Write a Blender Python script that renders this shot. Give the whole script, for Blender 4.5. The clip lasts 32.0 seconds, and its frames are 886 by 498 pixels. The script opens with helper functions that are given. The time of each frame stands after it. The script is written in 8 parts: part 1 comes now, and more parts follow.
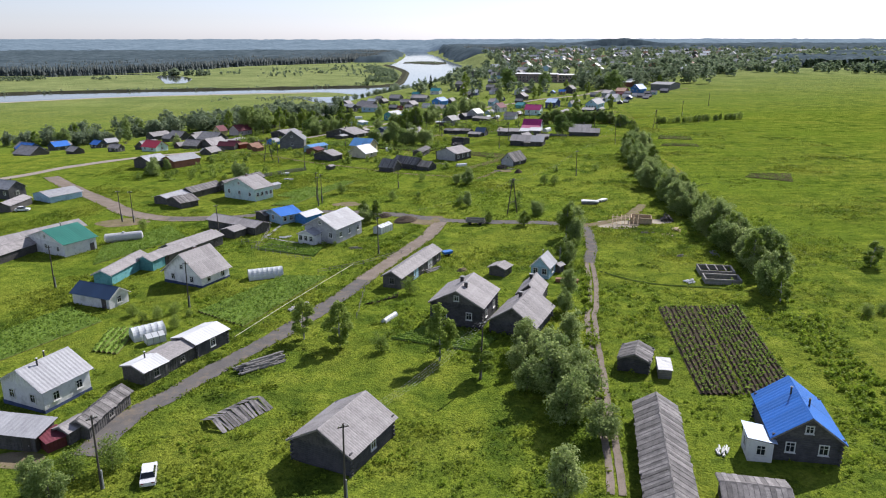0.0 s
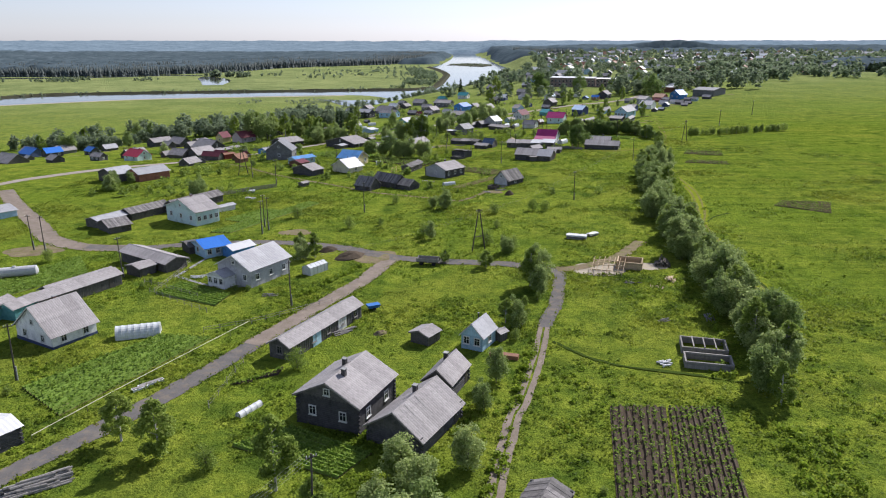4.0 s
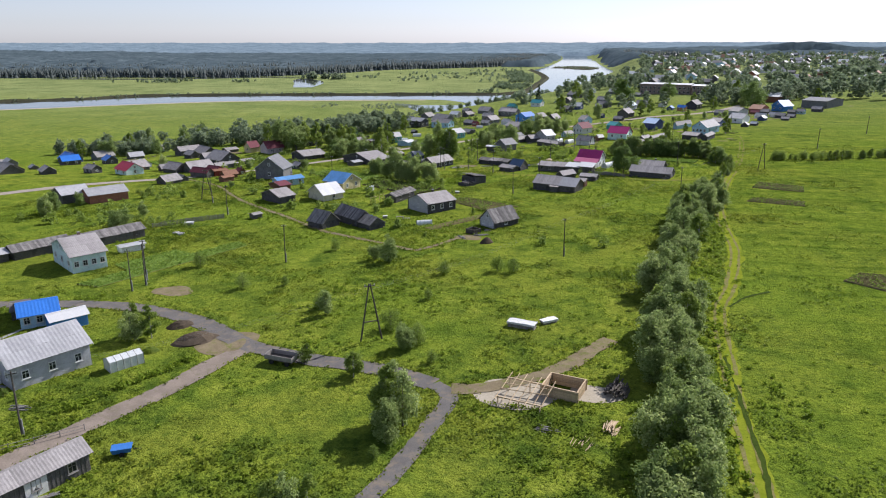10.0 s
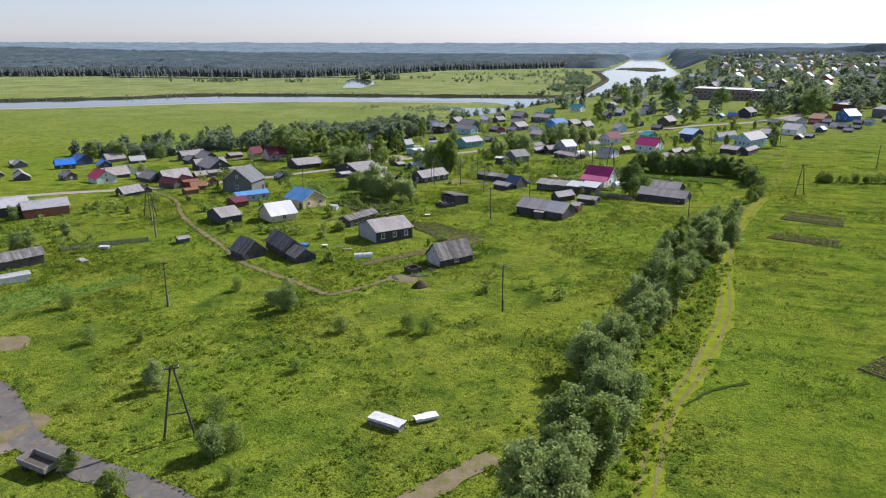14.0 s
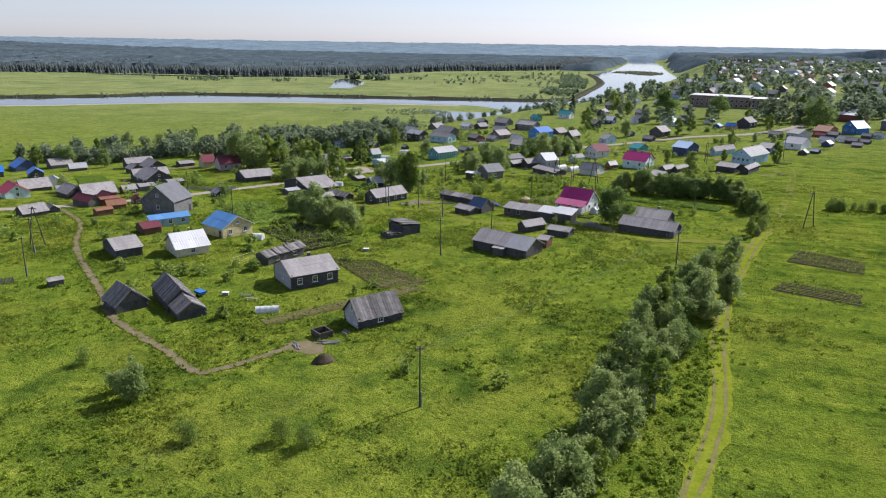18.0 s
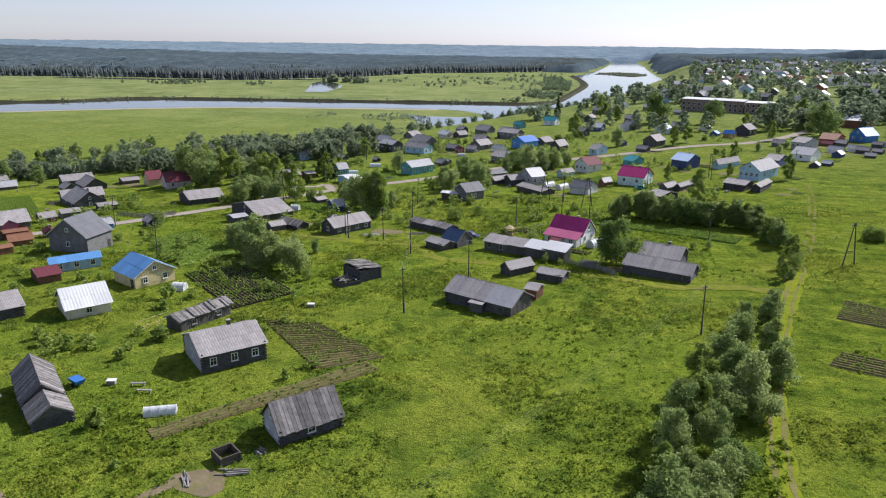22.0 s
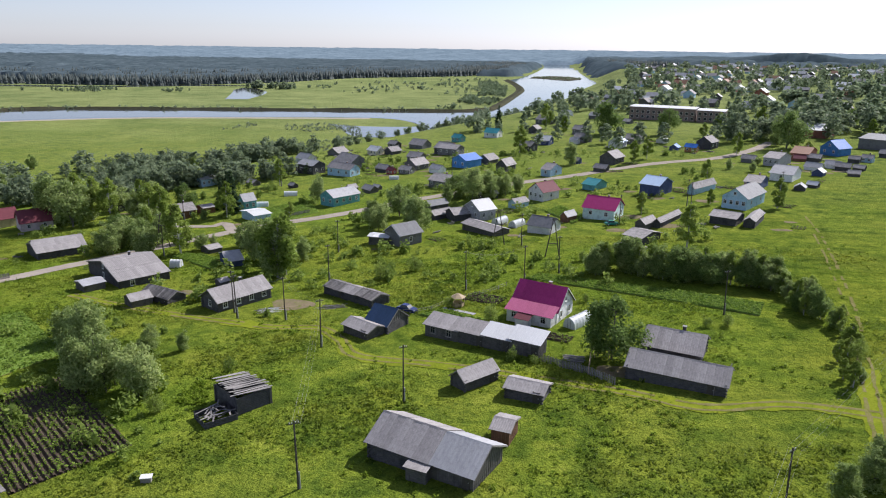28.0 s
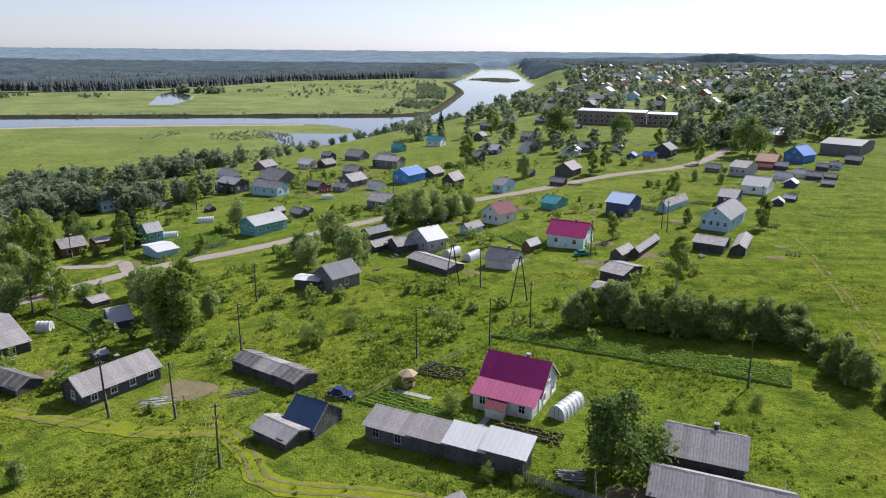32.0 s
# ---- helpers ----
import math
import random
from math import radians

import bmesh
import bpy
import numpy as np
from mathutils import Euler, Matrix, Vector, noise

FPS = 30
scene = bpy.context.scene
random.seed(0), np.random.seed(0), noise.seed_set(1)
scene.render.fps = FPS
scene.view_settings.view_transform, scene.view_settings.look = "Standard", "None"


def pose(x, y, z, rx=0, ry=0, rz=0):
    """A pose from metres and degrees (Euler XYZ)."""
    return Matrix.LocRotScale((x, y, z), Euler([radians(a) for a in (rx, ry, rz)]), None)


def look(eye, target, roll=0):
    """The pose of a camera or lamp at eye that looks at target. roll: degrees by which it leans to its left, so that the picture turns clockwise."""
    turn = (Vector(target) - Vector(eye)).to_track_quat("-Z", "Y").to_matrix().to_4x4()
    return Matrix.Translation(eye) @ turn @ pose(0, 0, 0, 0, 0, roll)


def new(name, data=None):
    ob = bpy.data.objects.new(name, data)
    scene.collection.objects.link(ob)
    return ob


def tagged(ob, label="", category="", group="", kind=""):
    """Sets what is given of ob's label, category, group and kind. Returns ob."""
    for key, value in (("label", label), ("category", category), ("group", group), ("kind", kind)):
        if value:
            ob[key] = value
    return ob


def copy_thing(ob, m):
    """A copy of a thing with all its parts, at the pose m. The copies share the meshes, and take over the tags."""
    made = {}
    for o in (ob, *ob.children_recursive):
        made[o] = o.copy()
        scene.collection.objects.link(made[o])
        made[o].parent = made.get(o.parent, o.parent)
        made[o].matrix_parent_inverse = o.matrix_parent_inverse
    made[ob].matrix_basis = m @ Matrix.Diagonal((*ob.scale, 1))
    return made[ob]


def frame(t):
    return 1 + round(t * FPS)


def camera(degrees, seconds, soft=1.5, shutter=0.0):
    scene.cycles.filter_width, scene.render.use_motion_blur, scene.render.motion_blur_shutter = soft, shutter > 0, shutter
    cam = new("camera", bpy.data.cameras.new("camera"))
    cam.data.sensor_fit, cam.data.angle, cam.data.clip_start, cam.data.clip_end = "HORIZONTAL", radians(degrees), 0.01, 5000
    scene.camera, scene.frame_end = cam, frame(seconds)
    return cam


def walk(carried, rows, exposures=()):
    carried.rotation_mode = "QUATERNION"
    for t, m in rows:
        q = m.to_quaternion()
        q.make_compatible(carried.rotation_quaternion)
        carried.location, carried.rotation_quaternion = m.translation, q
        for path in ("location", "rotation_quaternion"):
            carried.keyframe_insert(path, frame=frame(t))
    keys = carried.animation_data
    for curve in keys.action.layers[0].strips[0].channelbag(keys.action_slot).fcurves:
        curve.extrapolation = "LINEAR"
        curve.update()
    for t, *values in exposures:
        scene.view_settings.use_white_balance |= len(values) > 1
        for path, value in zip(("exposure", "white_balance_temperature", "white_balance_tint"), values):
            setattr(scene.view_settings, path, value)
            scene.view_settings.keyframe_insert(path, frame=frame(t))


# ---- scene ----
cam = camera(64.1, 32.0, soft=1.1)
METRES, EYE, TILT, LEAN, TURN = 310.8, 46.0, -0.45, -1.9, 0.0
ROWS = [
    (0.0, 0.0, 0.0, 0.0, -0.57, -16.35, 1.94),
    (0.5, 0.0098, 0.0121, -0.0001, -0.2, -16.31, 1.91),
    (1.0, 0.0193, 0.0247, -0.0002, 0.15, -16.28, 1.9),
    (1.5, 0.0285, 0.0377, -0.0004, 0.5, -16.24, 1.89),
    (2.0, 0.0374, 0.051, -0.0005, 0.9, -16.23, 1.91),
    (2.5, 0.0463, 0.0644, -0.0006, 1.42, -16.2, 1.9),
    (3.0, 0.0553, 0.078, -0.0008, 1.99, -16.19, 1.89),
    (3.5, 0.0644, 0.0918, -0.0009, 2.68, -16.15, 1.89),
    (5.5, 0.102, 0.1488, -0.0009, 7.06, -15.94, 1.85),
    (6.0, 0.1114, 0.1634, -0.001, 8.04, -15.9, 1.84),
    (6.5, 0.1207, 0.178, -0.0011, 9.06, -15.86, 1.84),
    (7.0, 0.1299, 0.1928, -0.0013, 10.07, -15.82, 1.83),
    (7.5, 0.1393, 0.2077, -0.0014, 10.78, -15.81, 1.84),
    (8.0, 0.1484, 0.2231, -0.0015, 10.83, -15.79, 1.85),
    (8.5, 0.1571, 0.2385, -0.0017, 10.99, -15.78, 1.87),
    (9.0, 0.166, 0.2539, -0.002, 11.43, -15.74, 1.85),
    (9.5, 0.1747, 0.2693, -0.0022, 12.03, -15.71, 1.84),
    (10.0, 0.1835, 0.2847, -0.0023, 12.87, -15.67, 1.84),
    (10.5, 0.1916, 0.2992, -0.0025, 13.7, -15.63, 1.83),
    (11.0, 0.2003, 0.3148, -0.0028, 14.47, -15.59, 1.81),
    (11.5, 0.2088, 0.3304, -0.0028, 15.25, -15.57, 1.79),
    (12.0, 0.2172, 0.3462, -0.003, 16.01, -15.54, 1.78),
    (12.5, 0.2256, 0.3622, -0.0031, 16.71, -15.52, 1.76),
    (13.0, 0.2339, 0.3781, -0.0033, 17.17, -15.52, 1.74),
    (13.5, 0.2417, 0.3942, -0.0034, 17.85, -15.5, 1.7),
    (14.0, 0.249, 0.4105, -0.0035, 18.44, -15.49, 1.62),
    (14.5, 0.2551, 0.4267, -0.0036, 18.58, -15.49, 1.5),
    (16.5, 0.262, 0.4876, -0.0032, 18.49, -15.48, 0.99),
    (17.0, 0.2601, 0.5022, -0.0029, 18.45, -15.48, 0.93),
    (17.5, 0.2573, 0.5165, -0.0025, 18.4, -15.49, 0.88),
    (18.0, 0.2542, 0.5306, -0.0021, 18.37, -15.48, 0.86),
    (18.5, 0.2505, 0.5446, -0.0016, 18.35, -15.48, 0.82),
    (19.0, 0.2464, 0.5586, -0.0012, 18.31, -15.47, 0.81),
    (19.5, 0.2424, 0.5724, -0.0009, 18.27, -15.45, 0.88),
    (20.0, 0.2392, 0.5864, -0.0008, 18.24, -15.44, 0.94),
    (20.5, 0.2364, 0.6007, -0.0006, 18.11, -15.43, 0.96),
    (21.0, 0.2341, 0.6151, -0.0005, 17.77, -15.42, 1.01),
    (21.5, 0.2321, 0.6293, 0.0, 17.36, -15.43, 1.02),
    (22.0, 0.2298, 0.6437, 0.0001, 16.97, -15.4, 1.02),
    (22.5, 0.2274, 0.6579, 0.0005, 16.41, -15.4, 1.03),
    (23.0, 0.2245, 0.672, 0.0007, 15.77, -15.38, 1.05),
    (23.5, 0.2215, 0.6861, 0.001, 14.88, -15.38, 1.07),
    (24.0, 0.2181, 0.6997, 0.0013, 14.12, -15.37, 1.08),
    (24.5, 0.2147, 0.7132, 0.0015, 13.57, -15.34, 1.09),
    (25.0, 0.2112, 0.7267, 0.0017, 13.2, -15.3, 1.1),
    (25.5, 0.2078, 0.7401, 0.0021, 12.92, -15.27, 1.12),
    (27.5, 0.1923, 0.7948, 0.0033, 12.25, -15.23, 1.11),
    (28.0, 0.1888, 0.8083, 0.0036, 11.7, -15.24, 1.13),
    (28.5, 0.1852, 0.8217, 0.0037, 11.1, -15.23, 1.14),
    (29.0, 0.1818, 0.8352, 0.0039, 10.5, -15.22, 1.18),
    (29.5, 0.1785, 0.8487, 0.0041, 9.9, -15.22, 1.2),
    (30.0, 0.1754, 0.8624, 0.0043, 9.27, -15.22, 1.24),
    (30.5, 0.1725, 0.876, 0.0045, 8.63, -15.22, 1.27),
    (31.0, 0.17, 0.8896, 0.0046, 7.98, -15.22, 1.3),
    (31.5, 0.1679, 0.9033, 0.0047, 7.35, -15.22, 1.33),
    (32.0, 0.1662, 0.9169, 0.0048, 6.74, -15.22, 1.37),
]
walk(cam, [(t, pose(0, 0, EYE, TILT, LEAN, TURN) @ pose(METRES * x, METRES * y, METRES * z, 90 + pitch, roll, yaw)) for t, x, y, z, yaw, pitch, roll in ROWS], [(0.0, 0.55, 6060, 14), (32.0, 0.55, 6060, 14)])

# ---- light ----
SUN_AZ, SUN_EL = 36.0, 40.0
world = bpy.data.worlds.new("sky")
scene.world = world
world.use_nodes = True
wn = world.node_tree
sky = wn.nodes.new("ShaderNodeTexSky")
sky.sky_type, sky.sun_disc = "NISHITA", False
sky.sun_elevation, sky.sun_rotation = radians(SUN_EL), radians(SUN_AZ)
sky.air_density, sky.dust_density, sky.ozone_density = 1.0, 0.3, 2.0
pale = wn.nodes.new("ShaderNodeHueSaturation")  # thin summer haze
pale.inputs["Saturation"].default_value = 0.5
wn.links.new(sky.outputs[0], pale.inputs["Color"])
tint = wn.nodes.new("ShaderNodeMix")
tint.data_type, tint.blend_type = "RGBA", "MULTIPLY"
tint.inputs[0].default_value, tint.inputs[7].default_value = 1.0, (0.83, 0.855, 0.97, 1)
wn.links.new(pale.outputs[0], tint.inputs[6])
wn.links.new(tint.outputs[2], wn.nodes["Background"].inputs[0])
wn.nodes["Background"].inputs[1].default_value = 0.09
sun = new("sun", bpy.data.lights.new("sun", "SUN"))
sun.data.energy, sun.data.angle, sun.data.color = 4.25, radians(0.6), (1.0, 0.935, 0.84)
az = radians(SUN_AZ)
sun.matrix_world = look((math.sin(az) * 900, math.cos(az) * 900, 900 * math.tan(radians(SUN_EL)) * 1.0), (0, 0, 0))
sun.location = (300, 900, 600)

# ---- the lie of the land ----
EDGE = ((-700, 150), (-420, 290), (-250, 370), (-220, 440), (-165, 530), (-101, 630), (-70, 720), (-38, 800), (-14, 850), (8, 930), (30, 1034), (75, 1230), (90, 1372), (107, 1600), (130, 1850), (80, 2500), (20, 3200), (-40, 6000))


def sm(a, b, v):
    k = min(1.0, max(0.0, (v - a) / (b - a)))
    return k * k * (3 - 2 * k)


def edge_x(y):
    if y <= EDGE[0][1]:
        return EDGE[0][0] - (EDGE[0][1] - y) * 1.5
    for (x0, y0), (x1, y1) in zip(EDGE, EDGE[1:]):
        if y <= y1:
            return x0 + (x1 - x0) * (y - y0) / (y1 - y0)
    return EDGE[-1][0]


def height(x, y):
    """Ground level: a terrace that falls gently to the river plain, 26 m lower, and far hills."""
    v = -0.5 + 0.02 * min(max(x, -300), 400) - 0.008 * min(max(y, -200), 480)
    v += sm(300, 450, y) * min(0.0, -3 + 0.035 * max(x, -250))
    k = sm(-15, 60, edge_x(y) - x)
    s = sm(3500, 5600, math.hypot(x, y))
    return (v * (1 - k) - 26 * k) * (1 - s) + 9 * s


# ---- materials ----
MATS = {}


def ramp(nt, socket, stops):
    r = nt.nodes.new("ShaderNodeValToRGB")
    while len(r.color_ramp.elements) < len(stops):
        r.color_ramp.elements.new(0.5)
    for e, (p, c) in zip(r.color_ramp.elements, stops):
        e.position, e.color = p, (*c, 1)
    nt.links.new(socket, r.inputs[0])
    return r.outputs[0]


def noise_tex(nt, co, scale, detail=4.0, rough=0.6):
    n = nt.nodes.new("ShaderNodeTexNoise")
    n.inputs["Scale"].default_value, n.inputs["Detail"].default_value, n.inputs["Roughness"].default_value = scale, detail, rough
    nt.links.new(co, n.inputs["Vector"])
    return n.outputs["Fac"]


def mixc(nt, fac, a, b, mode="MIX"):
    m = nt.nodes.new("ShaderNodeMix")
    m.data_type, m.blend_type = "RGBA", mode
    for s, v in ((m.inputs[0], fac), (m.inputs[6], a), (m.inputs[7], b)):
        if isinstance(v, (int, float)):
            s.default_value = v
        elif isinstance(v, tuple):
            s.default_value = (*v, 1)
        else:
            nt.links.new(v, s)
    return m.outputs[2]


def material(name, low, high, scale=2.0, fine=18.0, rough=0.8, metal=0.0, bump=0.3, stretch=(1, 1, 1), vary=0.25, stain=None, spec=0.3, island=False):
    """Two-scale mottled surface with relief; vary: how much pieces differ in lightness."""
    m = bpy.data.materials.new(name)
    m.use_nodes = True
    nt = m.node_tree
    b = nt.nodes["Principled BSDF"]
    tc = nt.nodes.new("ShaderNodeTexCoord")
    mp = nt.nodes.new("ShaderNodeMapping")
    mp.inputs["Scale"].default_value = stretch
    nt.links.new(tc.outputs["Object"], mp.inputs[0])
    co = mp.outputs[0]
    a, f = noise_tex(nt, co, scale), noise_tex(nt, co, fine)
    col = ramp(nt, a, ((0.3, low), (0.7, high)))
    col = mixc(nt, 0.35, col, ramp(nt, f, ((0.3, tuple(c * 0.6 for c in low)), (0.75, tuple(min(1, c * 1.25) for c in high)))))
    if stain:
        s = noise_tex(nt, tc.outputs["Object"], 0.7, 5.0, 0.7)
        col = mixc(nt, ramp(nt, s, ((0.5, (0, 0, 0)), (0.68, (0.7, 0.7, 0.7)))), col, stain)
    if vary:
        if island:
            rnd = nt.nodes.new("ShaderNodeNewGeometry").outputs["Random Per Island"]
        else:
            rnd = nt.nodes.new("ShaderNodeObjectInfo").outputs["Random"]
        v = ramp(nt, rnd, ((0.0, (1 - vary,) * 3), (1.0, (1 + vary * 0.6,) * 3)))
        col = mixc(nt, 1.0, col, v, "MULTIPLY")
    nt.links.new(col, b.inputs["Base Color"])
    b.inputs["Roughness"].default_value, b.inputs["Metallic"].default_value, b.inputs["Specular IOR Level"].default_value = rough, metal, spec
    if bump:
        bp = nt.nodes.new("ShaderNodeBump")
        bp.inputs["Strength"].default_value, bp.inputs["Distance"].default_value = bump, 0.05
        nt.links.new(f, bp.inputs["Height"])
        nt.links.new(bp.outputs[0], b.inputs["Normal"])
    MATS[name] = m
    return m


WOOD = (1, 1, 0.25)
WALL = {"darklog": ("dark weathered log", (0.055, 0.055, 0.06), (0.125, 0.12, 0.122), "log"), "greylog": ("grey weathered board", (0.12, 0.12, 0.125), (0.22, 0.22, 0.22), "clap"),
        "plank": ("grey weathered plank", (0.075, 0.072, 0.07), (0.17, 0.16, 0.152), "plank"), "white": ("white-painted", (0.72, 0.72, 0.72), (0.84, 0.84, 0.83), "clap"),
        "palegrey": ("pale grey painted", (0.4, 0.4, 0.42), (0.55, 0.55, 0.57), "clap"), "mint": ("mint green painted", (0.6, 0.78, 0.75), (0.7, 0.86, 0.83), "clap"),
        "teal": ("teal-painted", (0.1, 0.32, 0.34), (0.18, 0.42, 0.44), "clap"), "lblue": ("light blue painted", (0.35, 0.53, 0.66), (0.46, 0.64, 0.76), "clap"), "blue": ("blue-painted", (0.06, 0.2, 0.5), (0.1, 0.28, 0.6), "clap"),
        "dkblue": ("dark blue painted", (0.05, 0.07, 0.16), (0.09, 0.12, 0.24), "clap"), "yellow": ("pale yellow boarded", (0.55, 0.47, 0.25), (0.68, 0.59, 0.34), "clap"), "cream": ("cream-painted", (0.55, 0.52, 0.38), (0.66, 0.62, 0.47), "clap"),
        "pink": ("pale pinkish-grey boarded", (0.45, 0.38, 0.38), (0.56, 0.48, 0.48), "clap"), "brown": ("brown-stained board", (0.16, 0.08, 0.05), (0.26, 0.14, 0.09), "plank"), "red": ("dull red painted", (0.25, 0.05, 0.04), (0.35, 0.08, 0.06), "plank"),
        "maroon": ("maroon-painted", (0.12, 0.03, 0.03), (0.18, 0.05, 0.05), "plank"), "orange": ("orange-brown boarded", (0.4, 0.2, 0.07), (0.5, 0.28, 0.11), "clap"), "brick": ("red brick", (0.25, 0.1, 0.07), (0.36, 0.16, 0.11), "clap"),
        "schoolbrick": ("pale brick", (0.2, 0.15, 0.135), (0.29, 0.22, 0.195), "clap"), "log": ("fresh yellow log", (0.45, 0.33, 0.2), (0.62, 0.48, 0.3), "log")}
for k, (w_, lo, hi, st) in WALL.items():
    material("wall_" + k, lo, hi, 1.6, 14.0, 0.85, bump=0.35, stretch=(1, 1, 5) if st == "plank" else (1, 1, 1), vary=0.18, stain=tuple(c * 0.6 for c in lo))
ROOF = {"slate": ("grey corrugated roof", (0.24, 0.225, 0.222), (0.43, 0.4, 0.392), 0.8, 0.0), "plank": ("grey plank roof", (0.13, 0.122, 0.12), (0.3, 0.28, 0.268), 0.85, 0.0), "metal": ("light grey metal roof", (0.34, 0.34, 0.36), (0.46, 0.46, 0.47), 0.6, 0.0),
        "white": ("bright new metal roof", (0.62, 0.63, 0.64), (0.74, 0.74, 0.74), 0.55, 0.0), "blue": ("bright blue metal roof", (0.025, 0.14, 0.52), (0.05, 0.2, 0.62), 0.4, 0.0), "lblue": ("pale blue metal roof", (0.38, 0.5, 0.68), (0.48, 0.6, 0.76), 0.5, 0.0),
        "skyblue": ("sky blue metal roof", (0.1, 0.27, 0.56), (0.15, 0.35, 0.66), 0.4, 0.0),
        "dkblue": ("dark blue metal roof", (0.03, 0.06, 0.12), (0.05, 0.09, 0.17), 0.4, 0.1), "green": ("green metal roof", (0.02, 0.14, 0.11), (0.04, 0.2, 0.15), 0.45, 0.0), "magenta": ("magenta metal-tile roof", (0.36, 0.025, 0.14), (0.48, 0.045, 0.2), 0.4, 0.0),
        "pink": ("pink metal roof", (0.42, 0.1, 0.2), (0.52, 0.15, 0.26), 0.45, 0.0),
        "maroon": ("maroon metal roof", (0.12, 0.028, 0.04), (0.19, 0.046, 0.062), 0.75, 0.0), "red": ("red metal roof", (0.4, 0.03, 0.06), (0.5, 0.05, 0.09), 0.5, 0.0), "brown": ("rusty brown roof", (0.2, 0.09, 0.05), (0.3, 0.15, 0.09), 0.7, 0.0),
        "teal": ("teal metal roof", (0.03, 0.22, 0.25), (0.06, 0.3, 0.33), 0.5, 0.0), "dkslate": ("dark grey roof", (0.1, 0.105, 0.12), (0.17, 0.175, 0.19), 0.6, 0.0)}
for k, (w_, lo, hi, ro, me) in ROOF.items():
    material("roof_" + k, lo, hi, 1.2, 9.0, ro, me, 0.3, (1, 1, 1), {"plank": 0.45, "slate": 0.16}.get(k, 0.14), tuple(c * 0.72 for c in lo) if k in ("slate", "plank", "metal", "dkslate") else None, island=False)
material("trim_white", (0.6, 0.6, 0.58), (0.74, 0.74, 0.72), 3, 20, 0.6, vary=0.1)
material("trim_dark", (0.05, 0.045, 0.04), (0.1, 0.09, 0.08), 3, 20, 0.8, vary=0.1)
material("chimney_brick", (0.2, 0.12, 0.1), (0.34, 0.24, 0.2), 3, 22, 0.9)
material("chimney_dark", (0.05, 0.045, 0.045), (0.09, 0.085, 0.08), 3, 22, 0.7)
material("concrete", (0.28, 0.28, 0.28), (0.4, 0.4, 0.39), 2, 16, 0.9)
material("soil", (0.06, 0.047, 0.035), (0.12, 0.095, 0.07), 0.6, 6, 0.95, bump=0.8, vary=0.15, spec=0.03)
material("weedy_soil", (0.13, 0.105, 0.055), (0.19, 0.175, 0.07), 0.5, 4, 0.95, bump=0.8, vary=0.15, spec=0.03)
material("ditch", (0.03, 0.05, 0.008), (0.06, 0.09, 0.012), 0.4, 4, 0.95, bump=0.5, vary=0, spec=0.03)
material("trodden", (0.14, 0.185, 0.014), (0.25, 0.28, 0.028), 0.5, 3, 0.95, bump=0.6, vary=0, stain=(0.13, 0.18, 0.012), spec=0.0)
material("leaf_rows", (0.11, 0.19, 0.03), (0.21, 0.3, 0.06), 0.8, 5, 0.7, bump=0.8, vary=0.2, spec=0.03)
material("asphalt", (0.115, 0.108, 0.105), (0.17, 0.16, 0.15), 0.5, 8, 0.95, bump=0.3, vary=0, stain=(0.24, 0.195, 0.14), spec=0.03)
material("gravel", (0.28, 0.24, 0.2), (0.4, 0.35, 0.3), 0.3, 6, 0.95, bump=0.3, vary=0, spec=0.03)
material("dirt", (0.13, 0.105, 0.065), (0.27, 0.22, 0.14), 0.4, 5, 0.95, bump=0.5, vary=0, stain=(0.12, 0.155, 0.02), spec=0.03)
material("grassdirt", (0.14, 0.13, 0.045), (0.25, 0.225, 0.095), 0.5, 4, 0.95, bump=0.5, vary=0, stain=(0.13, 0.17, 0.014), spec=0.0)
material("packed", (0.175, 0.145, 0.12), (0.3, 0.25, 0.207), 0.4, 6, 0.95, bump=0.4, vary=0, stain=(0.17, 0.15, 0.1), spec=0.03)
material("sand", (0.33, 0.29, 0.22), (0.45, 0.4, 0.32), 0.3, 4, 0.95, vary=0, spec=0.03)
material("pole_wood", (0.06, 0.052, 0.045), (0.12, 0.105, 0.09), 3, 25, 0.9, stretch=WOOD)
material("grey_wood", (0.18, 0.17, 0.16), (0.33, 0.31, 0.29), 3, 18, 0.9, stretch=WOOD)
material("fresh_wood", (0.42, 0.31, 0.19), (0.6, 0.47, 0.31), 3, 18, 0.8, stretch=WOOD)
material("tarp", (0.6, 0.6, 0.6), (0.78, 0.78, 0.78), 2, 9, 0.6, bump=0.5)
material("film", (0.55, 0.58, 0.58), (0.72, 0.74, 0.74), 2, 9, 0.35, bump=0.3, vary=0.08)
material("bark", (0.1, 0.09, 0.08), (0.22, 0.2, 0.18), 4, 20, 0.9, stretch=WOOD)
material("bark_birch", (0.3, 0.29, 0.27), (0.6, 0.58, 0.55), 4, 20, 0.9)
material("insulator", (0.55, 0.55, 0.53), (0.7, 0.7, 0.68), 4, 20, 0.3)
material("rubber", (0.012, 0.012, 0.012), (0.03, 0.03, 0.03), 4, 20, 0.8)
material("car_white", (0.68, 0.68, 0.68), (0.76, 0.76, 0.76), 2, 9, 0.25, bump=0, spec=0.5)
material("car_darkblue", (0.02, 0.03, 0.12), (0.03, 0.045, 0.16), 2, 9, 0.25, bump=0, spec=0.5)
material("car_teal", (0.04, 0.3, 0.26), (0.06, 0.36, 0.3), 2, 9, 0.3, bump=0, spec=0.5)
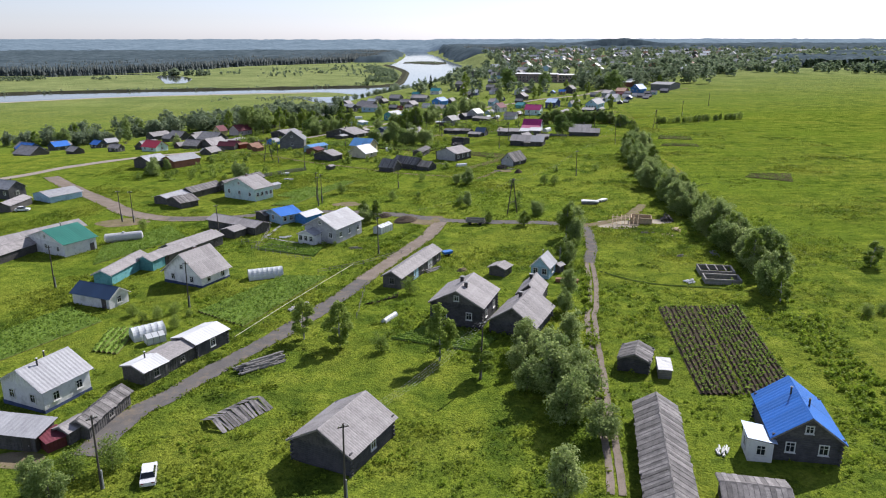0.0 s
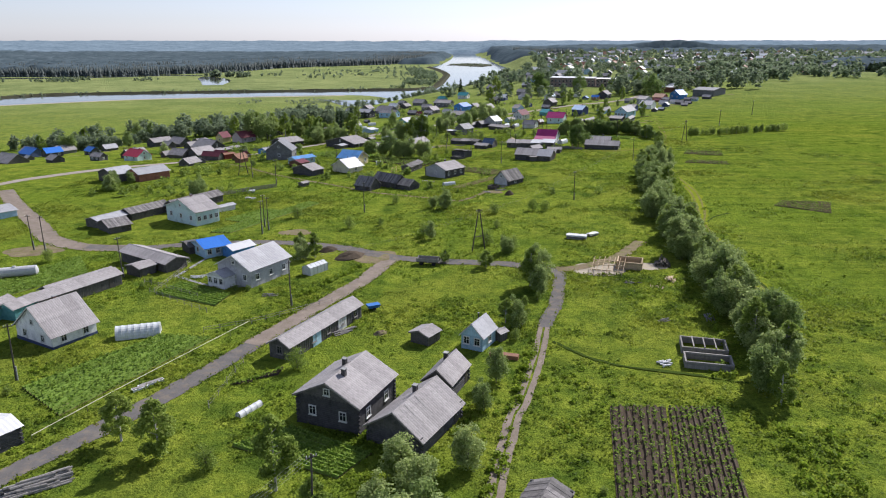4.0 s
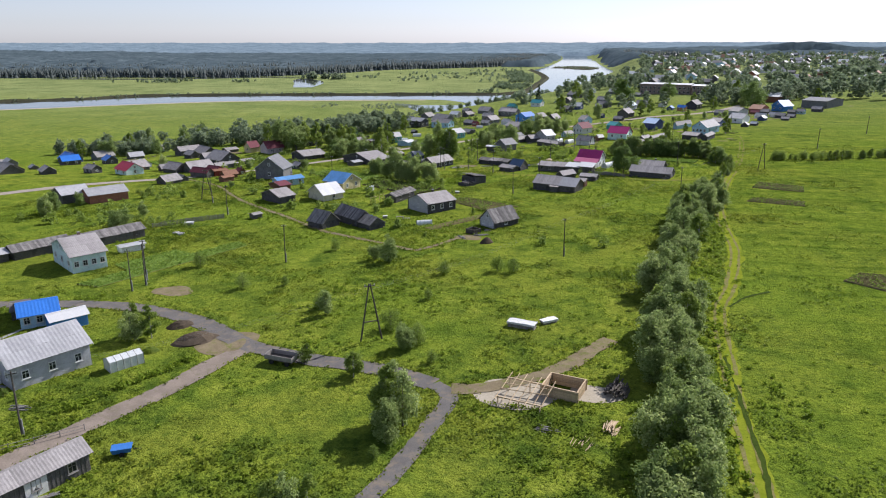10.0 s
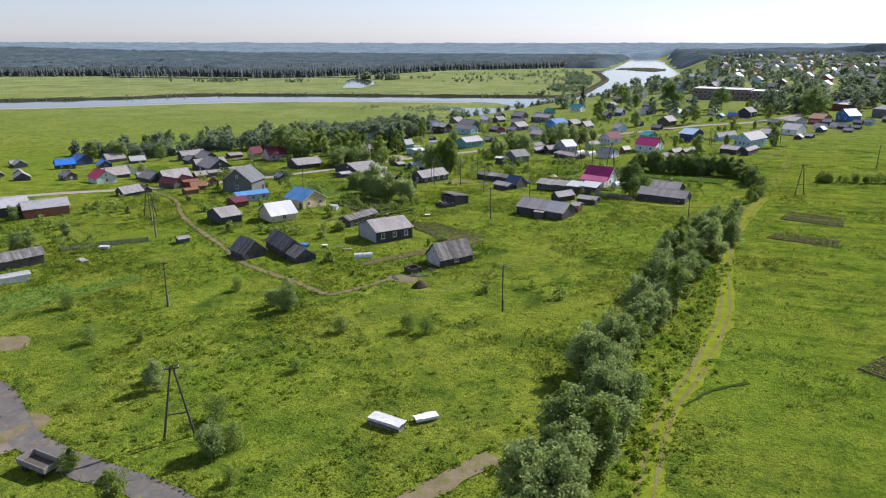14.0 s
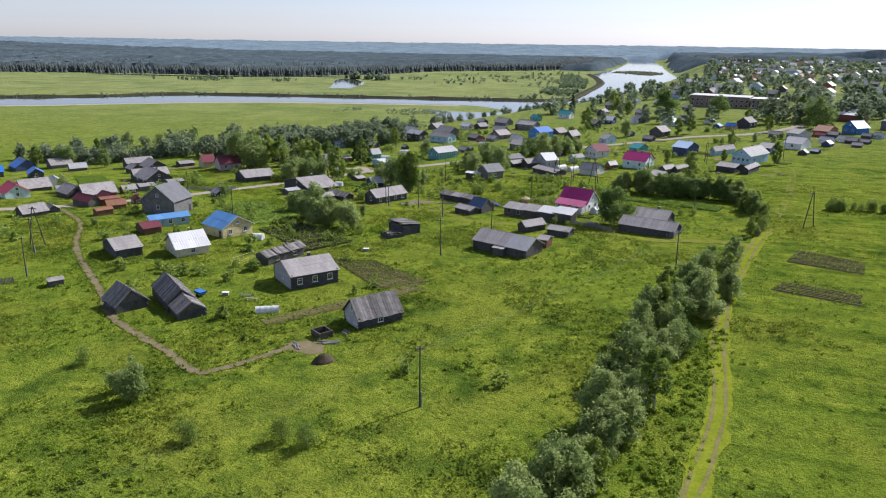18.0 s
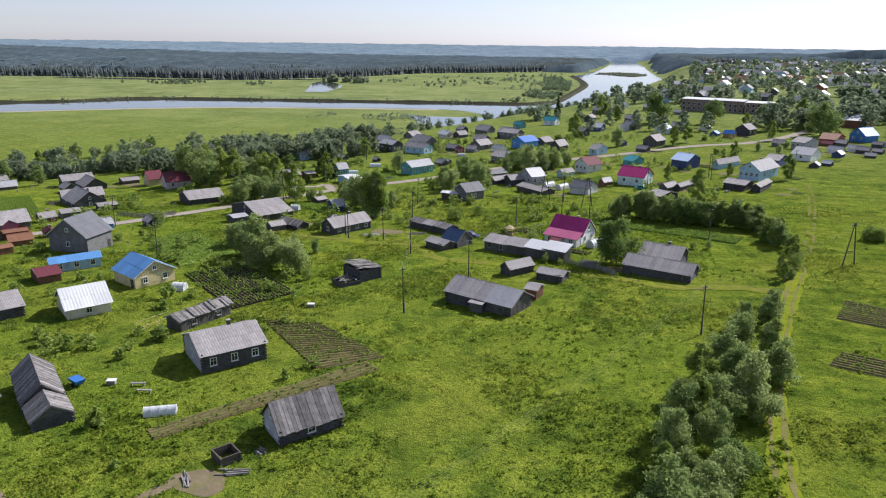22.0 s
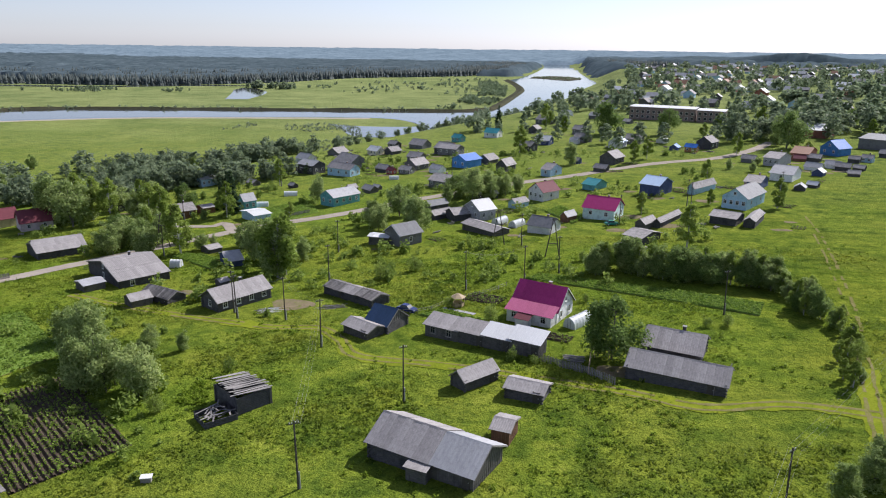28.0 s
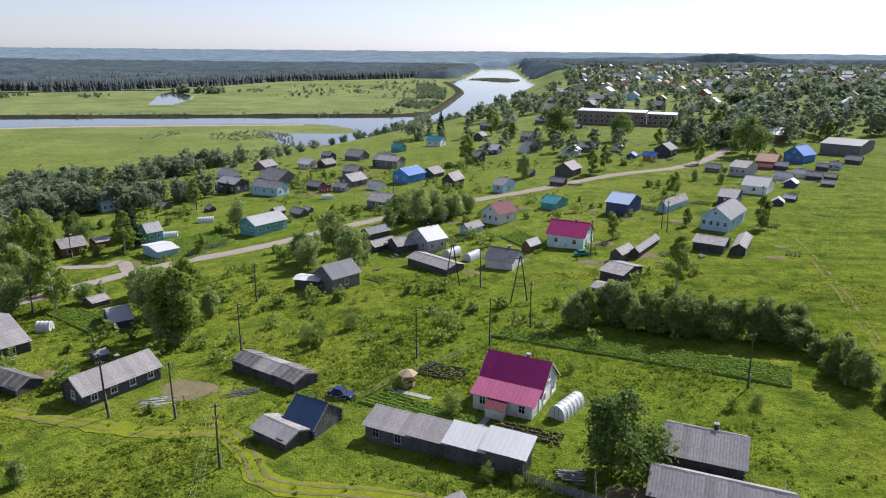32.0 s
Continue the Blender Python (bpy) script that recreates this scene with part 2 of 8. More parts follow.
material("blue_plastic", (0.03, 0.13, 0.4), (0.05, 0.18, 0.5), 2, 9, 0.4, bump=0)
material("bank_earth", (0.035, 0.04, 0.025), (0.09, 0.085, 0.05), 0.05, 0.6, 0.95, vary=0, spec=0.03)
# tops of far woods, painted pale blue to stand in for haze
material("hazed_canopy", (0.085, 0.125, 0.145), (0.2, 0.255, 0.285), 0.008, 0.05, 1.0, bump=0, vary=0, spec=0.0)


# horizon forest: blue haze put into its base colour and emission
material("hazed_distance", (0.085, 0.125, 0.145), (0.2, 0.255, 0.285), 0.008, 0.05, 1.0, bump=0, vary=0, spec=0.0)
db = MATS["hazed_distance"].node_tree.nodes["Principled BSDF"]
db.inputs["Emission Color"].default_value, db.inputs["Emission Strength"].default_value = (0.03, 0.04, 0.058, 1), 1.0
cn = MATS["hazed_canopy"].node_tree
cb = cn.nodes["Principled BSDF"]
ctr, cmx = cn.nodes.new("ShaderNodeBsdfTranslucent"), cn.nodes.new("ShaderNodeMixShader")
cn.links.new(cb.inputs["Base Color"].links[0].from_socket, ctr.inputs[0])
cmx.inputs[0].default_value = 0.45
cn.links.new(cb.outputs[0], cmx.inputs[1])
cn.links.new(ctr.outputs[0], cmx.inputs[2])
cn.links.new(cmx.outputs[0], cn.nodes["Material Output"].inputs[0])


def leaf_material(name, low, high):
    m = bpy.data.materials.new(name)
    m.use_nodes = True
    nt = m.node_tree
    b = nt.nodes["Principled BSDF"]
    isl = nt.nodes.new("ShaderNodeNewGeometry").outputs["Random Per Island"]
    obj = nt.nodes.new("ShaderNodeObjectInfo").outputs["Random"]
    col = ramp(nt, isl, ((0.0, low), (1.0, high)))
    col = mixc(nt, 1.0, col, ramp(nt, obj, ((0.0, (0.75, 0.8, 0.7)), (1.0, (1.2, 1.15, 1.2)))), "MULTIPLY")
    nt.links.new(col, b.inputs["Base Color"])
    b.inputs["Roughness"].default_value, b.inputs["Specular IOR Level"].default_value = 0.6, 0.1
    tr = nt.nodes.new("ShaderNodeBsdfTranslucent")
    nt.links.new(col, tr.inputs[0])
    mx = nt.nodes.new("ShaderNodeMixShader")
    mx.inputs[0].default_value = 0.5
    nt.links.new(b.outputs[0], mx.inputs[1])
    nt.links.new(tr.outputs[0], mx.inputs[2])
    nt.links.new(mx.outputs[0], nt.nodes["Material Output"].inputs[0])
    MATS[name] = m


leaf_material("leaf_birch", (0.16, 0.23, 0.04), (0.36, 0.45, 0.1))
leaf_material("leaf_willow", (0.2, 0.275, 0.085), (0.41, 0.49, 0.185))
leaf_material("leaf_bush", (0.15, 0.22, 0.04), (0.33, 0.42, 0.1))
leaf_material("leaf_poplar", (0.105, 0.17, 0.045), (0.25, 0.34, 0.1))
leaf_material("leaf_spruce", (0.03, 0.06, 0.028), (0.065, 0.105, 0.046))
# far foliage: leaf colours paled and greyed to carry the haze
leaf_material("leaf_far_hazed", (0.15, 0.2, 0.125), (0.3, 0.36, 0.22))
leaf_material("leaf_conifer_hazed", (0.08, 0.11, 0.105), (0.17, 0.2, 0.18))
leaf_material("leaf_weed", (0.15, 0.24, 0.02), (0.34, 0.43, 0.05))
leaf_material("leaf_crop", (0.15, 0.25, 0.03), (0.32, 0.43, 0.08))


def glass_material(name, rough, colour):
    m = bpy.data.materials.new(name)
    m.use_nodes = True
    b = m.node_tree.nodes["Principled BSDF"]
    b.inputs["Base Color"].default_value, b.inputs["Roughness"].default_value, b.inputs["Specular IOR Level"].default_value = (*colour, 1), rough, 0.5
    MATS[name] = m
    return m


glass_material("pane", 0.08, (0.02, 0.024, 0.03))
water = glass_material("water", 0.06, (0.06, 0.065, 0.06))
nt = water.node_tree
tc = nt.nodes.new("ShaderNodeTexCoord")
wb = nt.nodes.new("ShaderNodeBump")
wb.inputs["Strength"].default_value, wb.inputs["Distance"].default_value = 0.06, 0.2
nt.links.new(noise_tex(nt, tc.outputs["Object"], 0.15, 5.0), wb.inputs["Height"])
nt.links.new(wb.outputs[0], nt.nodes["Principled BSDF"].inputs["Normal"])


def map_range(nt, socket, a, b, c, d):
    r = nt.nodes.new("ShaderNodeMapRange")
    for k, v in (("From Min", a), ("From Max", b), ("To Min", c), ("To Max", d)):
        r.inputs[k].default_value = v
    nt.links.new(socket, r.inputs["Value"])
    return r.outputs[0]


def meadow_colour(nt, co):
    """Patches of lush, yellowing and mown grass, from stands of 60 m down to tufts, hazed far off."""
    big, stand, patch, tuft = noise_tex(nt, co, 0.014, 3, 0.55), noise_tex(nt, co, 0.05, 4, 0.6), noise_tex(nt, co, 0.19, 5, 0.65), noise_tex(nt, co, 0.8, 4, 0.7)
    col = ramp(nt, patch, ((0.34, (0.064, 0.108, 0.0148)), (0.46, (0.14, 0.195, 0.0243)), (0.56, (0.194, 0.247, 0.0284)), (0.68, (0.266, 0.31, 0.0432))))
    col = mixc(nt, ramp(nt, stand, ((0.47, (0, 0, 0)), (0.64, (0.7,) * 3))), col, (0.234, 0.264, 0.0351))
    col = mixc(nt, ramp(nt, big, ((0.5, (0, 0, 0)), (0.62, (0.55,) * 3))), col, (0.155, 0.229, 0.023))
    col = mixc(nt, ramp(nt, tuft, ((0.48, (0, 0, 0)), (0.66, (0.75,) * 3))), col, (0.069, 0.112, 0.0162))
    xyz = nt.nodes.new("ShaderNodeSeparateXYZ")
    nt.links.new(co, xyz.inputs[0])
    # hay field east of the track, with the lines of old mowing
    mp = nt.nodes.new("ShaderNodeMapping")
    mp.inputs["Rotation"].default_value, mp.inputs["Scale"].default_value = (0, 0, radians(14)), (0.025, 0.3, 1)
    nt.links.new(co, mp.inputs[0])
    sw = ramp(nt, noise_tex(nt, mp.outputs[0], 1.0, 5, 0.75), ((0.36, (0.62, 0.68, 0.62)), (0.48, (0.9, 0.92, 0.88)), (0.6, (1.06, 1.03, 1.0))))
    col = mixc(nt, map_range(nt, xyz.outputs["X"], 84.0, 100.0, 0.0, 1.0), col, mixc(nt, 1.0, col, sw, "MULTIPLY"))
    # far meadows turn paler and greyer with distance: haze mixed into the colour
    hazed = mixc(nt, ramp(nt, noise_tex(nt, co, 0.02, 6, 0.7), ((0.36, (0, 0, 0)), (0.62, (1, 1, 1)))), (0.15, 0.19, 0.08), (0.28, 0.31, 0.13))
    return mixc(nt, map_range(nt, xyz.outputs["Y"], 420.0, 1000.0, 0.0, 0.85), col, hazed)


def ground_material():
    m = bpy.data.materials.new("meadow")
    m.use_nodes = True
    nt = m.node_tree
    b = nt.nodes["Principled BSDF"]
    co = nt.nodes.new("ShaderNodeTexCoord").outputs["Object"]
    small, fine = noise_tex(nt, co, 0.6, 5, 0.7), noise_tex(nt, co, 2.6, 4, 0.7)
    col = mixc(nt, 1.0, meadow_colour(nt, co), ramp(nt, fine, ((0.32, (0.66, 0.7, 0.68)), (0.66, (1.2, 1.17, 1.2)))), "MULTIPLY")
    nt.links.new(col, b.inputs["Base Color"])
    b.inputs["Roughness"].default_value, b.inputs["Specular IOR Level"].default_value = 0.95, 0.0
    bp = nt.nodes.new("ShaderNodeBump")
    bp.inputs["Strength"].default_value, bp.inputs["Distance"].default_value = 0.9, 0.45
    add = nt.nodes.new("ShaderNodeMath")
    nt.links.new(small, add.inputs[0])
    nt.links.new(fine, add.inputs[1])
    nt.links.new(add.outputs[0], bp.inputs["Height"])
    nt.links.new(bp.outputs[0], b.inputs["Normal"])
    MATS["meadow"] = m


def blade_material():
    """Grass tufts in the colours of the meadow under them."""
    leaf_material("grass_blade", (0.8, 0.85, 0.8), (1.45, 1.4, 1.3))
    nt = MATS["grass_blade"].node_tree
    b = nt.nodes["Principled BSDF"]
    tone = b.inputs["Base Color"].links[0].from_socket
    co = nt.nodes.new("ShaderNodeTexCoord").outputs["Object"]
    col = mixc(nt, 1.0, meadow_colour(nt, co), tone, "MULTIPLY")
    nt.links.new(col, b.inputs["Base Color"])
    nt.links.new(col, nt.nodes["Translucent BSDF"].inputs[0])


ground_material()
blade_material()

# ---- mesh helpers ----


class Geo:
    """Gathers corners and faces of one mesh."""

    def __init__(self):
        self.v, self.f = [], []

    def box(self, x0, y0, z0, x1, y1, z1, m=None):
        n = len(self.v)
        c = [(x, y, z) for z in (z0, z1) for y in (y0, y1) for x in (x0, x1)]
        self.v += [tuple(m @ Vector(p)) for p in c] if m else c
        self.f += [tuple(n + i for i in q) for q in ((0, 2, 3, 1), (4, 5, 7, 6), (0, 1, 5, 4), (2, 6, 7, 3), (0, 4, 6, 2), (1, 3, 7, 5))]
        return self

    def poly(self, *pts):
        n = len(self.v)
        self.v += [tuple(p) for p in pts]
        self.f.append(tuple(range(n, n + len(pts))))
        return self

    def rings(self, rings, closed=True, caps=True):
        n, k = len(self.v), len(rings[0])
        for r in rings:
            self.v += [tuple(p) for p in r]
        for i in range(len(rings) - 1):
            for j in range(k if closed else k - 1):
                a, b = n + i * k + j, n + i * k + (j + 1) % k
                self.f.append((a, b, b + k, a + k))
        if caps and closed:
            self.f.append(tuple(n + j for j in reversed(range(k))))
            self.f.append(tuple(n + (len(rings) - 1) * k + j for j in range(k)))
        return self

    def tube(self, pts, radii, sides=6):
        rr = []
        for i, (p, r) in enumerate(zip(pts, radii)):
            a, b = Vector(pts[max(0, i - 1)]), Vector(pts[min(len(pts) - 1, i + 1)])
            d = (b - a).normalized()
            u = d.cross(Vector((0, 0, 1)) if abs(d.z) < 0.9 else Vector((1, 0, 0))).normalized()
            w = d.cross(u)
            rr.append([Vector(p) + (u * math.cos(2 * math.pi * j / sides) + w * math.sin(2 * math.pi * j / sides)) * r for j in range(sides)])
        return self.rings(rr)

    def mesh(self, name, mat):
        me = bpy.data.meshes.new(name)
        me.from_pydata(self.v, [], self.f)
        me.materials.append(MATS[mat])
        return me


def part(name, geo, mat, parent, label="", m=None):
    """Links a mesh as one part under a thing or a part."""
    ob = new(name, geo.mesh(name, mat) if isinstance(geo, Geo) else geo)
    ob.parent = parent
    if m is not None:
        ob.matrix_basis = m
    if label:
        ob["label"] = label
    return ob


def thing(name, x, y, deg, label, category, group="", z=None):
    e = new(name)
    e.empty_display_size = 0.3
    e.matrix_basis = pose(x, y, height(x, y) if z is None else z, 0, 0, deg)
    return tagged(e, label, category, group)


def solid(name, geo, mat, label, category, group="", kind="", m=None):
    ob = new(name, geo.mesh(name, mat))
    if m is not None:
        ob.matrix_basis = m
    return tagged(ob, label, category, group, kind)


def from_arrays(name, verts, faces, mat, k):
    """A big mesh of faces with k corners each, from arrays."""
    me = bpy.data.meshes.new(name)
    n = len(faces)
    me.vertices.add(len(verts))
    me.vertices.foreach_set("co", np.asarray(verts, dtype=np.float32).ravel())
    me.loops.add(n * k)
    me.loops.foreach_set("vertex_index", np.asarray(faces, dtype=np.int32).ravel())
    me.polygons.add(n)
    me.polygons.foreach_set("loop_start", np.arange(0, n * k, k, dtype=np.int32))
    me.update(calc_edges=True)
    me.materials.append(MATS[mat])
    return me


# ---- ground, water, distance ----


def axis(a, b, step, lo, hi):
    mid = list(np.arange(a, b + 0.1, step))
    out, s = [], step
    while mid[0] - s > lo:
        s *= 1.18
        mid.insert(0, mid[0] - s)
    s = step
    while mid[-1] + s < hi:
        s *= 1.12
        mid.append(mid[-1] + s)
    return mid


def ground_sheet():
    xs, ys = axis(-260, 240, 4, -6000, 6000), axis(20, 700, 4, -1500, 6500)
    v = [(x, y, height(x, y)) for y in ys for x in xs]
    k = len(xs)
    f = [(j * k + i, j * k + i + 1, (j + 1) * k + i + 1, (j + 1) * k + i) for j in range(len(ys) - 1) for i in range(k - 1)]
    me = from_arrays("ground", v, f, "meadow", 4)
    me.polygons.foreach_set("use_smooth", [True] * len(f))
    tagged(new("ground", me), "bright green summer meadow, gently sloping to the river", "ground", kind="structure")


ground_sheet()


def smooth_line(p, step):
    """Even points along a rounded line through p."""
    q = [Vector((a[0], a[1], 0)) for a in p]
    q = [q[0] * 2 - q[1]] + q + [q[-1] * 2 - q[-2]]
    out = []
    for a, b, c, d in zip(q, q[1:], q[2:], q[3:]):
        n = max(1, int((c - b).length / step))
        for i in range(n):
            t = i / n
            out.append(0.5 * (2 * b + (c - a) * t + (2 * a - 5 * b + 4 * c - d) * t * t + (3 * b - a - 3 * c + d) * t ** 3))
    out.append(q[-2])
    return out


def strip(g, line, lo, hi, lift, wob=0.25, seed=0, gaps=0.0):
    """A ribbon along a line with ragged edges; gaps: how much of it the grass has grown over."""
    rnd = random.Random(seed + len(line))
    rows = []
    for i, p in enumerate(line):
        a, b = line[max(0, i - 1)], line[min(len(line) - 1, i + 1)]
        d = (b - a).normalized()
        s = Vector((-d.y, d.x, 0))
        w1, w2 = (wob * (0.6 * noise.noise((p.x * 0.15, p.y * 0.15, q)) + 0.4 * noise.noise((p.x * 0.6, p.y * 0.6, q)) + rnd.uniform(-0.22, 0.22)) for q in (seed, seed + 9))
        row = []
        for k in range(4):
            q = p + s * ((lo + w1) + (hi + w2 - lo - w1) * k / 3)
            row.append((q.x, q.y, height(q.x, q.y) + lift))
        if gaps and noise.noise((p.x * 0.2, p.y * 0.2, seed + 3)) < gaps - 0.5:
            if len(rows) > 1:
                g.rings(rows, closed=False, caps=False)
            rows = []
        else:
            rows.append(row)
    if len(rows) > 1:
        g.rings(rows, closed=False, caps=False)


ROADS = []


def road(name, width, pts, mat):
    line = smooth_line(pts, 1.0 if pts[0][1] < 400 and name != "street" else 3.0)
    ROADS.append((line, width, mat))
    g = Geo()
    lift = 0.07 + 0.003 * len(ROADS)
    words = {"packed": "packed grey-brown dirt village lane", "ditch": "shallow dark overgrown ditch line in the grass", "trodden": "wide pale trodden strip of short grass", "tracks": "two worn grey wheel tracks with grass between","asphalt": "narrow grey worn asphalt lane", "gravel": "pale packed gravel village street", "dirt": "rutted bare dirt lane", "grassdirt": "faint wheel track pressed into the grass"}
    if mat == "grassdirt":
        gaps = 0.45 if name == "faint_track" else 0.12
        if name != "faint_track":
            band = Geo()
            strip(band, line, -1.6, 1.6, lift - 0.03, 1.0, 2)
            tagged(new("worn_verge", band.mesh("worn_verge", "trodden")), words["trodden"], "grass", kind="structure")
        strip(g, line, -1.1, -0.55, lift, 0.4, 1, gaps)
        strip(g, line, 0.55, 1.1, lift, 0.4, 5, gaps)
    elif mat == "tracks":
        strip(g, line, -1.05, -0.16, lift, 0.22, 1)
        strip(g, line, 0.16, 1.05, lift, 0.22, 5)
    else:
        strip(g, line, -width / 2, width / 2, lift, 0.55, 3)
    tagged(new(name, g.mesh(name, "packed" if mat == "tracks" else mat)), words[mat], "road", kind="structure")


def ladder(name, left, right, n, z, mat, label, category):
    """A flat sheet between two shores, laid rung by rung."""
    def even(line):
        d = [0.0]
        for p, q in zip(line, line[1:]):
            d.append(d[-1] + (q - p).length)
        ks = np.linspace(0, d[-1], n)
        return list(zip(np.interp(ks, d, [p.x for p in line]), np.interp(ks, d, [p.y for p in line])))

    rows = [[(ax + (bx - ax) * k / 4, ay + (by - ay) * k / 4, z) for k in range(5)] for (ax, ay), (bx, by) in zip(even(left), even(right))]
    return tagged(new(name, Geo().rings(rows, closed=False, caps=False).mesh(name, mat)), label, category, kind="structure")


RIVER_S = [(-1500, 330), (-1100, 480), (-800, 610), (-583, 739), (-498, 812), (-397, 887), (-295, 925), (-163, 961), (-115, 935), (-90, 885), (-74, 850), (-58, 866), (-45, 907)]
RIVER_N = [(-1500, 430), (-1100, 590), (-800, 730), (-610, 855), (-544, 935), (-437, 975), (-219, 1030), (-140, 1050), (-94, 1062), (-60, 1090)]
BEND_E = [(-45, 907), (-32, 1034), (-10, 1112), (12, 1230), (27, 1372), (45, 1600), (66, 1800), (50, 2000), (20, 2400), (0, 2900), (-20, 3320)]
BEND_W = [(-60, 1090), (-52, 1120), (-50, 1180), (-51, 1320), (-55, 1490), (-80, 1660), (-121, 1850), (-110, 1990), (-105, 2400), (-118, 2900), (-150, 3320)]
ladder("river", smooth_line(RIVER_N, 10), smooth_line(RIVER_S, 10), 140, -25.9, "water", "calm silvery river reflecting the bright sky", "water")
ladder("river_upper", smooth_line(BEND_W, 10), smooth_line(BEND_E, 10), 140, -25.88, "water", "calm silvery river bend reflecting the sky", "water")
ladder("river_inlet", smooth_line([(-185, 893), (-150, 884), (-112, 890), (-95, 900)], 5), smooth_line([(-160, 860), (-132, 812), (-100, 815), (-74, 850)], 5), 30, -25.86, "water", "shallow bright inlet of the river", "water")
ladder("pond", smooth_line([(-425, 1143), (-468, 1243), (-506, 1325), (-521, 1382)], 6), smooth_line([(-396, 1152), (-417, 1246), (-447, 1316), (-502, 1389)], 6), 24, -25.85, "water", "small bright pond in the far meadow", "water")
ladder("backwater", smooth_line([(-1000, 1300), (-770, 1340), (-650, 1428), (-540, 1450)], 15), smooth_line([(-1000, 1265), (-760, 1305), (-635, 1390), (-540, 1425)], 15), 40, -25.85, "water", "narrow dark backwater under the forest", "water")
ladder("river_island", smooth_line([(-90, 1975), (-60, 1968), (0, 1890), (30, 1960)], 8), smooth_line([(-85, 2060), (-40, 2120), (0, 2100), (32, 2020)], 8), 30, -25.5, "bank_earth", "low scrubby island in the river bend", "island")


def river_bank():
    g = Geo()
    line = smooth_line(RIVER_N + BEND_W[1:7], 10)
    rows = []
    for i, p in enumerate(line):
        a, b = line[max(0, i - 1)], line[min(len(line) - 1, i + 1)]
        d = (b - a).normalized()
        s = Vector((-d.y, d.x, 0))
        n = noise.noise((p.x * 0.03, p.y * 0.03, 2))
        rows.append([tuple(p + s * o + Vector((0, 0, z))) for o, z in ((-1, -26.2), (3 + n, -23.6 + n), (6, -23.8 + n), (10, -25.2), (15, -26.1))])
    g.rings(rows, closed=False, caps=False)
    tagged(new("river_bank", g.mesh("river_bank", "bank_earth")), "steep dark earth bank of the far shore", "river bank", kind="structure")


river_bank()
g = Geo()
strip(g, smooth_line([(-1100, 478), (-800, 606), (-583, 735), (-498, 808), (-397, 882), (-295, 919), (-163, 955)], 10), -6, 5, 0.04, 3)
tagged(new("river_beach", g.mesh("river_beach", "sand")), "pale sandy edge of the near shore", "beach", kind="structure")

# ---- roads ----
road("lane", 3.7, [(-42, 74), (-40, 84), (-37, 89), (-31, 101), (-26, 110), (-20, 123), (-13, 142)], 'asphalt')
road("lane", 3.8, [(-15, 137), (-13, 142), (-6, 160), (-2, 170), (0, 179), (2, 185)], 'packed')
road("lane", 5.4, [(-147, 268), (-126, 243), (-104, 219), (-90, 203), (-76, 195), (-62, 194)], 'packed')
road("lane", 3.8, [(-76, 195), (-62, 194), (-50, 197), (-32, 199), (-17, 196), (-8, 192), (2, 186), (13, 183), (27, 181), (35, 178)], 'asphalt')
road("lane", 2.5, [(35, 178), (38, 175), (38, 170), (36, 157), (33, 145)], 'asphalt')
road("lane", 2.6, [(33, 145), (31, 132), (28, 118), (27, 115), (25, 103), (24, 96), (22, 83), (20, 69), (19, 64)], 'tracks')
road("street", 5.5, [(-200, 232), (-164, 267), (-152, 290), (-130, 316), (-104, 338), (-88, 365), (-78, 390), (-72, 405), (-61, 427), (-54, 440), (-42, 456), (-28, 468), (-16, 481), (-5, 495), (10, 510), (36, 534), (52, 546), (72, 564), (94, 582), (117, 598), (138, 627), (155, 662)], "gravel")
road("side_lane", 3.4, [(-49, 449), (-58, 460), (-59, 455), (-73, 454)], 'gravel')
road("dirt_lane", 1.5, [(-101, 332), (-80, 318), (-67, 304), (-55, 292), (-29, 271.6), (-18, 262), (-8, 256.4), (3, 251.3), (13, 246), (16, 247.5), (19.6, 253), (22, 258.5)], 'dirt')
road("dirt_lane", 2.6, [(-52, 380), (-37, 375), (-17, 370), (2, 367), (11, 368), (17, 363), (23, 356), (36, 355), (49, 353), (66, 350), (77, 347), (89, 350), (101, 349)], 'grassdirt')
road("field_track", 2.8, [(76, 149), (76, 169), (77, 190), (79, 215), (83, 230), (88, 257), (89, 282), (92, 310), (99, 345), (104, 365)], 'grassdirt')
road("faint_track", 2.4, [(104, 365), (112, 400), (121, 451), (124, 480)], 'grassdirt')
road("dirt_lane", 3.0, [(38, 177), (42, 178), (48, 182), (53, 187), (57, 194), (60, 199)], 'dirt')
road("ditch", 0.6, [(34, 139), (39, 133), (44, 130), (51, 128), (60, 125)], 'ditch')
road("ditch", 0.5, [(76, 149), (77, 167), (77, 190), (77, 195)], 'ditch')
road("ditch", 0.5, [(81, 218), (85, 224), (90, 228)], 'ditch')

# ---- buildings ----
FOOT = []  # footprints, kept free of grass


def perimeter(L, W, o=0.0):
    return [(-L / 2 - o, -W / 2 - o), (L / 2 + o, -W / 2 - o), (L / 2 + o, W / 2 + o), (-L / 2 - o, W / 2 + o)]


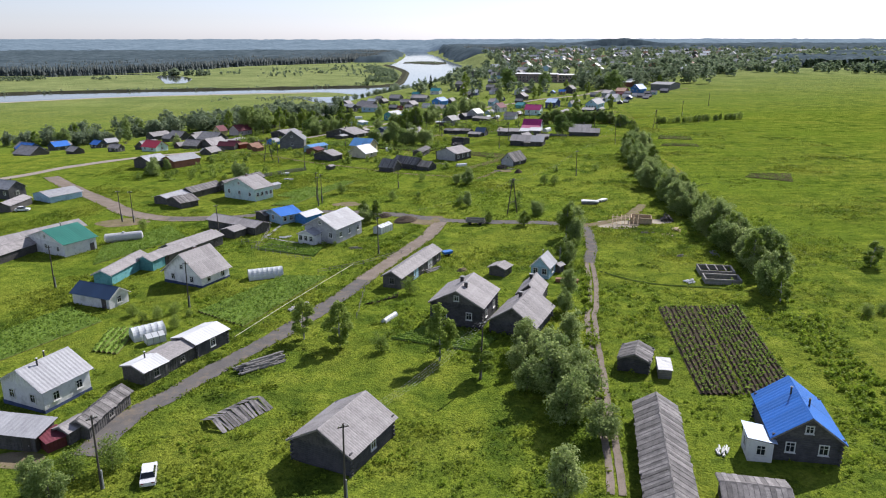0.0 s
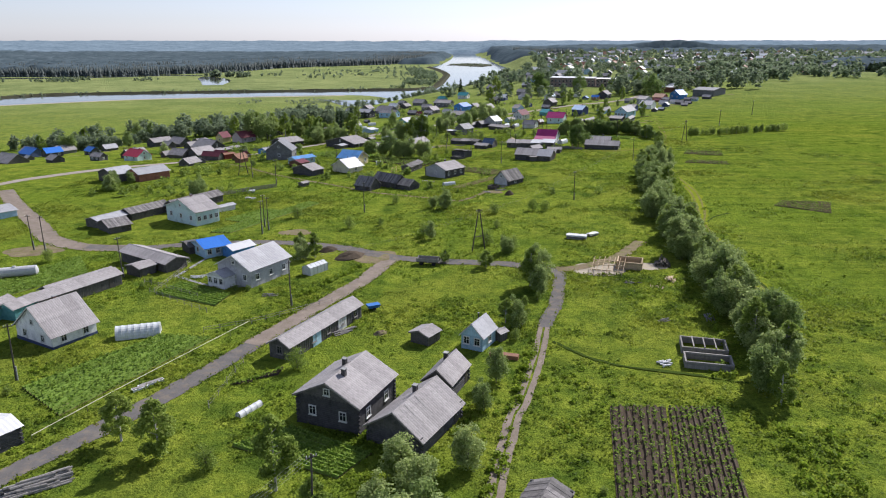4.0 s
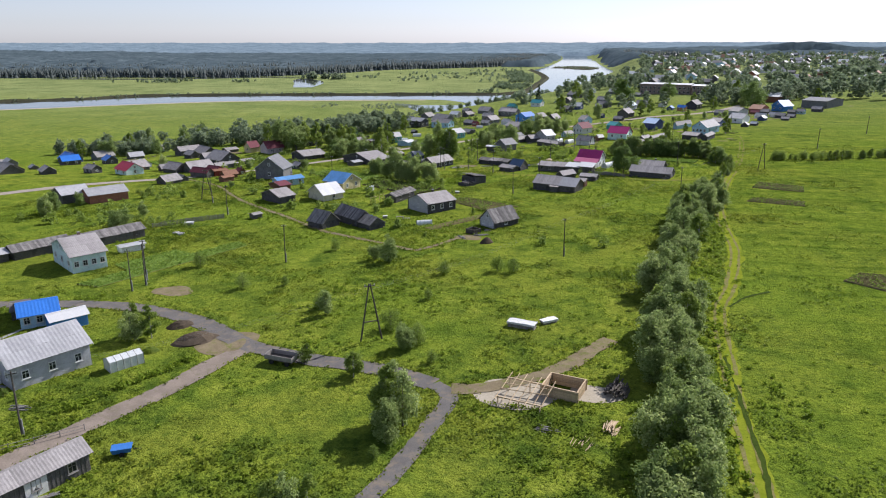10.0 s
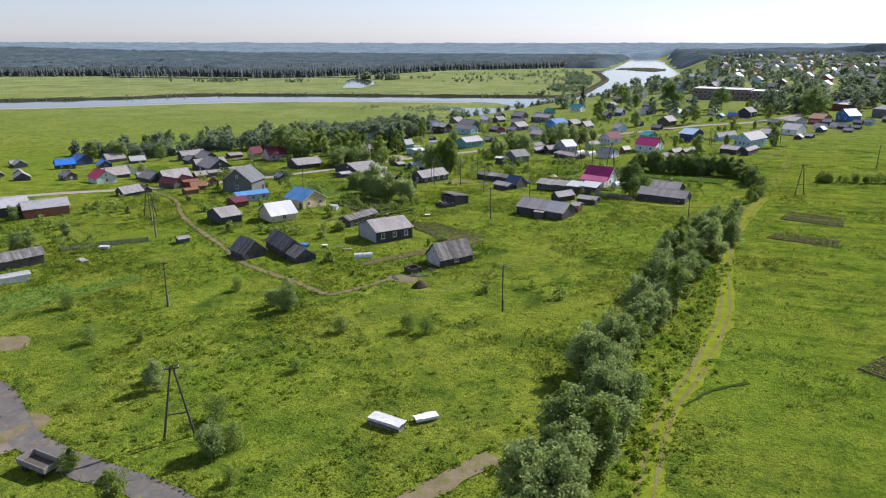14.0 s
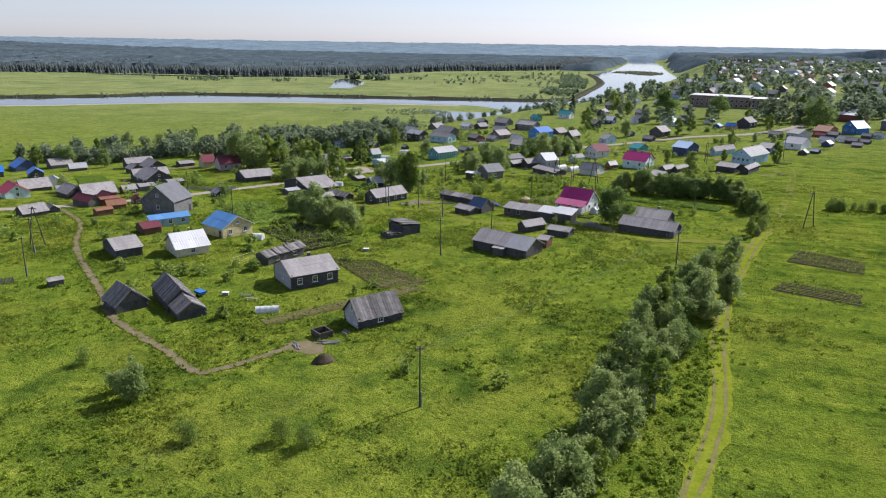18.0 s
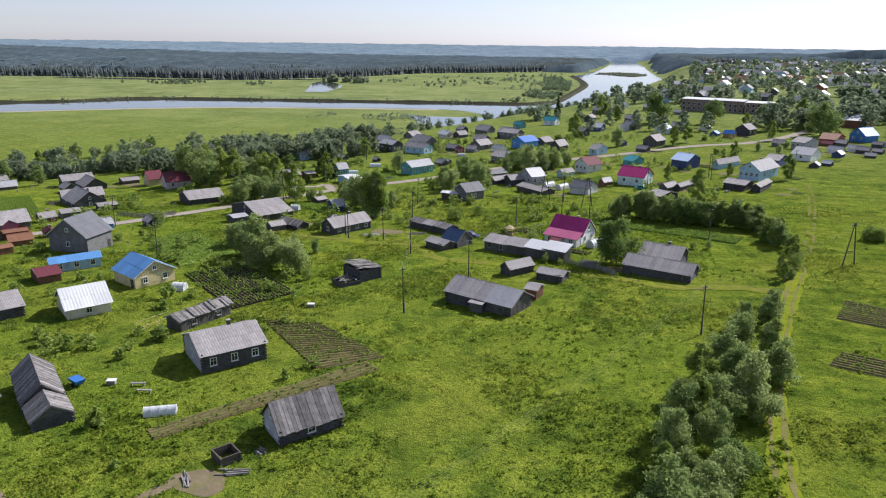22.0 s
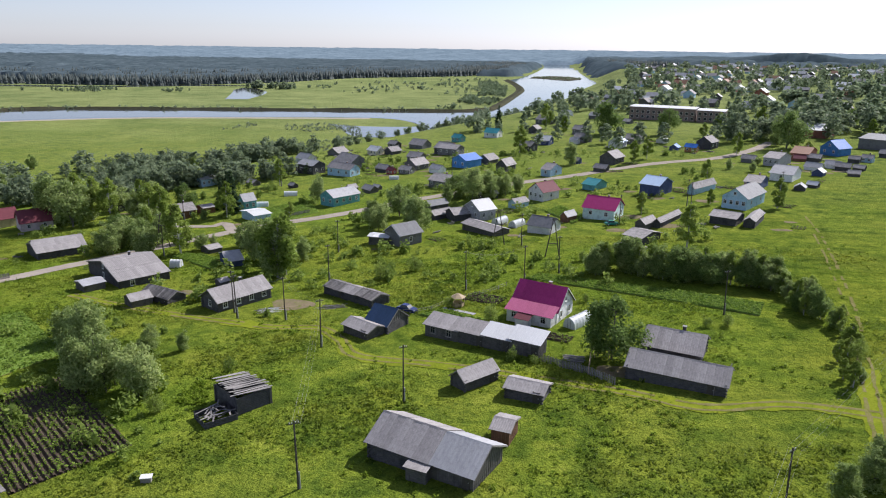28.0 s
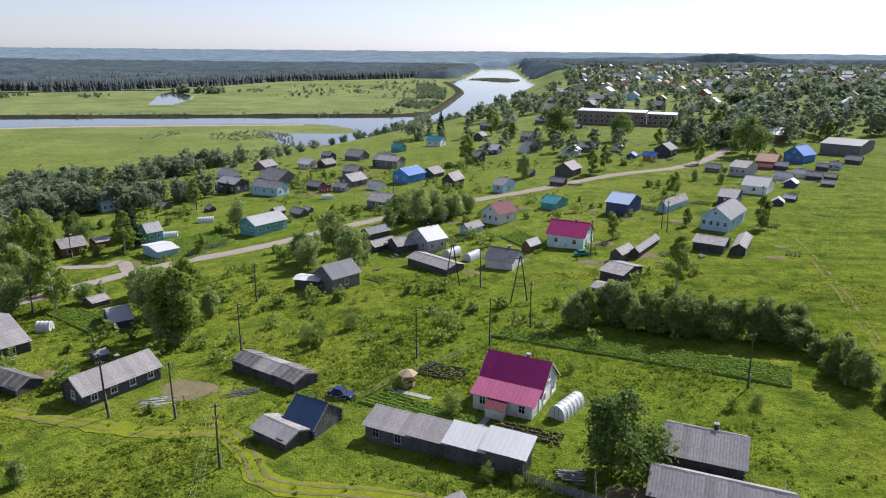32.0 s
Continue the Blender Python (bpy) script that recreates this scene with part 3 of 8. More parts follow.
def wall_geo(L, W, h, style, drop):
    g = Geo()
    if style == "plank":
        ring, n = [], 0
        for (ax, ay), (bx, by) in zip(perimeter(L, W), perimeter(L, W)[1:] + perimeter(L, W)[:1]):
            d = math.hypot(bx - ax, by - ay)
            k = max(3, int(d / 0.24))
            ux, uy = (bx - ax) / d, (by - ay) / d
            for i in range(k):
                o = 0.04 if (i + n) % 2 else 0.0
                for s in (d * i / k + 0.005, d * (i + 1) / k - 0.005):
                    ring.append((ax + ux * s + uy * o, ay + uy * s - ux * o))
            n += 1
        g.rings([[(*p, -drop) for p in ring], [(*p, h) for p in ring]], caps=False)
    else:
        pitch, depth = (0.27, 0.06) if style == "log" else (0.2, 0.022)
        rings, z = [], -drop
        while z < h - 0.01:
            t = min(h, z + pitch)
            if style == "log":
                for k, o in ((0.0, 0.0), (0.25, depth), (0.75, depth)):
                    rings.append([(*p, z + (t - z) * k) for p in perimeter(L, W, o)])
            else:
                rings.append([(*p, z) for p in perimeter(L, W, depth)])
                rings.append([(*p, t - 0.01) for p in perimeter(L, W, 0)])
            z = t
        rings.append([(*p, h) for p in perimeter(L, W, 0)])
        g.rings(rings, caps=False)
    return g


def gable_geo(L, W, h, rh, end):
    """A boarded triangle over an end wall, of upright boards."""
    x = end * (L / 2 + 0.02)
    k = max(5, int(W / 0.3))
    low, top = [], []
    for i in range(k):
        o = x + end * (0.04 if i % 2 else 0.0)
        for y in (-W / 2 + W * i / k + 0.004, -W / 2 + W * (i + 1) / k - 0.004):
            low.append((o, y * end, h - 0.15))
            top.append((o, y * end, h + rh * (1 - abs(2 * y / W))))
    return Geo().rings([low, top], closed=False, caps=False)


def window(parent, m, w, h, trim, cross=True, sill=True):
    fr = Geo()
    t = 0.12
    for x0, z0, x1, z1 in ((-w / 2 - t, -t, w / 2 + t, 0), (-w / 2 - t, h, w / 2 + t, h + t), (-w / 2 - t, 0, -w / 2, h), (w / 2, 0, w / 2 + t, h)):
        fr.box(x0, -0.1, z0, x1, 0.05, z1)
    if cross:
        fr.box(-0.03, -0.06, 0, 0.03, 0.03, h).box(-w / 2, -0.06, h * 0.62, -0.03, 0.03, h * 0.62 + 0.05).box(0.03, -0.06, h * 0.62, w / 2, 0.03, h * 0.62 + 0.05)
    win = part("window", fr, trim, parent, m=m)
    part("pane", Geo().box(-w / 2, -0.035, 0, w / 2, 0.02, h), "pane", win, "dark glass pane")
    if sill:
        part("window_sill", Geo().box(-w / 2 - 0.2, -0.2, -t - 0.06, w / 2 + 0.2, 0.05, -t), trim, win)


def side_pose(side, L, W, s, z):
    if side == "s":
        return pose(s, -W / 2 - 0.03, z)
    if side == "n":
        return pose(-s, W / 2 + 0.03, z, 0, 0, 180)
    if side == "e":
        return pose(L / 2 + 0.03, s, z, 0, 0, 90)
    return pose(-L / 2 - 0.03, -s, z, 0, 0, -90)


def slope(parent, a, b, c, d, kind, near, ruin=False, label=""):
    """One roof slope between the eave a-b and the ridge d-c: a deck carrying sheets or boards."""
    a, b, c, d = (Vector(p) for p in (a, b, c, d))
    n = (b - a).cross(d - a).normalized()
    deck = Geo().rings([[p - n * 0.07 for p in (a, b, c, d)], [p for p in (a, b, c, d)]])
    la, lb = (b - a).length, (d - a).length
    mat = "roof_" + kind
    u, v = (b - a).normalized(), (d - a).normalized()
    rot = Matrix((u, v, n)).transposed().to_4x4()
    sl = part("roof_slope", deck, "grey_wood" if ruin else "trim_dark" if near else mat, parent, label)
    if kind == "plank":
        k = max(4, int(la / (0.52 if near else 0.6)))
        g = Geo()
        for i in range(k):
            if ruin and random.random() < 0.12:
                continue
            lift = 0.03 if i % 2 else 0.0
            e0, e1 = random.uniform(-0.12, 0.05), random.uniform(-0.06, 0.08)
            if near:
                part("roof_board", Geo().box(la * i / k + 0.01, e0, 0.012 + lift, la * (i + 0.97) / k, lb + e1, 0.045 + lift), mat, sl, m=Matrix.Translation(a) @ rot @ (pose(0, 0, random.uniform(0, 0.1), 0, random.uniform(-3, 3), random.uniform(-2.5, 2.5)) if ruin else pose(0, 0, 0, 0, 0, random.uniform(-0.4, 0.4))))
            else:
                g.box(la * i / k + 0.01, e0, 0.012 + lift, la * (i + 0.97) / k, lb + e1, 0.045 + lift)
        if not near:
            part("roof_boarding", g, mat, sl, m=Matrix.Translation(a) @ rot)["kind"] = "stuff"
        return
    wd, rows = (1.15 if kind in ("slate", "dkslate") else 1.8), (2 if lb > 5.2 else 1)
    if not near:
        return
    k = max(2, int(round(la / wd)))
    sw, sh = la / k, lb / rows
    g = Geo()
    ribs = 6
    top, bot = [], []
    for i in range(ribs + 1):
        x = (sw + 0.03) * i / ribs
        z = 0.03 if i % 2 else 0.008
        bot.append((x, -0.05, z + 0.012))
        top.append((x, sh + 0.03, z))
    g.rings([bot, top], closed=False, caps=False)
    g.rings([[(0, -0.05, 0.0), (sw + 0.03, -0.05, 0.0)], [bot[0], bot[-1]]], closed=False, caps=False)
    me = g.mesh("roof_sheet", mat)
    for i in range(k):
        for j in range(rows):
            if ruin and random.random() < 0.16:
                continue
            p = a + u * (sw * i) + v * (sh * j) + n * (0.012 + 0.012 * j + random.uniform(0, 0.01))
            part("roof_sheet", me, mat, sl, m=Matrix.Translation(p) @ rot @ pose(0, 0, 0, random.uniform(-0.3, 0.3), random.uniform(-0.3, 0.3), random.uniform(-0.4, 0.4)))


WORDS = {"log_barn": "barn", "long_barn": "barn", "long_shed": "shed", "long_byre": "barn", "ruined_barn": "barn", "ruined_pen": "pen", "barn_annex": "annex"}


def building(name, x, y, deg, L, W, h, rh, wall, roof, win="", chim=0, opt="", note="", group=""):
    """A house or shed: x along the ridge. opt: near, shed (one slope), ruin, plinth, big."""
    near, mono, ruin = "near" in opt and y < 440, "shed" in opt, "ruin" in opt
    words, _, _, style = WALL[wall]
    kindword = WORDS.get(name, name).replace("_", " ")
    label = f"{words} {kindword} with {'a ' + ROOF[roof][0] if not ruin else 'a broken ' + ROOF[roof][0]}" + (", " + note if note else "")
    label = label if len(label.split()) <= 12 else label.rsplit(", ", 1)[0]
    c, s = math.cos(radians(deg)), math.sin(radians(deg))
    zs = [height(x + px * c - py * s, y + px * s + py * c) for px, py in perimeter(L, W)]
    z = sum(zs) / 4
    e = thing(name, x, y, deg, label, kindword, group, z)
    FOOT.append((x, y, deg, L, W))
    drop = 0.5 + max(zs) - min(zs)
    shell = wall_geo(L, W, h, style, drop)
    if not near and not mono:
        for end in (-1, 1):
            shell.poly((end * L / 2, -W / 2 * end, h), (end * L / 2, W / 2 * end, h), (end * L / 2, 0, h + rh))
    part("wall", shell, "wall_" + wall, e)
    if style == "log" and near:
        g = Geo()
        for px, py in perimeter(L, W):
            z0, k = -0.2, 0
            while z0 < h - 0.1:
                if k % 2:
                    g.box(px - 0.28, py - 0.11, z0, px + 0.28, py + 0.11, z0 + 0.24)
                else:
                    g.box(px - 0.11, py - 0.28, z0, px + 0.11, py + 0.28, z0 + 0.24)
                z0, k = z0 + 0.27, k + 1
        part("log_joint", g, "wall_" + wall, e)["kind"] = "stuff"
    if "plinth" in opt:
        part("plinth", Geo().rings([[(*p, -drop) for p in perimeter(L, W, 0.08)], [(*p, 0.55) for p in perimeter(L, W, 0.08)]], caps=False), "wall_dkblue", e, "dark blue painted plinth")
    o, q = 0.45 if L > 5 else 0.25, 0.5 if W > 5 else 0.3
    roof_e = part("roof", Geo().box(-L / 2, -0.06, h + rh - 0.16 if not mono else h + rh * 0.5 - 0.1, L / 2, 0.06, h + rh - 0.02 if not mono else h + rh * 0.5), "trim_dark", e)
    if mono:
        k = rh / W
        slope(roof_e, (-L / 2 - o, -W / 2 - q, h - k * q), (L / 2 + o, -W / 2 - q, h - k * q), (L / 2 + o, W / 2 + q, h + rh + k * q), (-L / 2 - o, W / 2 + q, h + rh + k * q), roof, near, ruin)
        g = Geo()
        for end in (-1, 1):
            xx = end * L / 2
            g.rings([[(xx - 0.04, -W / 2, h - 0.1), (xx - 0.04, W / 2, h - 0.1), (xx - 0.04, W / 2, h + rh - 0.08), (xx - 0.04, -W / 2, h - 0.08)], [(xx + 0.04, -W / 2, h - 0.1), (xx + 0.04, W / 2, h - 0.1), (xx + 0.04, W / 2, h + rh - 0.08), (xx + 0.04, -W / 2, h - 0.08)]])
        g.box(-L / 2, W / 2 - 0.08, h - 0.1, L / 2, W / 2, h + rh - 0.08)
        part("upper_wall", g, "wall_" + wall, e)
    else:
        k = 2 * rh / W
        for sg in (-1, 1):
            slope(roof_e, (-sg * -1 * (L / 2 + o) * 1.0 if sg > 0 else -L / 2 - o, sg * (W / 2 + q), h - k * q), ((-L / 2 - o) if sg > 0 else L / 2 + o, sg * (W / 2 + q), h - k * q), ((-L / 2 - o) if sg > 0 else L / 2 + o, 0, h + rh), ((L / 2 + o) if sg > 0 else -L / 2 - o, 0, h + rh), roof, near, ruin)
        gm = "wall_" + (wall if style != "log" else "plank")
        for end in (-1, 1) if near else ():
            part("gable", gable_geo(L, W, h, rh, end), "wall_palegrey" if "pale" in opt and end < 0 else gm, e)
        if "pale" in opt:
            row = []
            n = int(W / 0.3)
            for i in range(n):
                o = -L / 2 - (0.13 if i % 2 else 0.1)
                row += [(o, -W / 2 - 0.1 + (W + 0.2) * i / n), (o, -W / 2 - 0.1 + (W + 0.2) * (i + 0.97) / n)]
            part("end_boarding", Geo().rings([[(*p, -0.4) for p in row], [(*p, h + 0.05) for p in row]], closed=False, caps=False), "wall_palegrey", e, "pale grey upright boarding")
        part("ridge_cap", Geo().rings([[(-L / 2 - o, -0.2, h + rh + 0.055 - 0.2 * k), (-L / 2 - o, 0, h + rh + 0.085), (-L / 2 - o, 0.2, h + rh + 0.055 - 0.2 * k)], [(L / 2 + o, -0.2, h + rh + 0.055 - 0.2 * k), (L / 2 + o, 0, h + rh + 0.085), (L / 2 + o, 0.2, h + rh + 0.055 - 0.2 * k)]], closed=False, caps=False), "roof_" + roof, roof_e)
        if near:
            for end in (-1, 1):
                for sg in (-1, 1):
                    g = Geo()
                    xx = end * (L / 2 + o + 0.02)
                    pts = [(sg * (W / 2 + q), h - k * q), (0, h + rh)]
                    g.rings([[(xx - 0.03, pts[0][0], pts[0][1] - 0.2), (xx + 0.03, pts[0][0], pts[0][1] - 0.2), (xx + 0.03, pts[0][0], pts[0][1]), (xx - 0.03, pts[0][0], pts[0][1])], [(xx - 0.03, 0, pts[1][1] - 0.2), (xx + 0.03, 0, pts[1][1] - 0.2), (xx + 0.03, 0, pts[1][1]), (xx - 0.03, 0, pts[1][1])]])
                    part("bargeboard", g, "grey_wood" if style in ("log", "plank") else "trim_white", roof_e)
    trim = "trim_white" if wall not in ("plank",) else "grey_wood"
    for spec in win.split():
        side, n = spec[0], int(spec[1:])
        ln = L if side in "sn" else W
        tall = 1.1 if h > 2.2 else 0.7
        if "big" in opt:
            for lv in range(2):
                for i in range(n):
                    window(e, side_pose(side, L, W, -ln / 2 + ln * (i + 0.5) / n, 1.2 + lv * 3.4), 1.7, 1.7, trim, False, False)
            continue
        for i in range(n):
            window(e, side_pose(side, L, W, -ln / 2 + ln * (i + 0.5) / n, h * 0.38), 0.85, tall, trim, sill=near)
        if side in "ew" and not mono and rh > 2.2:
            window(e, side_pose(side, L, W, 0, h + rh * 0.22), 0.7, 0.75, trim)
    if near and L > 5 and not ruin:
        side, sx = ("s", L * 0.36) if not win or "s" not in win else ("n", 0)
        d = part("door", Geo().box(-0.45, -0.07, 0, 0.45, 0.03, 1.9).box(-0.55, -0.05, 0, -0.46, 0.04, 2.0).box(0.46, -0.05, 0, 0.55, 0.04, 2.0), "trim_dark", e, m=side_pose(side, L, W, sx, 0.1 if h > 2.2 else -0.1))
        part("door_handle", Geo().box(0.3, -0.12, 0.95, 0.36, -0.075, 1.1), "insulator", d)
    for i in range(chim):
        cx, cy = L * (0.12 - 0.3 * i), W * (0.1 if i == 0 else -0.08)
        if mono:
            zt = h + rh * (0.5 + cy / W)
        else:
            zt = h + rh * (1 - abs(2 * cy / W))
        if roof in ("blue", "metal", "white", "green"):
            ch = part("stove_pipe", Geo().tube([(cx, cy, zt - 0.4), (cx, cy, zt + 1.0)], [0.11, 0.11], 8), "chimney_dark", roof_e, "thin dark stove pipe")
            part("pipe_cap", Geo().tube([(cx, cy, zt + 1.03), (cx, cy, zt + 1.16)], [0.19, 0.03], 8), "insulator", ch)
            continue
        ch = part("chimney", Geo().box(cx - 0.26, cy - 0.26, zt - 0.5, cx + 0.26, cy + 0.26, zt + 0.9), "chimney_dark" if wall == "darklog" else "chimney_brick", roof_e)
        part("chimney_cap", Geo().box(cx - 0.34, cy - 0.34, zt + 0.9, cx + 0.34, cy + 0.34, zt + 1.0), "concrete", ch)
    return e


# ---- trees ----


def leaf_quads(centres, size, rng, up=0.4, out=None):
    """Small bent leaf sprays, two triangles each; out: the way that they face by and large."""
    n = len(centres)
    d = rng.normal(size=(n, 3)) * (1.0 if out is None else 0.55)
    d[:, 2] += up
    if out is not None:
        d += out
    d /= np.linalg.norm(d, axis=1)[:, None] + 1e-9
    r = rng.normal(size=(n, 3))
    u = np.cross(d, r)
    u /= np.linalg.norm(u, axis=1)[:, None] + 1e-9
    v = np.cross(d, u)
    s = (size * rng.uniform(0.6, 1.4, n))[:, None]
    k = rng.uniform(0.45, 0.85, n)[:, None]
    quad = np.stack([centres - u * s, centres - v * s * k + d * s * 0.25, centres + u * s, centres + v * s * k + d * s * 0.25], 1)
    return quad.reshape(-1, 3), np.arange(n * 4).reshape(n, 4)


# crown foot and greatest radius as shares of the height, sprays, spray size, leaf, bark, stems
CROWN = {"birch": (0.05, 0.25, 4800, 0.15, "leaf_birch", "bark_birch", 1), "willow": (0.03, 0.36, 5200, 0.155, "leaf_willow", "bark", 4), "bush": (0.0, 0.5, 2600, 0.17, "leaf_bush", "bark", 5),
         "poplar": (0.03, 0.46, 6400, 0.17, "leaf_poplar", "bark", 1), "spruce": (0.04, 0.19, 2600, 0.16, "leaf_spruce", "bark", 1)}


def tree_model(kind, seed):
    """Trunk with limbs and a crown of leaf sprays on many lobes, with gaps, for a height of 8 m."""
    low, rad, n, size, leaf, bark, stems = CROWN[kind]
    rng = np.random.default_rng(seed)
    H = 8.0
    g = Geo()
    lobes = []
    if kind == "spruce":
        g.tube([(0, 0, -0.3), (0, 0, H * 0.95)], [0.16, 0.03])
        for i in range(110):
            z = H * (low + (0.97 - low) * (i / 110) ** 0.9)
            r = H * rad * (1 - z / H) ** 0.85 + 0.1
            a, k = rng.uniform(0, 6.283), rng.uniform(0.3, 1.0)
            lobes.append((r * k * math.cos(a), r * k * math.sin(a), z - 0.3 * r * k, 0.22 * r + 0.12, 0.1 * r + 0.1))
    else:
        for s in range(stems):
            lean = rng.normal(0, 0.05 if stems == 1 else 0.2, 2) * H * 0.5
            top = H * rng.uniform(0.86, 0.96) if stems == 1 else H * rng.uniform(0.55, 0.92)
            r0 = 0.15 if stems == 1 else 0.08
            g.tube([(lean[0] * t * t, lean[1] * t * t, top * t - 0.3 * (1 - t)) for t in (0, 0.25, 0.5, 0.75, 1)], [r0, r0 * 0.85, r0 * 0.6, r0 * 0.4, r0 * 0.12])
            for b in range(24 if stems == 1 else 9):
                t = low + 0.06 + (0.92 - low) * (b + rng.random()) / (24 if stems == 1 else 9)
                p = Vector((lean[0] * t * t, lean[1] * t * t, top * t))
                a = rng.uniform(0, 6.283)
                prof = math.sin(math.pi * min(0.97, max(0.12, (t - low) / (1.04 - low)) ** 0.8)) ** 0.75
                ln = H * rad * prof * rng.uniform(0.45, 0.85) * (1.0 if stems == 1 else 0.75)
                q = p + Vector((math.cos(a) * ln, math.sin(a) * ln, ln * rng.uniform(0.0, 0.45)))
                g.tube([p, (p + q) / 2 + Vector((0, 0, 0.08)), q], [r0 * 0.35, r0 * 0.22, 0.01], 4)
                lr = H * rad * rng.uniform(0.26, 0.46) * (0.45 + 0.55 * prof)
                lobes.append((q.x, q.y, max(q.z, lr * 0.5), lr, lr * rng.uniform(0.75, 1.15)))
            lobes.append((lean[0], lean[1], top * 0.96, H * rad * 0.24, H * rad * 0.34))
    L = np.array(lobes)
    w = L[:, 3] ** 2
    pick = L[rng.choice(len(L), n, p=w / w.sum())]
    d = rng.normal(size=(n, 3))
    d[:, 2] = np.abs(d[:, 2]) * np.where(rng.random(n) < 0.75, 1, -1)
    d /= np.linalg.norm(d, axis=1)[:, None]
    f = np.minimum(rng.uniform(0.35, 1.15, n) + (rng.random(n) < 0.12) * rng.uniform(0, 0.35, n), 1.4)[:, None]
    cents = pick[:, :3] + d * f * np.stack([pick[:, 3], pick[:, 3], pick[:, 4]], 1)
    cents[:, 2] = np.maximum(cents[:, 2], 0.12)
    lv, lf = leaf_quads(cents, size, rng, 0.25, d * 0.6)
    return g.mesh("trunk", bark), from_arrays("crown", lv, lf, leaf, 4)


TREE_WORDS = {"birch": "slender leafy birch tree", "willow": "bushy grey-green willow", "bush": "low round leafy shrub", "poplar": "broad dark green deciduous tree", "spruce": "dark pointed spruce tree"}
MODELS = {k: [tree_model(k, 10 * i + len(k)) for i in range(6 if k in ("willow", "birch", "bush") else 3)] for k in CROWN}
TREES = []


def tree(kind, x, y, H, spread=1.0, group=""):
    if kind == "bush" and H > 4.5:
        kind = "willow"
    tr, cr = random.choice(MODELS[kind])
    e = new("tree" if kind != "bush" else "shrub")
    e.matrix_basis = pose(x, y, height(x, y) - 0.05, 0, 0, random.uniform(0, 360)) @ Matrix.Diagonal((H / 8 * spread * random.uniform(0.9, 1.15), H / 8 * spread * random.uniform(0.9, 1.15), H / 8, 1))
    tagged(e, TREE_WORDS[kind] + (" in the grass" if kind == "bush" else " in full leaf"), "shrub" if kind == "bush" else "tree", group)
    part("trunk", tr, "", e)
    part("crown", cr, "", e)
    TREES.append((x, y))


def belt(kind, width, pts, n, hs):
    line = smooth_line(pts, 0.5)
    for i in range(n):
        p = line[int((i + random.random()) * (len(line) - 1) / n)]
        kk = kind if random.random() < 0.6 else random.choice(("willow", "birch", "birch", "poplar", "bush"))
        tree(kk, p.x + random.uniform(-1, 1) * width / 2, p.y + random.uniform(-1, 1) * width / 2, random.uniform(*hs), random.uniform(0.9, 1.15), "tree belt")


FAR = []


def far_belt(kind, width, pts, n, hs):
    line = smooth_line(pts, 2.0)
    for i in range(n):
        p = line[int((i + random.random()) * (len(line) - 1) / n)]
        FAR.append((kind if random.random() < 0.7 else random.choice(("willow", "birch", "poplar")), p.x + random.uniform(-1, 1) * width, p.y + random.uniform(-1, 1) * width, random.uniform(*hs)))


CROWN_QUADS = {}


def tree_mass(name, items, per, label, seed, mat="leaf_far_hazed", category="trees"):
    """Far trees joined in one mesh: each a thinned crown of larger leaf sprays."""
    rng = np.random.default_rng(seed)
    quads = []
    for kind, x, y, H in items:
        cr = MODELS[kind][rng.integers(len(MODELS[kind]))][1]
        if cr.name not in CROWN_QUADS:
            co = np.empty(len(cr.vertices) * 3, dtype=np.float32)
            cr.vertices.foreach_get("co", co)
            CROWN_QUADS[cr.name] = co.reshape(-1, 4, 3)
        q = CROWN_QUADS[cr.name]
        n = len(q)
        q = q[rng.integers(0, n, per)]
        c = q.mean(axis=1, keepdims=True)
        q = c + (q - c) * (n / per) ** 0.5 * 0.75
        a = rng.uniform(0, 6.283)
        r = np.array([[math.cos(a), -math.sin(a), 0], [math.sin(a), math.cos(a), 0], [0, 0, 1]])
        w = H / 8 * rng.uniform(1.0, 1.4)
        quads.append((q @ r.T) * np.array([w, w, H / 8]) + np.array([x, y, height(x, y) - 0.3]))
    v = np.concatenate(quads).reshape(-1, 3)
    tagged(new(name, from_arrays(name, v, np.arange(len(v)).reshape(-1, 4), mat, 4)), label, category, kind="stuff")


# ---- poles ----


def pole_model():
    e = new("utility_pole")
    part("post", Geo().tube([(0, 0, -0.5), (0, 0, 4), (0, 0, 9.0)], [0.13, 0.115, 0.09], 8), "pole_wood", e)
    part("stub", Geo().tube([(0.2, 0, -0.5), (0.17, 0, 2.3)], [0.12, 0.12], 8), "concrete", e, "short concrete stub bound to the post")
    ca = part("crossarm", Geo().box(-0.6, -0.05, 8.55, 0.6, 0.05, 8.65), "pole_wood", e)
    for x in (-0.5, -0.2, 0.2, 0.5):
        part("insulator", Geo().tube([(x, 0, 8.67), (x, 0, 8.74), (x, 0, 8.86)], [0.03, 0.06, 0.04], 6), "insulator", ca)
    return tagged(e, "weathered wooden utility pole standing in grass", "utility pole", "utility poles")


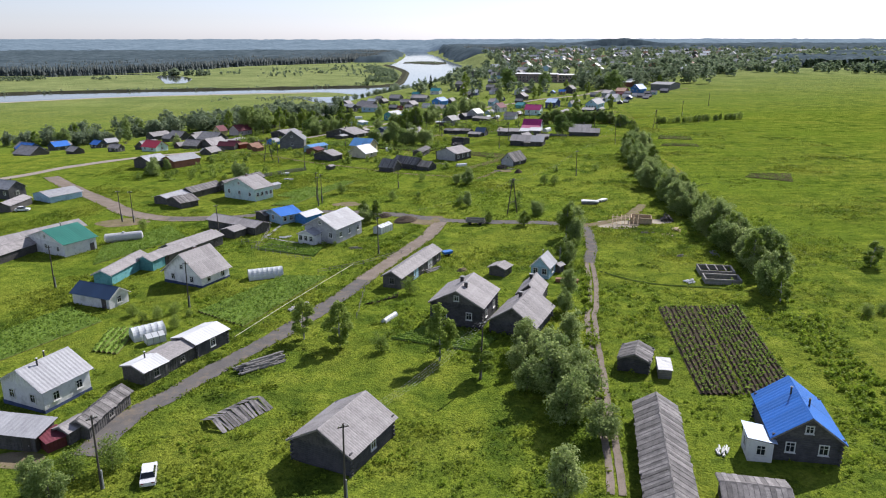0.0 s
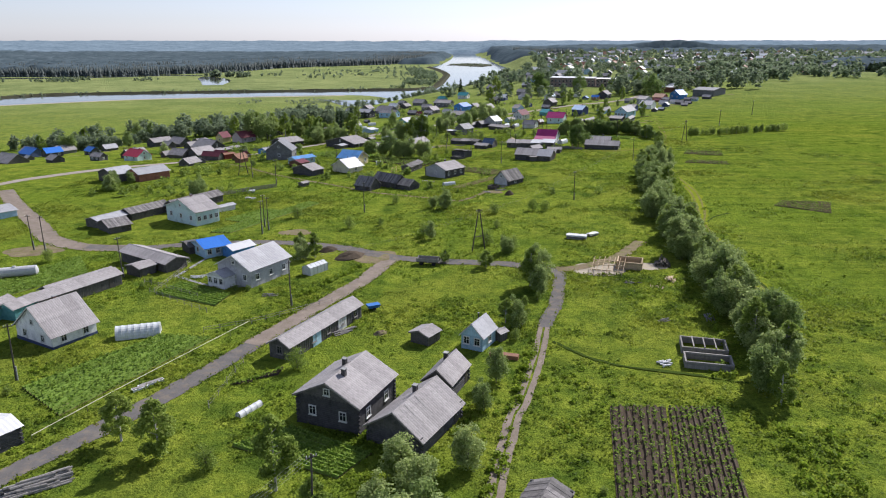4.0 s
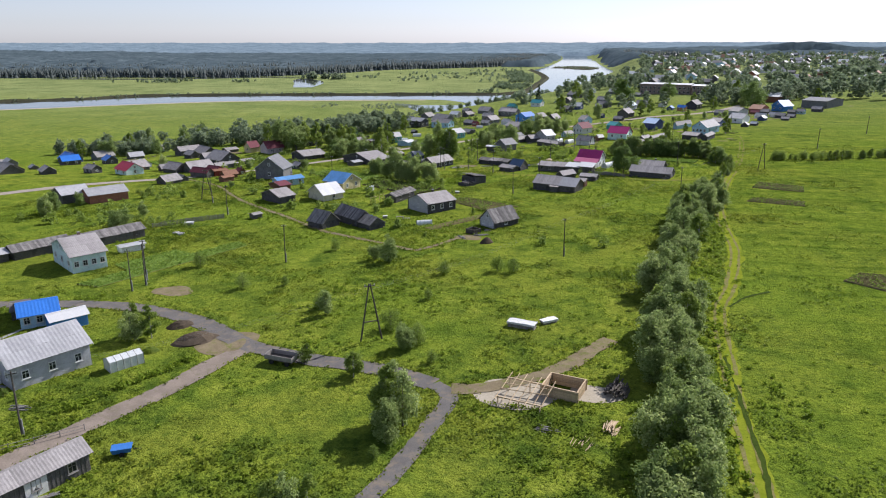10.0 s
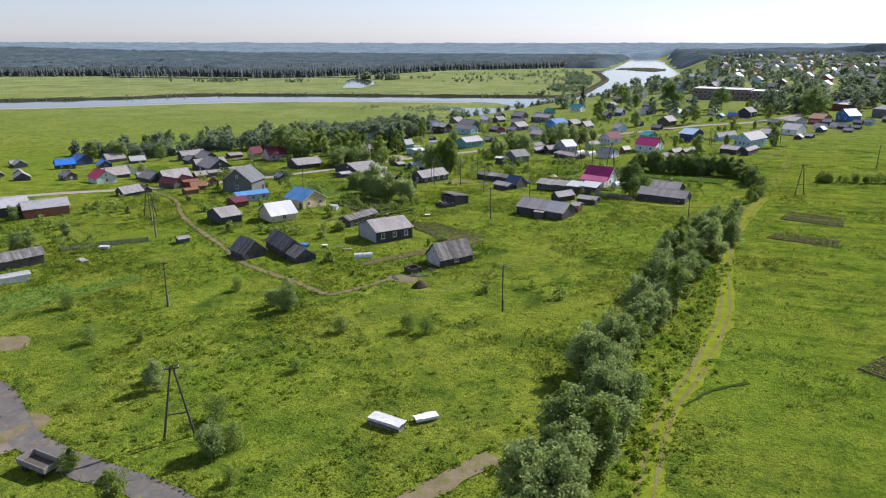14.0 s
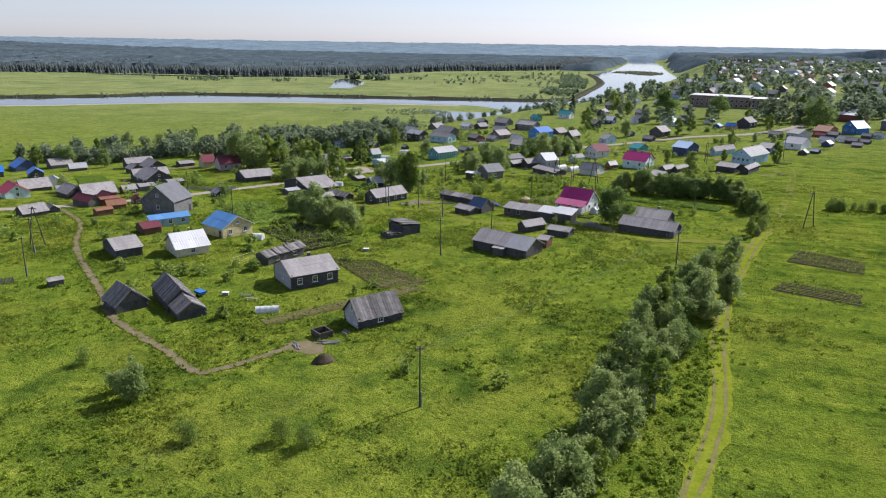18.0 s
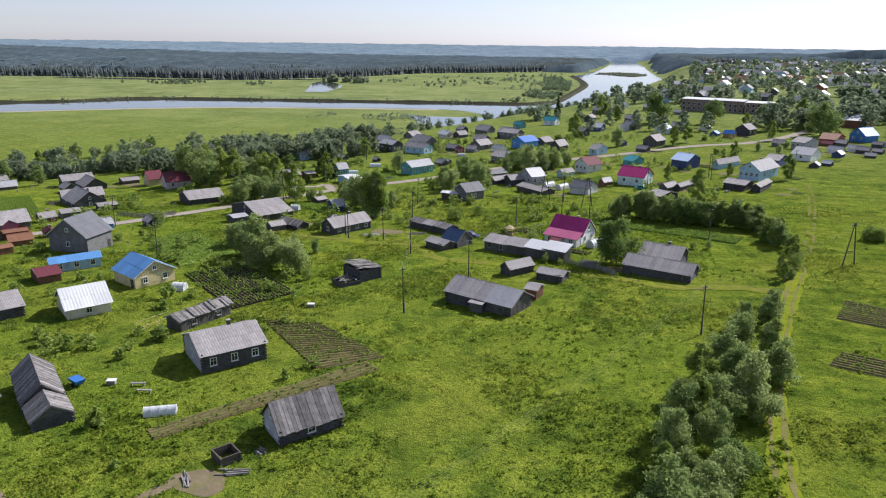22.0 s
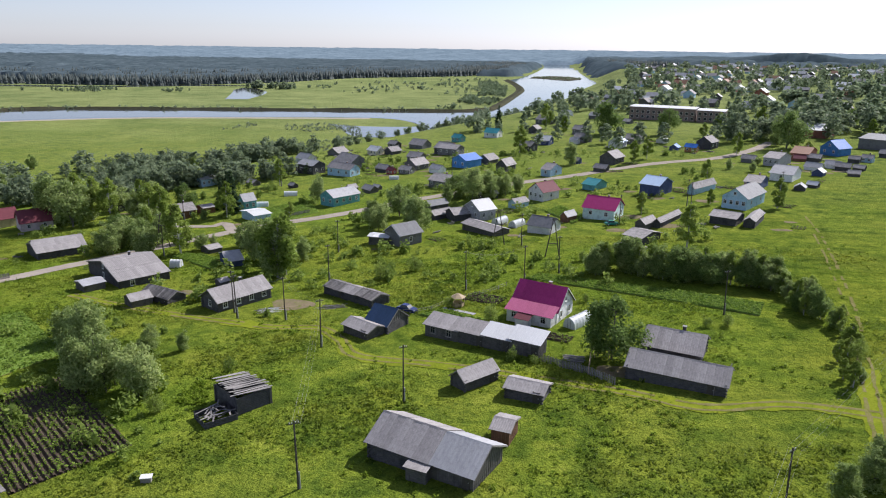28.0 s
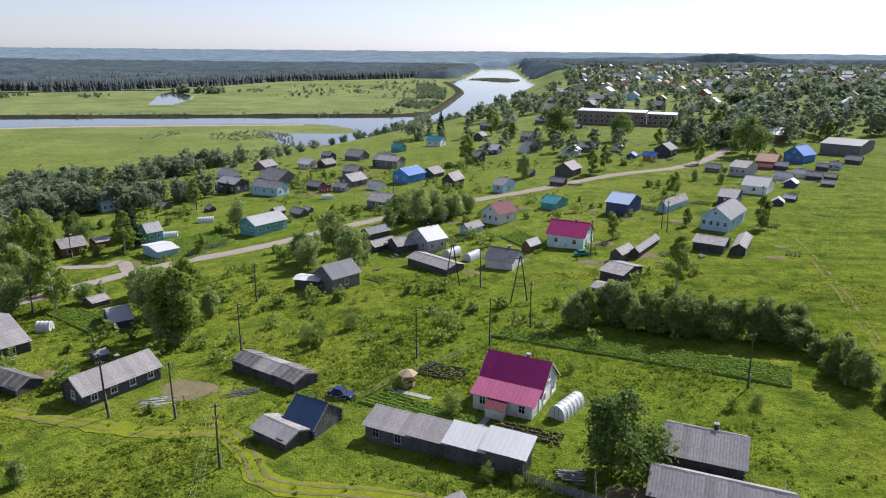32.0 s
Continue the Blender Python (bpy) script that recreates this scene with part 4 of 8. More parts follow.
def a_frame_model():
    e = new("utility_pole")
    part("leg", Geo().tube([(-1.9, 0, -0.4), (-0.1, 0, 10.0)], [0.16, 0.11], 8), "pole_wood", e)
    part("leg", Geo().tube([(1.9, 0, -0.4), (0.1, 0, 10.0)], [0.16, 0.11], 8), "pole_wood", e)
    part("cross_beam", Geo().tube([(-1.25, 0, 3.4), (1.25, 0, 3.4)], [0.1, 0.1], 6), "pole_wood", e)
    ca = part("crossarm", Geo().box(-0.9, -0.08, 9.5, 0.9, 0.08, 9.64), "pole_wood", e)
    for x in (-0.8, 0, 0.8):
        part("insulator", Geo().tube([(x, 0, 9.64), (x, 0, 9.75), (x, 0, 9.9)], [0.04, 0.08, 0.05], 6), "insulator", ca)
    return tagged(e, "A-shaped dark wooden utility pole with two legs", "utility pole", "utility poles")


POLE, AFRAME = pole_model(), a_frame_model()
USED = {"pole": 0, "a": 0}


def pole(x, y, deg=None):
    m = pose(x, y, height(x, y), random.uniform(-1.5, 1.5), random.uniform(-1.5, 1.5), random.uniform(20, 50) if deg is None else deg)
    if not USED["pole"]:
        POLE.matrix_basis = m
    else:
        copy_thing(POLE, m)
    USED["pole"] += 1


def a_frame_pole(x, y):
    m = pose(x, y, height(x, y), 0, 0, random.uniform(15, 45))
    if not USED["a"]:
        AFRAME.matrix_basis = m
    else:
        copy_thing(AFRAME, m)
    USED["a"] += 1


def wires(a, b, n, z, gap):
    """Sagging lines between two poles, one mesh each."""
    a, b = Vector(a), Vector(b)
    d = (b - a).normalized()
    s = Vector((-d.y, d.x))
    e = new("power_line")
    tagged(e, "thin sagging overhead power line between poles", "power line", "power lines")
    for k in range(n):
        o = s * (k - (n - 1) / 2) * gap
        pts = []
        for i in range(13):
            t = i / 12
            p = a + (b - a) * t + o
            pts.append((p.x, p.y, (height(*a) * (1 - t) + height(*b) * t) + z - 1.2 * 4 * t * (1 - t)))
        part("wire", Geo().tube(pts, [0.008] * 13, 3), "concrete", e)


# ---- plots ----
PLOTS = []
CROPS = []


def field(p0, p1, p2, p3, n, kind, label):
    p0, p1, p2, p3 = (Vector((*p, 0)) for p in (p0, p1, p2, p3))
    PLOTS.append((p0, p1, p2, p3))
    c = (p0 + p1 + p2 + p3) / 4
    e = new("potato_plot")
    e.location = (c.x, c.y, height(c.x, c.y))
    tagged(e, label, "crop field", "cultivated plots")
    base = Vector((c.x, c.y, height(c.x, c.y)))

    def at(s, t, z=0.0):
        q = (p0 + (p1 - p0) * s) * (1 - t) + (p3 + (p2 - p3) * s) * t
        return Vector((q.x, q.y, height(q.x, q.y) + z)) - base

    g = Geo()
    for_rows = [[tuple(at(i / 12, j / 8, 0.07)) for j in range(9)] for i in range(13)]
    g.rings(for_rows, closed=False, caps=False)
    part("soil", g, {"soil": "soil", "leafy": "weedy_soil", "weedy": "weedy_soil"}[kind], e)
    length = ((p1 - p0).length + (p2 - p3).length) / 2
    wide = ((p3 - p0).length + (p2 - p1).length) / 2
    n = max(n, int(wide / (0.75 if kind == "soil" else 0.95)))
    k = max(6, int(length / 1.5))
    hh = {"soil": 0.28, "leafy": 0.3, "weedy": 0.2}[kind]
    for r in range(n):
        rows = []
        for i in range(k + 1):
            s = i / k
            w = 0.27 / n
            jig = random.uniform(-0.06, 0.06) / n
            t = (r + 0.5) / n + jig
            rows.append([tuple(at(s, t - w * 1.3, 0.05)), tuple(at(s, t - w * 0.5, 0.07 + hh * random.uniform(0.8, 1.1))), tuple(at(s, t + w * 0.5, 0.07 + hh * random.uniform(0.8, 1.1))), tuple(at(s, t + w * 1.3, 0.05))])
        part("soil_ridge" if kind != "leafy" else "crop_ridge", Geo().rings(rows, closed=False, caps=False), {"soil": "soil", "leafy": "leaf_rows", "weedy": "weedy_soil"}[kind], e)
        dens = {"soil": 2.6, "leafy": 4.5, "weedy": 1.8}[kind]
        for i in range(int(length * dens)):
            q = at(random.random(), (r + 0.5 + random.uniform(-0.22, 0.22)) / n, 0.1 + hh) + base
            CROPS.append(tuple(q))


# ---- loose things ----


def car(x, y, deg, colour):
    e = thing("car", x, y, deg, {"white": "white saloon car parked in the grass", "darkblue": "dark blue car parked by the fence", "teal": "teal green car parked on the lawn"}[colour], "car")
    prof = [(-2.05, 0.3), (-2.05, 0.75), (-1.25, 0.88), (-0.95, 0.92), (0.95, 0.92), (1.9, 0.8), (2.05, 0.6), (2.05, 0.3)]
    body = Geo().rings([[(px, s * 0.8, pz) for px, pz in prof] for s in (-1, 1)])
    part("body", body, "car_" + colour, e)
    cab = [(-1.35, 0.9), (-0.95, 1.38), (0.35, 1.4), (0.95, 0.92)]
    part("cabin_glass", Geo().rings([[(px, s * (0.76 if pz < 1 else 0.6), pz) for px, pz in cab] for s in (-1, 1)]), "pane", e, "dark car windows")
    part("roof_panel", Geo().box(-1.0, -0.61, 1.37, 0.38, 0.61, 1.43), "car_" + colour, e)
    for sx in (-1.3, 1.3):
        for sy in (-0.75, 0.75):
            wh = part("wheel", Geo().tube([(sx, sy - 0.09, 0.3), (sx, sy + 0.09, 0.3)], [0.3, 0.3], 14), "rubber", e)
            part("rim", Geo().tube([(sx, sy - 0.1, 0.3), (sx, sy + 0.1, 0.3)], [0.17, 0.17], 10), "insulator", wh)
    for sy in (-0.55, 0.55):
        part("headlight", Geo().box(2.0, sy - 0.15, 0.6, 2.07, sy + 0.15, 0.72), "insulator", e)
        part("tail_light", Geo().box(-2.08, sy - 0.15, 0.6, -2.03, sy + 0.15, 0.72), "wall_red", e)


def log_heap(x, y, deg, length, label="long heap of grey firewood logs beside the lane", mat="grey_wood", rad=0.14, n=46, wide=2.0, tall=1.1):
    e = thing("log_heap", x, y, deg, label, "log pile")
    for i in range(n):
        r = random.uniform(0.7, 1.2) * rad
        yy = random.uniform(-1, 1) * wide / 2
        z = random.random() * tall * (1 - abs(2 * yy / wide)) + r
        ln = random.uniform(0.35, 0.6) * length
        x0 = random.uniform(-length / 2, length / 2 - ln)
        part("log", Geo().tube([(x0, yy, z), (x0 + ln, yy + random.uniform(-0.3, 0.3), z + random.uniform(-0.1, 0.1))], [r, r * 0.85], 6), mat, e)


def plank_ruin(x, y, deg):
    e = thing("collapsed_shed", x, y, deg, "collapsed plank roof lying in tall grass", "ruin")
    FOOT.append((x, y, deg, 8, 5))
    for sg in (-1, 1):
        for i in range(22):
            xx = -3.8 + i * 0.36
            g = Geo()
            z1 = 1.15 + random.uniform(-0.3, 0.1)
            a = [(xx, 0.05 * sg, z1), (xx + 0.35, 0.05 * sg, z1), (xx + 0.35, 0.05 * sg, z1 + 0.04), (xx, 0.05 * sg, z1 + 0.04)]
            j = random.uniform(-0.3, 0.3)
            b = [(xx + j, sg * random.uniform(2.3, 2.7), 0.1), (xx + 0.35 + j, sg * 2.5, 0.1), (xx + 0.35 + j, sg * 2.5, 0.14), (xx + j, sg * 2.5, 0.14)]
            part("plank", g.rings([a, b]), "roof_plank", e)


def ruin(x, y, deg):
    """A log barn whose roof boards lie askew, with the fallen walls of a pen before it."""
    e = thing("ruined_barn", x, y, deg, "dark log barn with slipped pale roof boards", "barn")
    FOOT.append((x, y, deg, 6, 7))
    part("wall", wall_geo(5.2, 6.2, 2.7, "log", 0.6), "wall_darklog", e)
    for px, py in perimeter(5.2, 6.2):
        part("corner_post", Geo().box(px - 0.2, py - 0.2, -0.3, px + 0.2, py + 0.2, 2.6), "wall_darklog", e)
    for i in range(21):
        ln = random.uniform(4.8, 7.0)
        m = pose(random.uniform(-0.35, 0.35), -3.4 + i * 0.34, 3.05 + random.uniform(-0.06, 0.16), random.uniform(-4, 4), 7 + random.uniform(-3.5, 3.5), random.uniform(-9, 9) if i % 4 == 0 else random.uniform(-3, 3))
        part("roof_board", Geo().box(-ln / 2, -0.15, 0, ln / 2, 0.15, 0.045), "grey_wood" if i % 3 else "roof_plank", e, m=m)
    for k in (-1.8, 0.2, 2.2):
        part("rafter", Geo().tube([(k, -3.5, 2.85 - 0.1 * k), (k + 0.2, 3.4, 2.9 - 0.1 * k)], [0.09, 0.08], 6), "pole_wood", e)
    c, s_ = math.cos(radians(deg)), math.sin(radians(deg))
    px, py = x - 5.3 * c + 1.8 * s_, y - 5.3 * s_ - 1.8 * c
    e = thing("ruined_pen", px, py, deg - 8, "collapsed low log pen full of fallen planks", "ruin")
    FOOT.append((px, py, deg, 5, 5))
    part("wall", wall_geo(4.6, 4.2, 1.0, "log", 0.5), "wall_darklog", e)
    for i in range(20):
        ln = random.uniform(1.8, 4.4)
        m = pose(random.uniform(-1.6, 1.6), random.uniform(-1.7, 1.7), random.uniform(0.75, 1.35), random.uniform(-14, 14), random.uniform(-20, 20), random.choice((0, 90, 60)) + random.uniform(-18, 18))
        part("plank", Geo().box(-ln / 2, -0.11, 0, ln / 2, 0.11, 0.04), "grey_wood" if i % 3 else "roof_plank", e, m=m)


def greenhouse(x, y, deg, L, W, h, note):
    """Hoops under a stretched film cover, with closed ends."""
    e = thing("greenhouse", x, y, deg, note, "greenhouse")
    FOOT.append((x, y, deg, L, W))

    def arch(px, k=1.0):
        return [(px, math.cos(math.pi * i / 12) * W / 2 * k, max(0.0, math.sin(math.pi * i / 12)) ** 0.8 * h * k) for i in range(13)]

    n = max(3, int(L / 0.9))
    part("film_cover", Geo().rings([arch(-L / 2 + L * i / (2 * n), 1.0 if i % 2 == 0 else 0.97) for i in range(2 * n + 1)], closed=False, caps=False), "film", e)
    for s in (-1, 1):
        g = Geo()
        g.poly(*[(px, py, pz) for px, py, pz in (arch(s * L / 2) if s > 0 else arch(s * L / 2)[::-1])])
        en = part("end_wall", g, "film", e)
        part("door_frame", Geo().box(s * L / 2 - 0.03, -0.35, 0, s * L / 2 + 0.03, -0.28, h * 0.8).box(s * L / 2 - 0.03, 0.28, 0, s * L / 2 + 0.03, 0.35, h * 0.8), "grey_wood", en)
    for i in range(n + 1):
        part("hoop", Geo().tube(arch(-L / 2 + L * i / n, 1.012), [0.025] * 13, 4), "insulator", e)


def glasshouse(x, y, deg, L, W, h):
    e = thing("greenhouse", x, y, deg, "small glazed wooden greenhouse on the lawn", "greenhouse")
    FOOT.append((x, y, deg, L, W))
    rh = 0.5
    sec = [(-W / 2, 0), (-W / 2, h), (0, h + rh), (W / 2, h), (W / 2, 0)]
    part("glazing", Geo().rings([[(s * L / 2, py, pz) for py, pz in sec] for s in (-1, 1)]), "film", e)
    n = max(3, int(L / 0.9))
    for i in range(n + 1):
        px = -L / 2 + L * i / n
        part("rib", Geo().tube([(px, py * 1.01, pz * 1.01) for py, pz in sec], [0.04] * 5, 4), "grey_wood", e)


def tank(x, y, deg):
    e = thing("storage_tank", x, y, deg, "long white cylindrical steel tank lying on supports", "tank")
    part("shell", Geo().tube([(-4.5, 0, 1.3), (-4.2, 0, 1.3), (4.2, 0, 1.3), (4.5, 0, 1.3)], [0.5, 1.1, 1.1, 0.5], 18), "tarp", e)
    for s in (-2.6, 2.6):
        part("support", Geo().box(s - 0.25, -0.9, -0.1, s + 0.25, 0.9, 0.45), "concrete", e)
    part("hatch", Geo().tube([(0, 0, 2.35), (0, 0, 2.6)], [0.35, 0.35], 10), "insulator", e)


def trailer(x, y, deg):
    e = thing("cart", x, y, deg, "old dark wooden farm trailer standing in grass", "trailer")
    part("bed", Geo().box(-2.4, -1.1, 0.75, 2.4, 1.1, 0.9), "pole_wood", e)
    for s in (-1, 1):
        part("side_board", Geo().box(-2.4, s * 1.1 - 0.04, 0.9, 2.4, s * 1.1 + 0.04, 1.6), "grey_wood", e)
        part("end_board", Geo().box(s * 2.4 - 0.04, -1.1, 0.9, s * 2.4 + 0.04, 1.1, 1.6), "grey_wood", e)
        for k in (-1.4, 1.4):
            part("wheel", Geo().tube([(k, s * 0.9 - 0.12, 0.42), (k, s * 0.9 + 0.12, 0.42)], [0.42, 0.42], 14), "rubber", e)
    part("drawbar", Geo().tube([(2.4, 0, 0.7), (4.2, 0, 0.4)], [0.06, 0.06], 6), "pole_wood", e)


def covered_stack(x, y, deg, L, W, h, label):
    e = thing("covered_stack", x, y, deg, label, "stack")
    for i in range(max(2, int(h / 0.25))):
        part("board_layer", Geo().box(-L / 2 + random.uniform(0, 0.2), -W / 2 + 0.05, 0.25 * i - 0.05, L / 2 - random.uniform(0, 0.2), W / 2 - 0.05, 0.25 * i + 0.17), "grey_wood", e)
    rows = []
    for i in range(9):
        px = -L / 2 - 0.1 + (L + 0.2) * i / 8
        rows.append([(px, s * (W / 2 + 0.08) * (1.05 if d else 1), h - (0.35 if d else 0) + random.uniform(-0.07, 0.05)) for s, d in ((-1, 1), (-1, 0), (-0.3, 0), (0.3, 0), (1, 0), (1, 1))])
    part("cover", Geo().rings(rows, closed=False, caps=False), "tarp", e, "creased white sheet")


def log_box(x, y, deg, L, W, h):
    """The first courses of a log house, open on top."""
    e = thing("timber_crib", x, y, deg, "open box of squared pale timber courses, unroofed", "timber crib")
    FOOT.append((x, y, deg, L, W))
    n = max(3, int(h / 0.24))
    for i in range(n):
        z = i * 0.24
        for s in (-1, 1):
            part("beam", Geo().box(-L / 2 - 0.2, s * W / 2 - 0.09, z, L / 2 + 0.2, s * W / 2 + 0.09, z + 0.22), "fresh_wood" if L > 3 else "pole_wood", e)
            part("beam", Geo().box(s * L / 2 - 0.09, -W / 2 + 0.09, z + 0.01, s * L / 2 + 0.09, W / 2 - 0.09, z + 0.23), "fresh_wood" if L > 3 else "pole_wood", e)


def truss_frame(x, y, deg):
    e = thing("roof_frame", x, y, deg, "pale new rafter frame propped on posts", "timber frame")
    for s in (-1, 1):
        part("beam", Geo().box(-3.4, s * 2.2 - 0.08, 1.3 + 0.4 * s, 3.4, s * 2.2 + 0.08, 1.46 + 0.4 * s), "fresh_wood", e)
        for k in (-3.0, 0, 3.0):
            part("post", Geo().tube([(k, s * 2.2, -0.2), (k, s * 2.2, 1.4 + 0.4 * s)], [0.08, 0.08], 6), "fresh_wood", e)
    for i in range(7):
        px = -3.2 + i * 1.06
        part("rafter", Geo().tube([(px, -2.9, 0.92), (px + 0.15, 3.2 + random.uniform(-0.3, 0.4), 2.2)], [0.08, 0.07], 6), "fresh_wood", e)
    for k in (-0.8, 0.9):
        part("brace", Geo().tube([(-3.3, k, 1.5), (3.3, k + 0.7, 1.65)], [0.06, 0.06], 6), "fresh_wood", e)


def foundation(x, y, deg, L, W, h):
    e = thing("foundation", x, y, deg, "open grey timber foundation frame with grass inside", "foundation")
    for i in range(4):
        z = i * h / 4
        for s in (-1, 1):
            part("beam", Geo().box(-L / 2 - 0.12, s * W / 2 - 0.12, z, L / 2 + 0.12, s * W / 2 + 0.12, z + h / 4 - 0.02), "grey_wood", e)
            part("beam", Geo().box(s * L / 2 - 0.12, -W / 2 + 0.12, z, s * L / 2 + 0.12, W / 2 - 0.12, z + h / 4 - 0.02), "grey_wood", e)
    if W > 4:
        for k in (-0.25, 0.0, 0.25):
            part("joist", Geo().box(L * k - 0.09, -W / 2 + 0.1, h, L * k + 0.09, W / 2 - 0.1, h + 0.16), "grey_wood", e)


def mound(x, y, r, h, mat, label):
    g = Geo()
    rows = []
    for i in range(7):
        t = i / 6
        rows.append([(r * math.cos(a) * (1 - t) * (1 + 0.25 * noise.noise((x + math.cos(a) * 2, y + math.sin(a) * 2, i * 0.3))), r * 0.7 * math.sin(a) * (1 - t) * (1 + 0.3 * noise.noise((x + math.cos(a), math.sin(a), i))), h * math.sin(t * math.pi / 2) - 0.1 + 0.12 * noise.noise((a, i, x))) for a in [2 * math.pi * j / 18 for j in range(18)]])
    g.rings(rows)
    FOOT.append((x, y, 0, r * 1.4, r))
    solid("mound", g, mat, label, "heap", m=pose(x, y, height(x, y), 0, 0, 40))


def bare_patch(x, y, r, label):
    g = Geo()
    pts = []
    for j in range(26):
        a = 2 * math.pi * j / 26
        q = r * (1 + 0.35 * noise.noise((x + math.cos(a), y + math.sin(a), 5)))
        pts.append((x + q * math.cos(a), y + 0.7 * q * math.sin(a)))
    g.rings([[(px, py, height(px, py) + 0.035) for px, py in pts], [((px + x) / 2, (py + y) / 2, height(px, py) + 0.06) for px, py in pts]])
    FOOT.append((x, y, 0, r * 1.6, r * 1.1))
    tagged(new("bare_patch", g.mesh("bare_patch", "sand" if "sawdust" in label else "dirt")), label, "bare ground", kind="structure")


def tractor_cart(x, y, deg):
    e = thing("cart", x, y, deg, "small blue metal cart parked in grass", "cart")
    part("tub", Geo().rings([[(-1.0, -0.6, 0.5), (1.0, -0.6, 0.5), (1.0, 0.6, 0.5), (-1.0, 0.6, 0.5)], [(-1.2, -0.75, 1.1), (1.2, -0.75, 1.1), (1.2, 0.75, 1.1), (-1.2, 0.75, 1.1)]]), "blue_plastic", e)
    for s in (-0.7, 0.7):
        part("wheel", Geo().tube([(0, s - 0.1, 0.3), (0, s + 0.1, 0.3)], [0.32, 0.32], 12), "rubber", e)
    part("handle", Geo().tube([(1.2, 0, 0.6), (2.2, 0, 0.5)], [0.04, 0.04], 5), "pole_wood", e)


def trough(x, y, deg):
    e = thing("trough", x, y, deg, "long rusty red-brown steel trough in grass", "trough")
    for s in (-1, 1):
        part("side_plate", Geo().box(-2.2, s * 0.5 - 0.03, 0.05, 2.2, s * 0.5 + 0.03, 0.65), "roof_brown", e)
        part("end_plate", Geo().box(s * 2.2 - 0.03, -0.46, 0.05, s * 2.2 + 0.03, 0.46, 0.65), "roof_brown", e)
    part("lid", Geo().box(-2.25, -0.55, 0.65, 2.25, 0.55, 0.7), "roof_brown", e)
    for s in (-1.6, 1.6):
        part("skid", Geo().box(s - 0.08, -0.5, -0.1, s + 0.08, 0.5, 0.05), "pole_wood", e)


def byre_fittings(byre, L, W):
    """The painted boarding and doors on the yard side of the long byre."""
    part("blue_boarding", Geo().box(-1.1, -0.07, -0.2, 1.1, 0.0, 2.3), "wall_lblue", byre, "pale blue painted boarding", m=side_pose("s", L, W, -0.16 * L, 0))
    for k in (-0.62, 0.62):
        d = part("barn_door", Geo().box(k - 0.58, -0.08, -0.1, k + 0.58, 0.0, 2.1), "trim_white", byre, "white-painted plank door", m=side_pose("s", L, W, 0.2 * L, 0))
        part("door_handle", Geo().box(k * 0.2 - 0.03, -0.14, 0.95, k * 0.2 + 0.03, -0.085, 1.15), "trim_dark", d, m=None)


def beehive_box(x, y):
    e = thing("crate", x, y, 20, "pale wooden box with a lid on grass", "crate")
    part("box", Geo().box(-0.6, -0.4, -0.05, 0.6, 0.4, 0.6), "grey_wood", e)
    part("lid", Geo().box(-0.68, -0.48, 0.6, 0.68, 0.48, 0.7), "tarp", e)


def bench(x, y, deg):
    e = thing("bench", x, y, deg, "plain weathered plank bench in the grass", "bench")
    part("seat", Geo().box(-1.1, -0.22, 0.42, 1.1, 0.22, 0.5), "grey_wood", e)
    for s in (-0.9, 0.9):
        part("leg", Geo().box(s - 0.06, -0.18, -0.05, s + 0.06, 0.18, 0.42), "grey_wood", e)


def gazebo(x, y):
    e = thing("gazebo", x, y, 15, "small hexagonal wooden gazebo with pale roof", "gazebo")
    ring = [(1.3 * math.cos(math.pi / 3 * i), 1.3 * math.sin(math.pi / 3 * i)) for i in range(6)]
    for px, py in ring:
        part("post", Geo().tube([(px, py, 0), (px, py, 2.1)], [0.06, 0.06], 6), "fresh_wood", e)
    part("roof", Geo().rings([[(px * 1.25, py * 1.25, 2.05) for px, py in ring], [(px * 0.1, py * 0.1, 2.8) for px, py in ring]]), "fresh_wood", e)
    part("railing", Geo().rings([[(px * 0.98, py * 0.98, 0.1) for px, py in ring], [(px * 0.98, py * 0.98, 0.85) for px, py in ring]], caps=False), "fresh_wood", e)


def fence(name, _, pts, kind, label):
    line = smooth_line(pts, 2.4 if kind != "plank" else 2.0)
    e = new("fence")
    c = line[0]
    e.location = (c.x, c.y, height(c.x, c.y))
    tagged(e, label, "fence", "fences")
    base = Vector(e.location)
    P = [Vector((p.x, p.y, height(p.x, p.y))) - base for p in line]
    tall = {"rail": 1.0, "plank": 1.4, "wire": 1.2, "frame": 2.2}[kind]
    for p in P:
        part("post", Geo().tube([p + Vector((0, 0, -0.2)), p + Vector((random.uniform(-0.05, 0.05), 0, tall))], [0.06, 0.05], 5), "grey_wood" if kind != "frame" else "fresh_wood", e)
    for a, b in zip(P, P[1:]):
        for z in ((0.45, 0.9) if kind != "frame" else (1.0, 2.1)):
            part("rail", Geo().tube([a + Vector((0, 0, z)), b + Vector((0, 0, z + random.uniform(-0.06, 0.06)))], [0.035 if kind != "wire" else 0.012] * 2, 4), "grey_wood" if kind != "frame" else "fresh_wood", e)
        if kind == "plank":
            d = b - a
            n = 8
            for i in range(n):
                q = a + d * ((i + 0.5) / n)
                m = Matrix.Translation(q) @ Matrix.Rotation(math.atan2(d.y, d.x), 4, "Z")
                part("board", Geo().box(-0.09, 0.04, 0.05, 0.09, 0.07, tall + random.uniform(-0.15, 0.1)), "grey_wood", e, m=m)


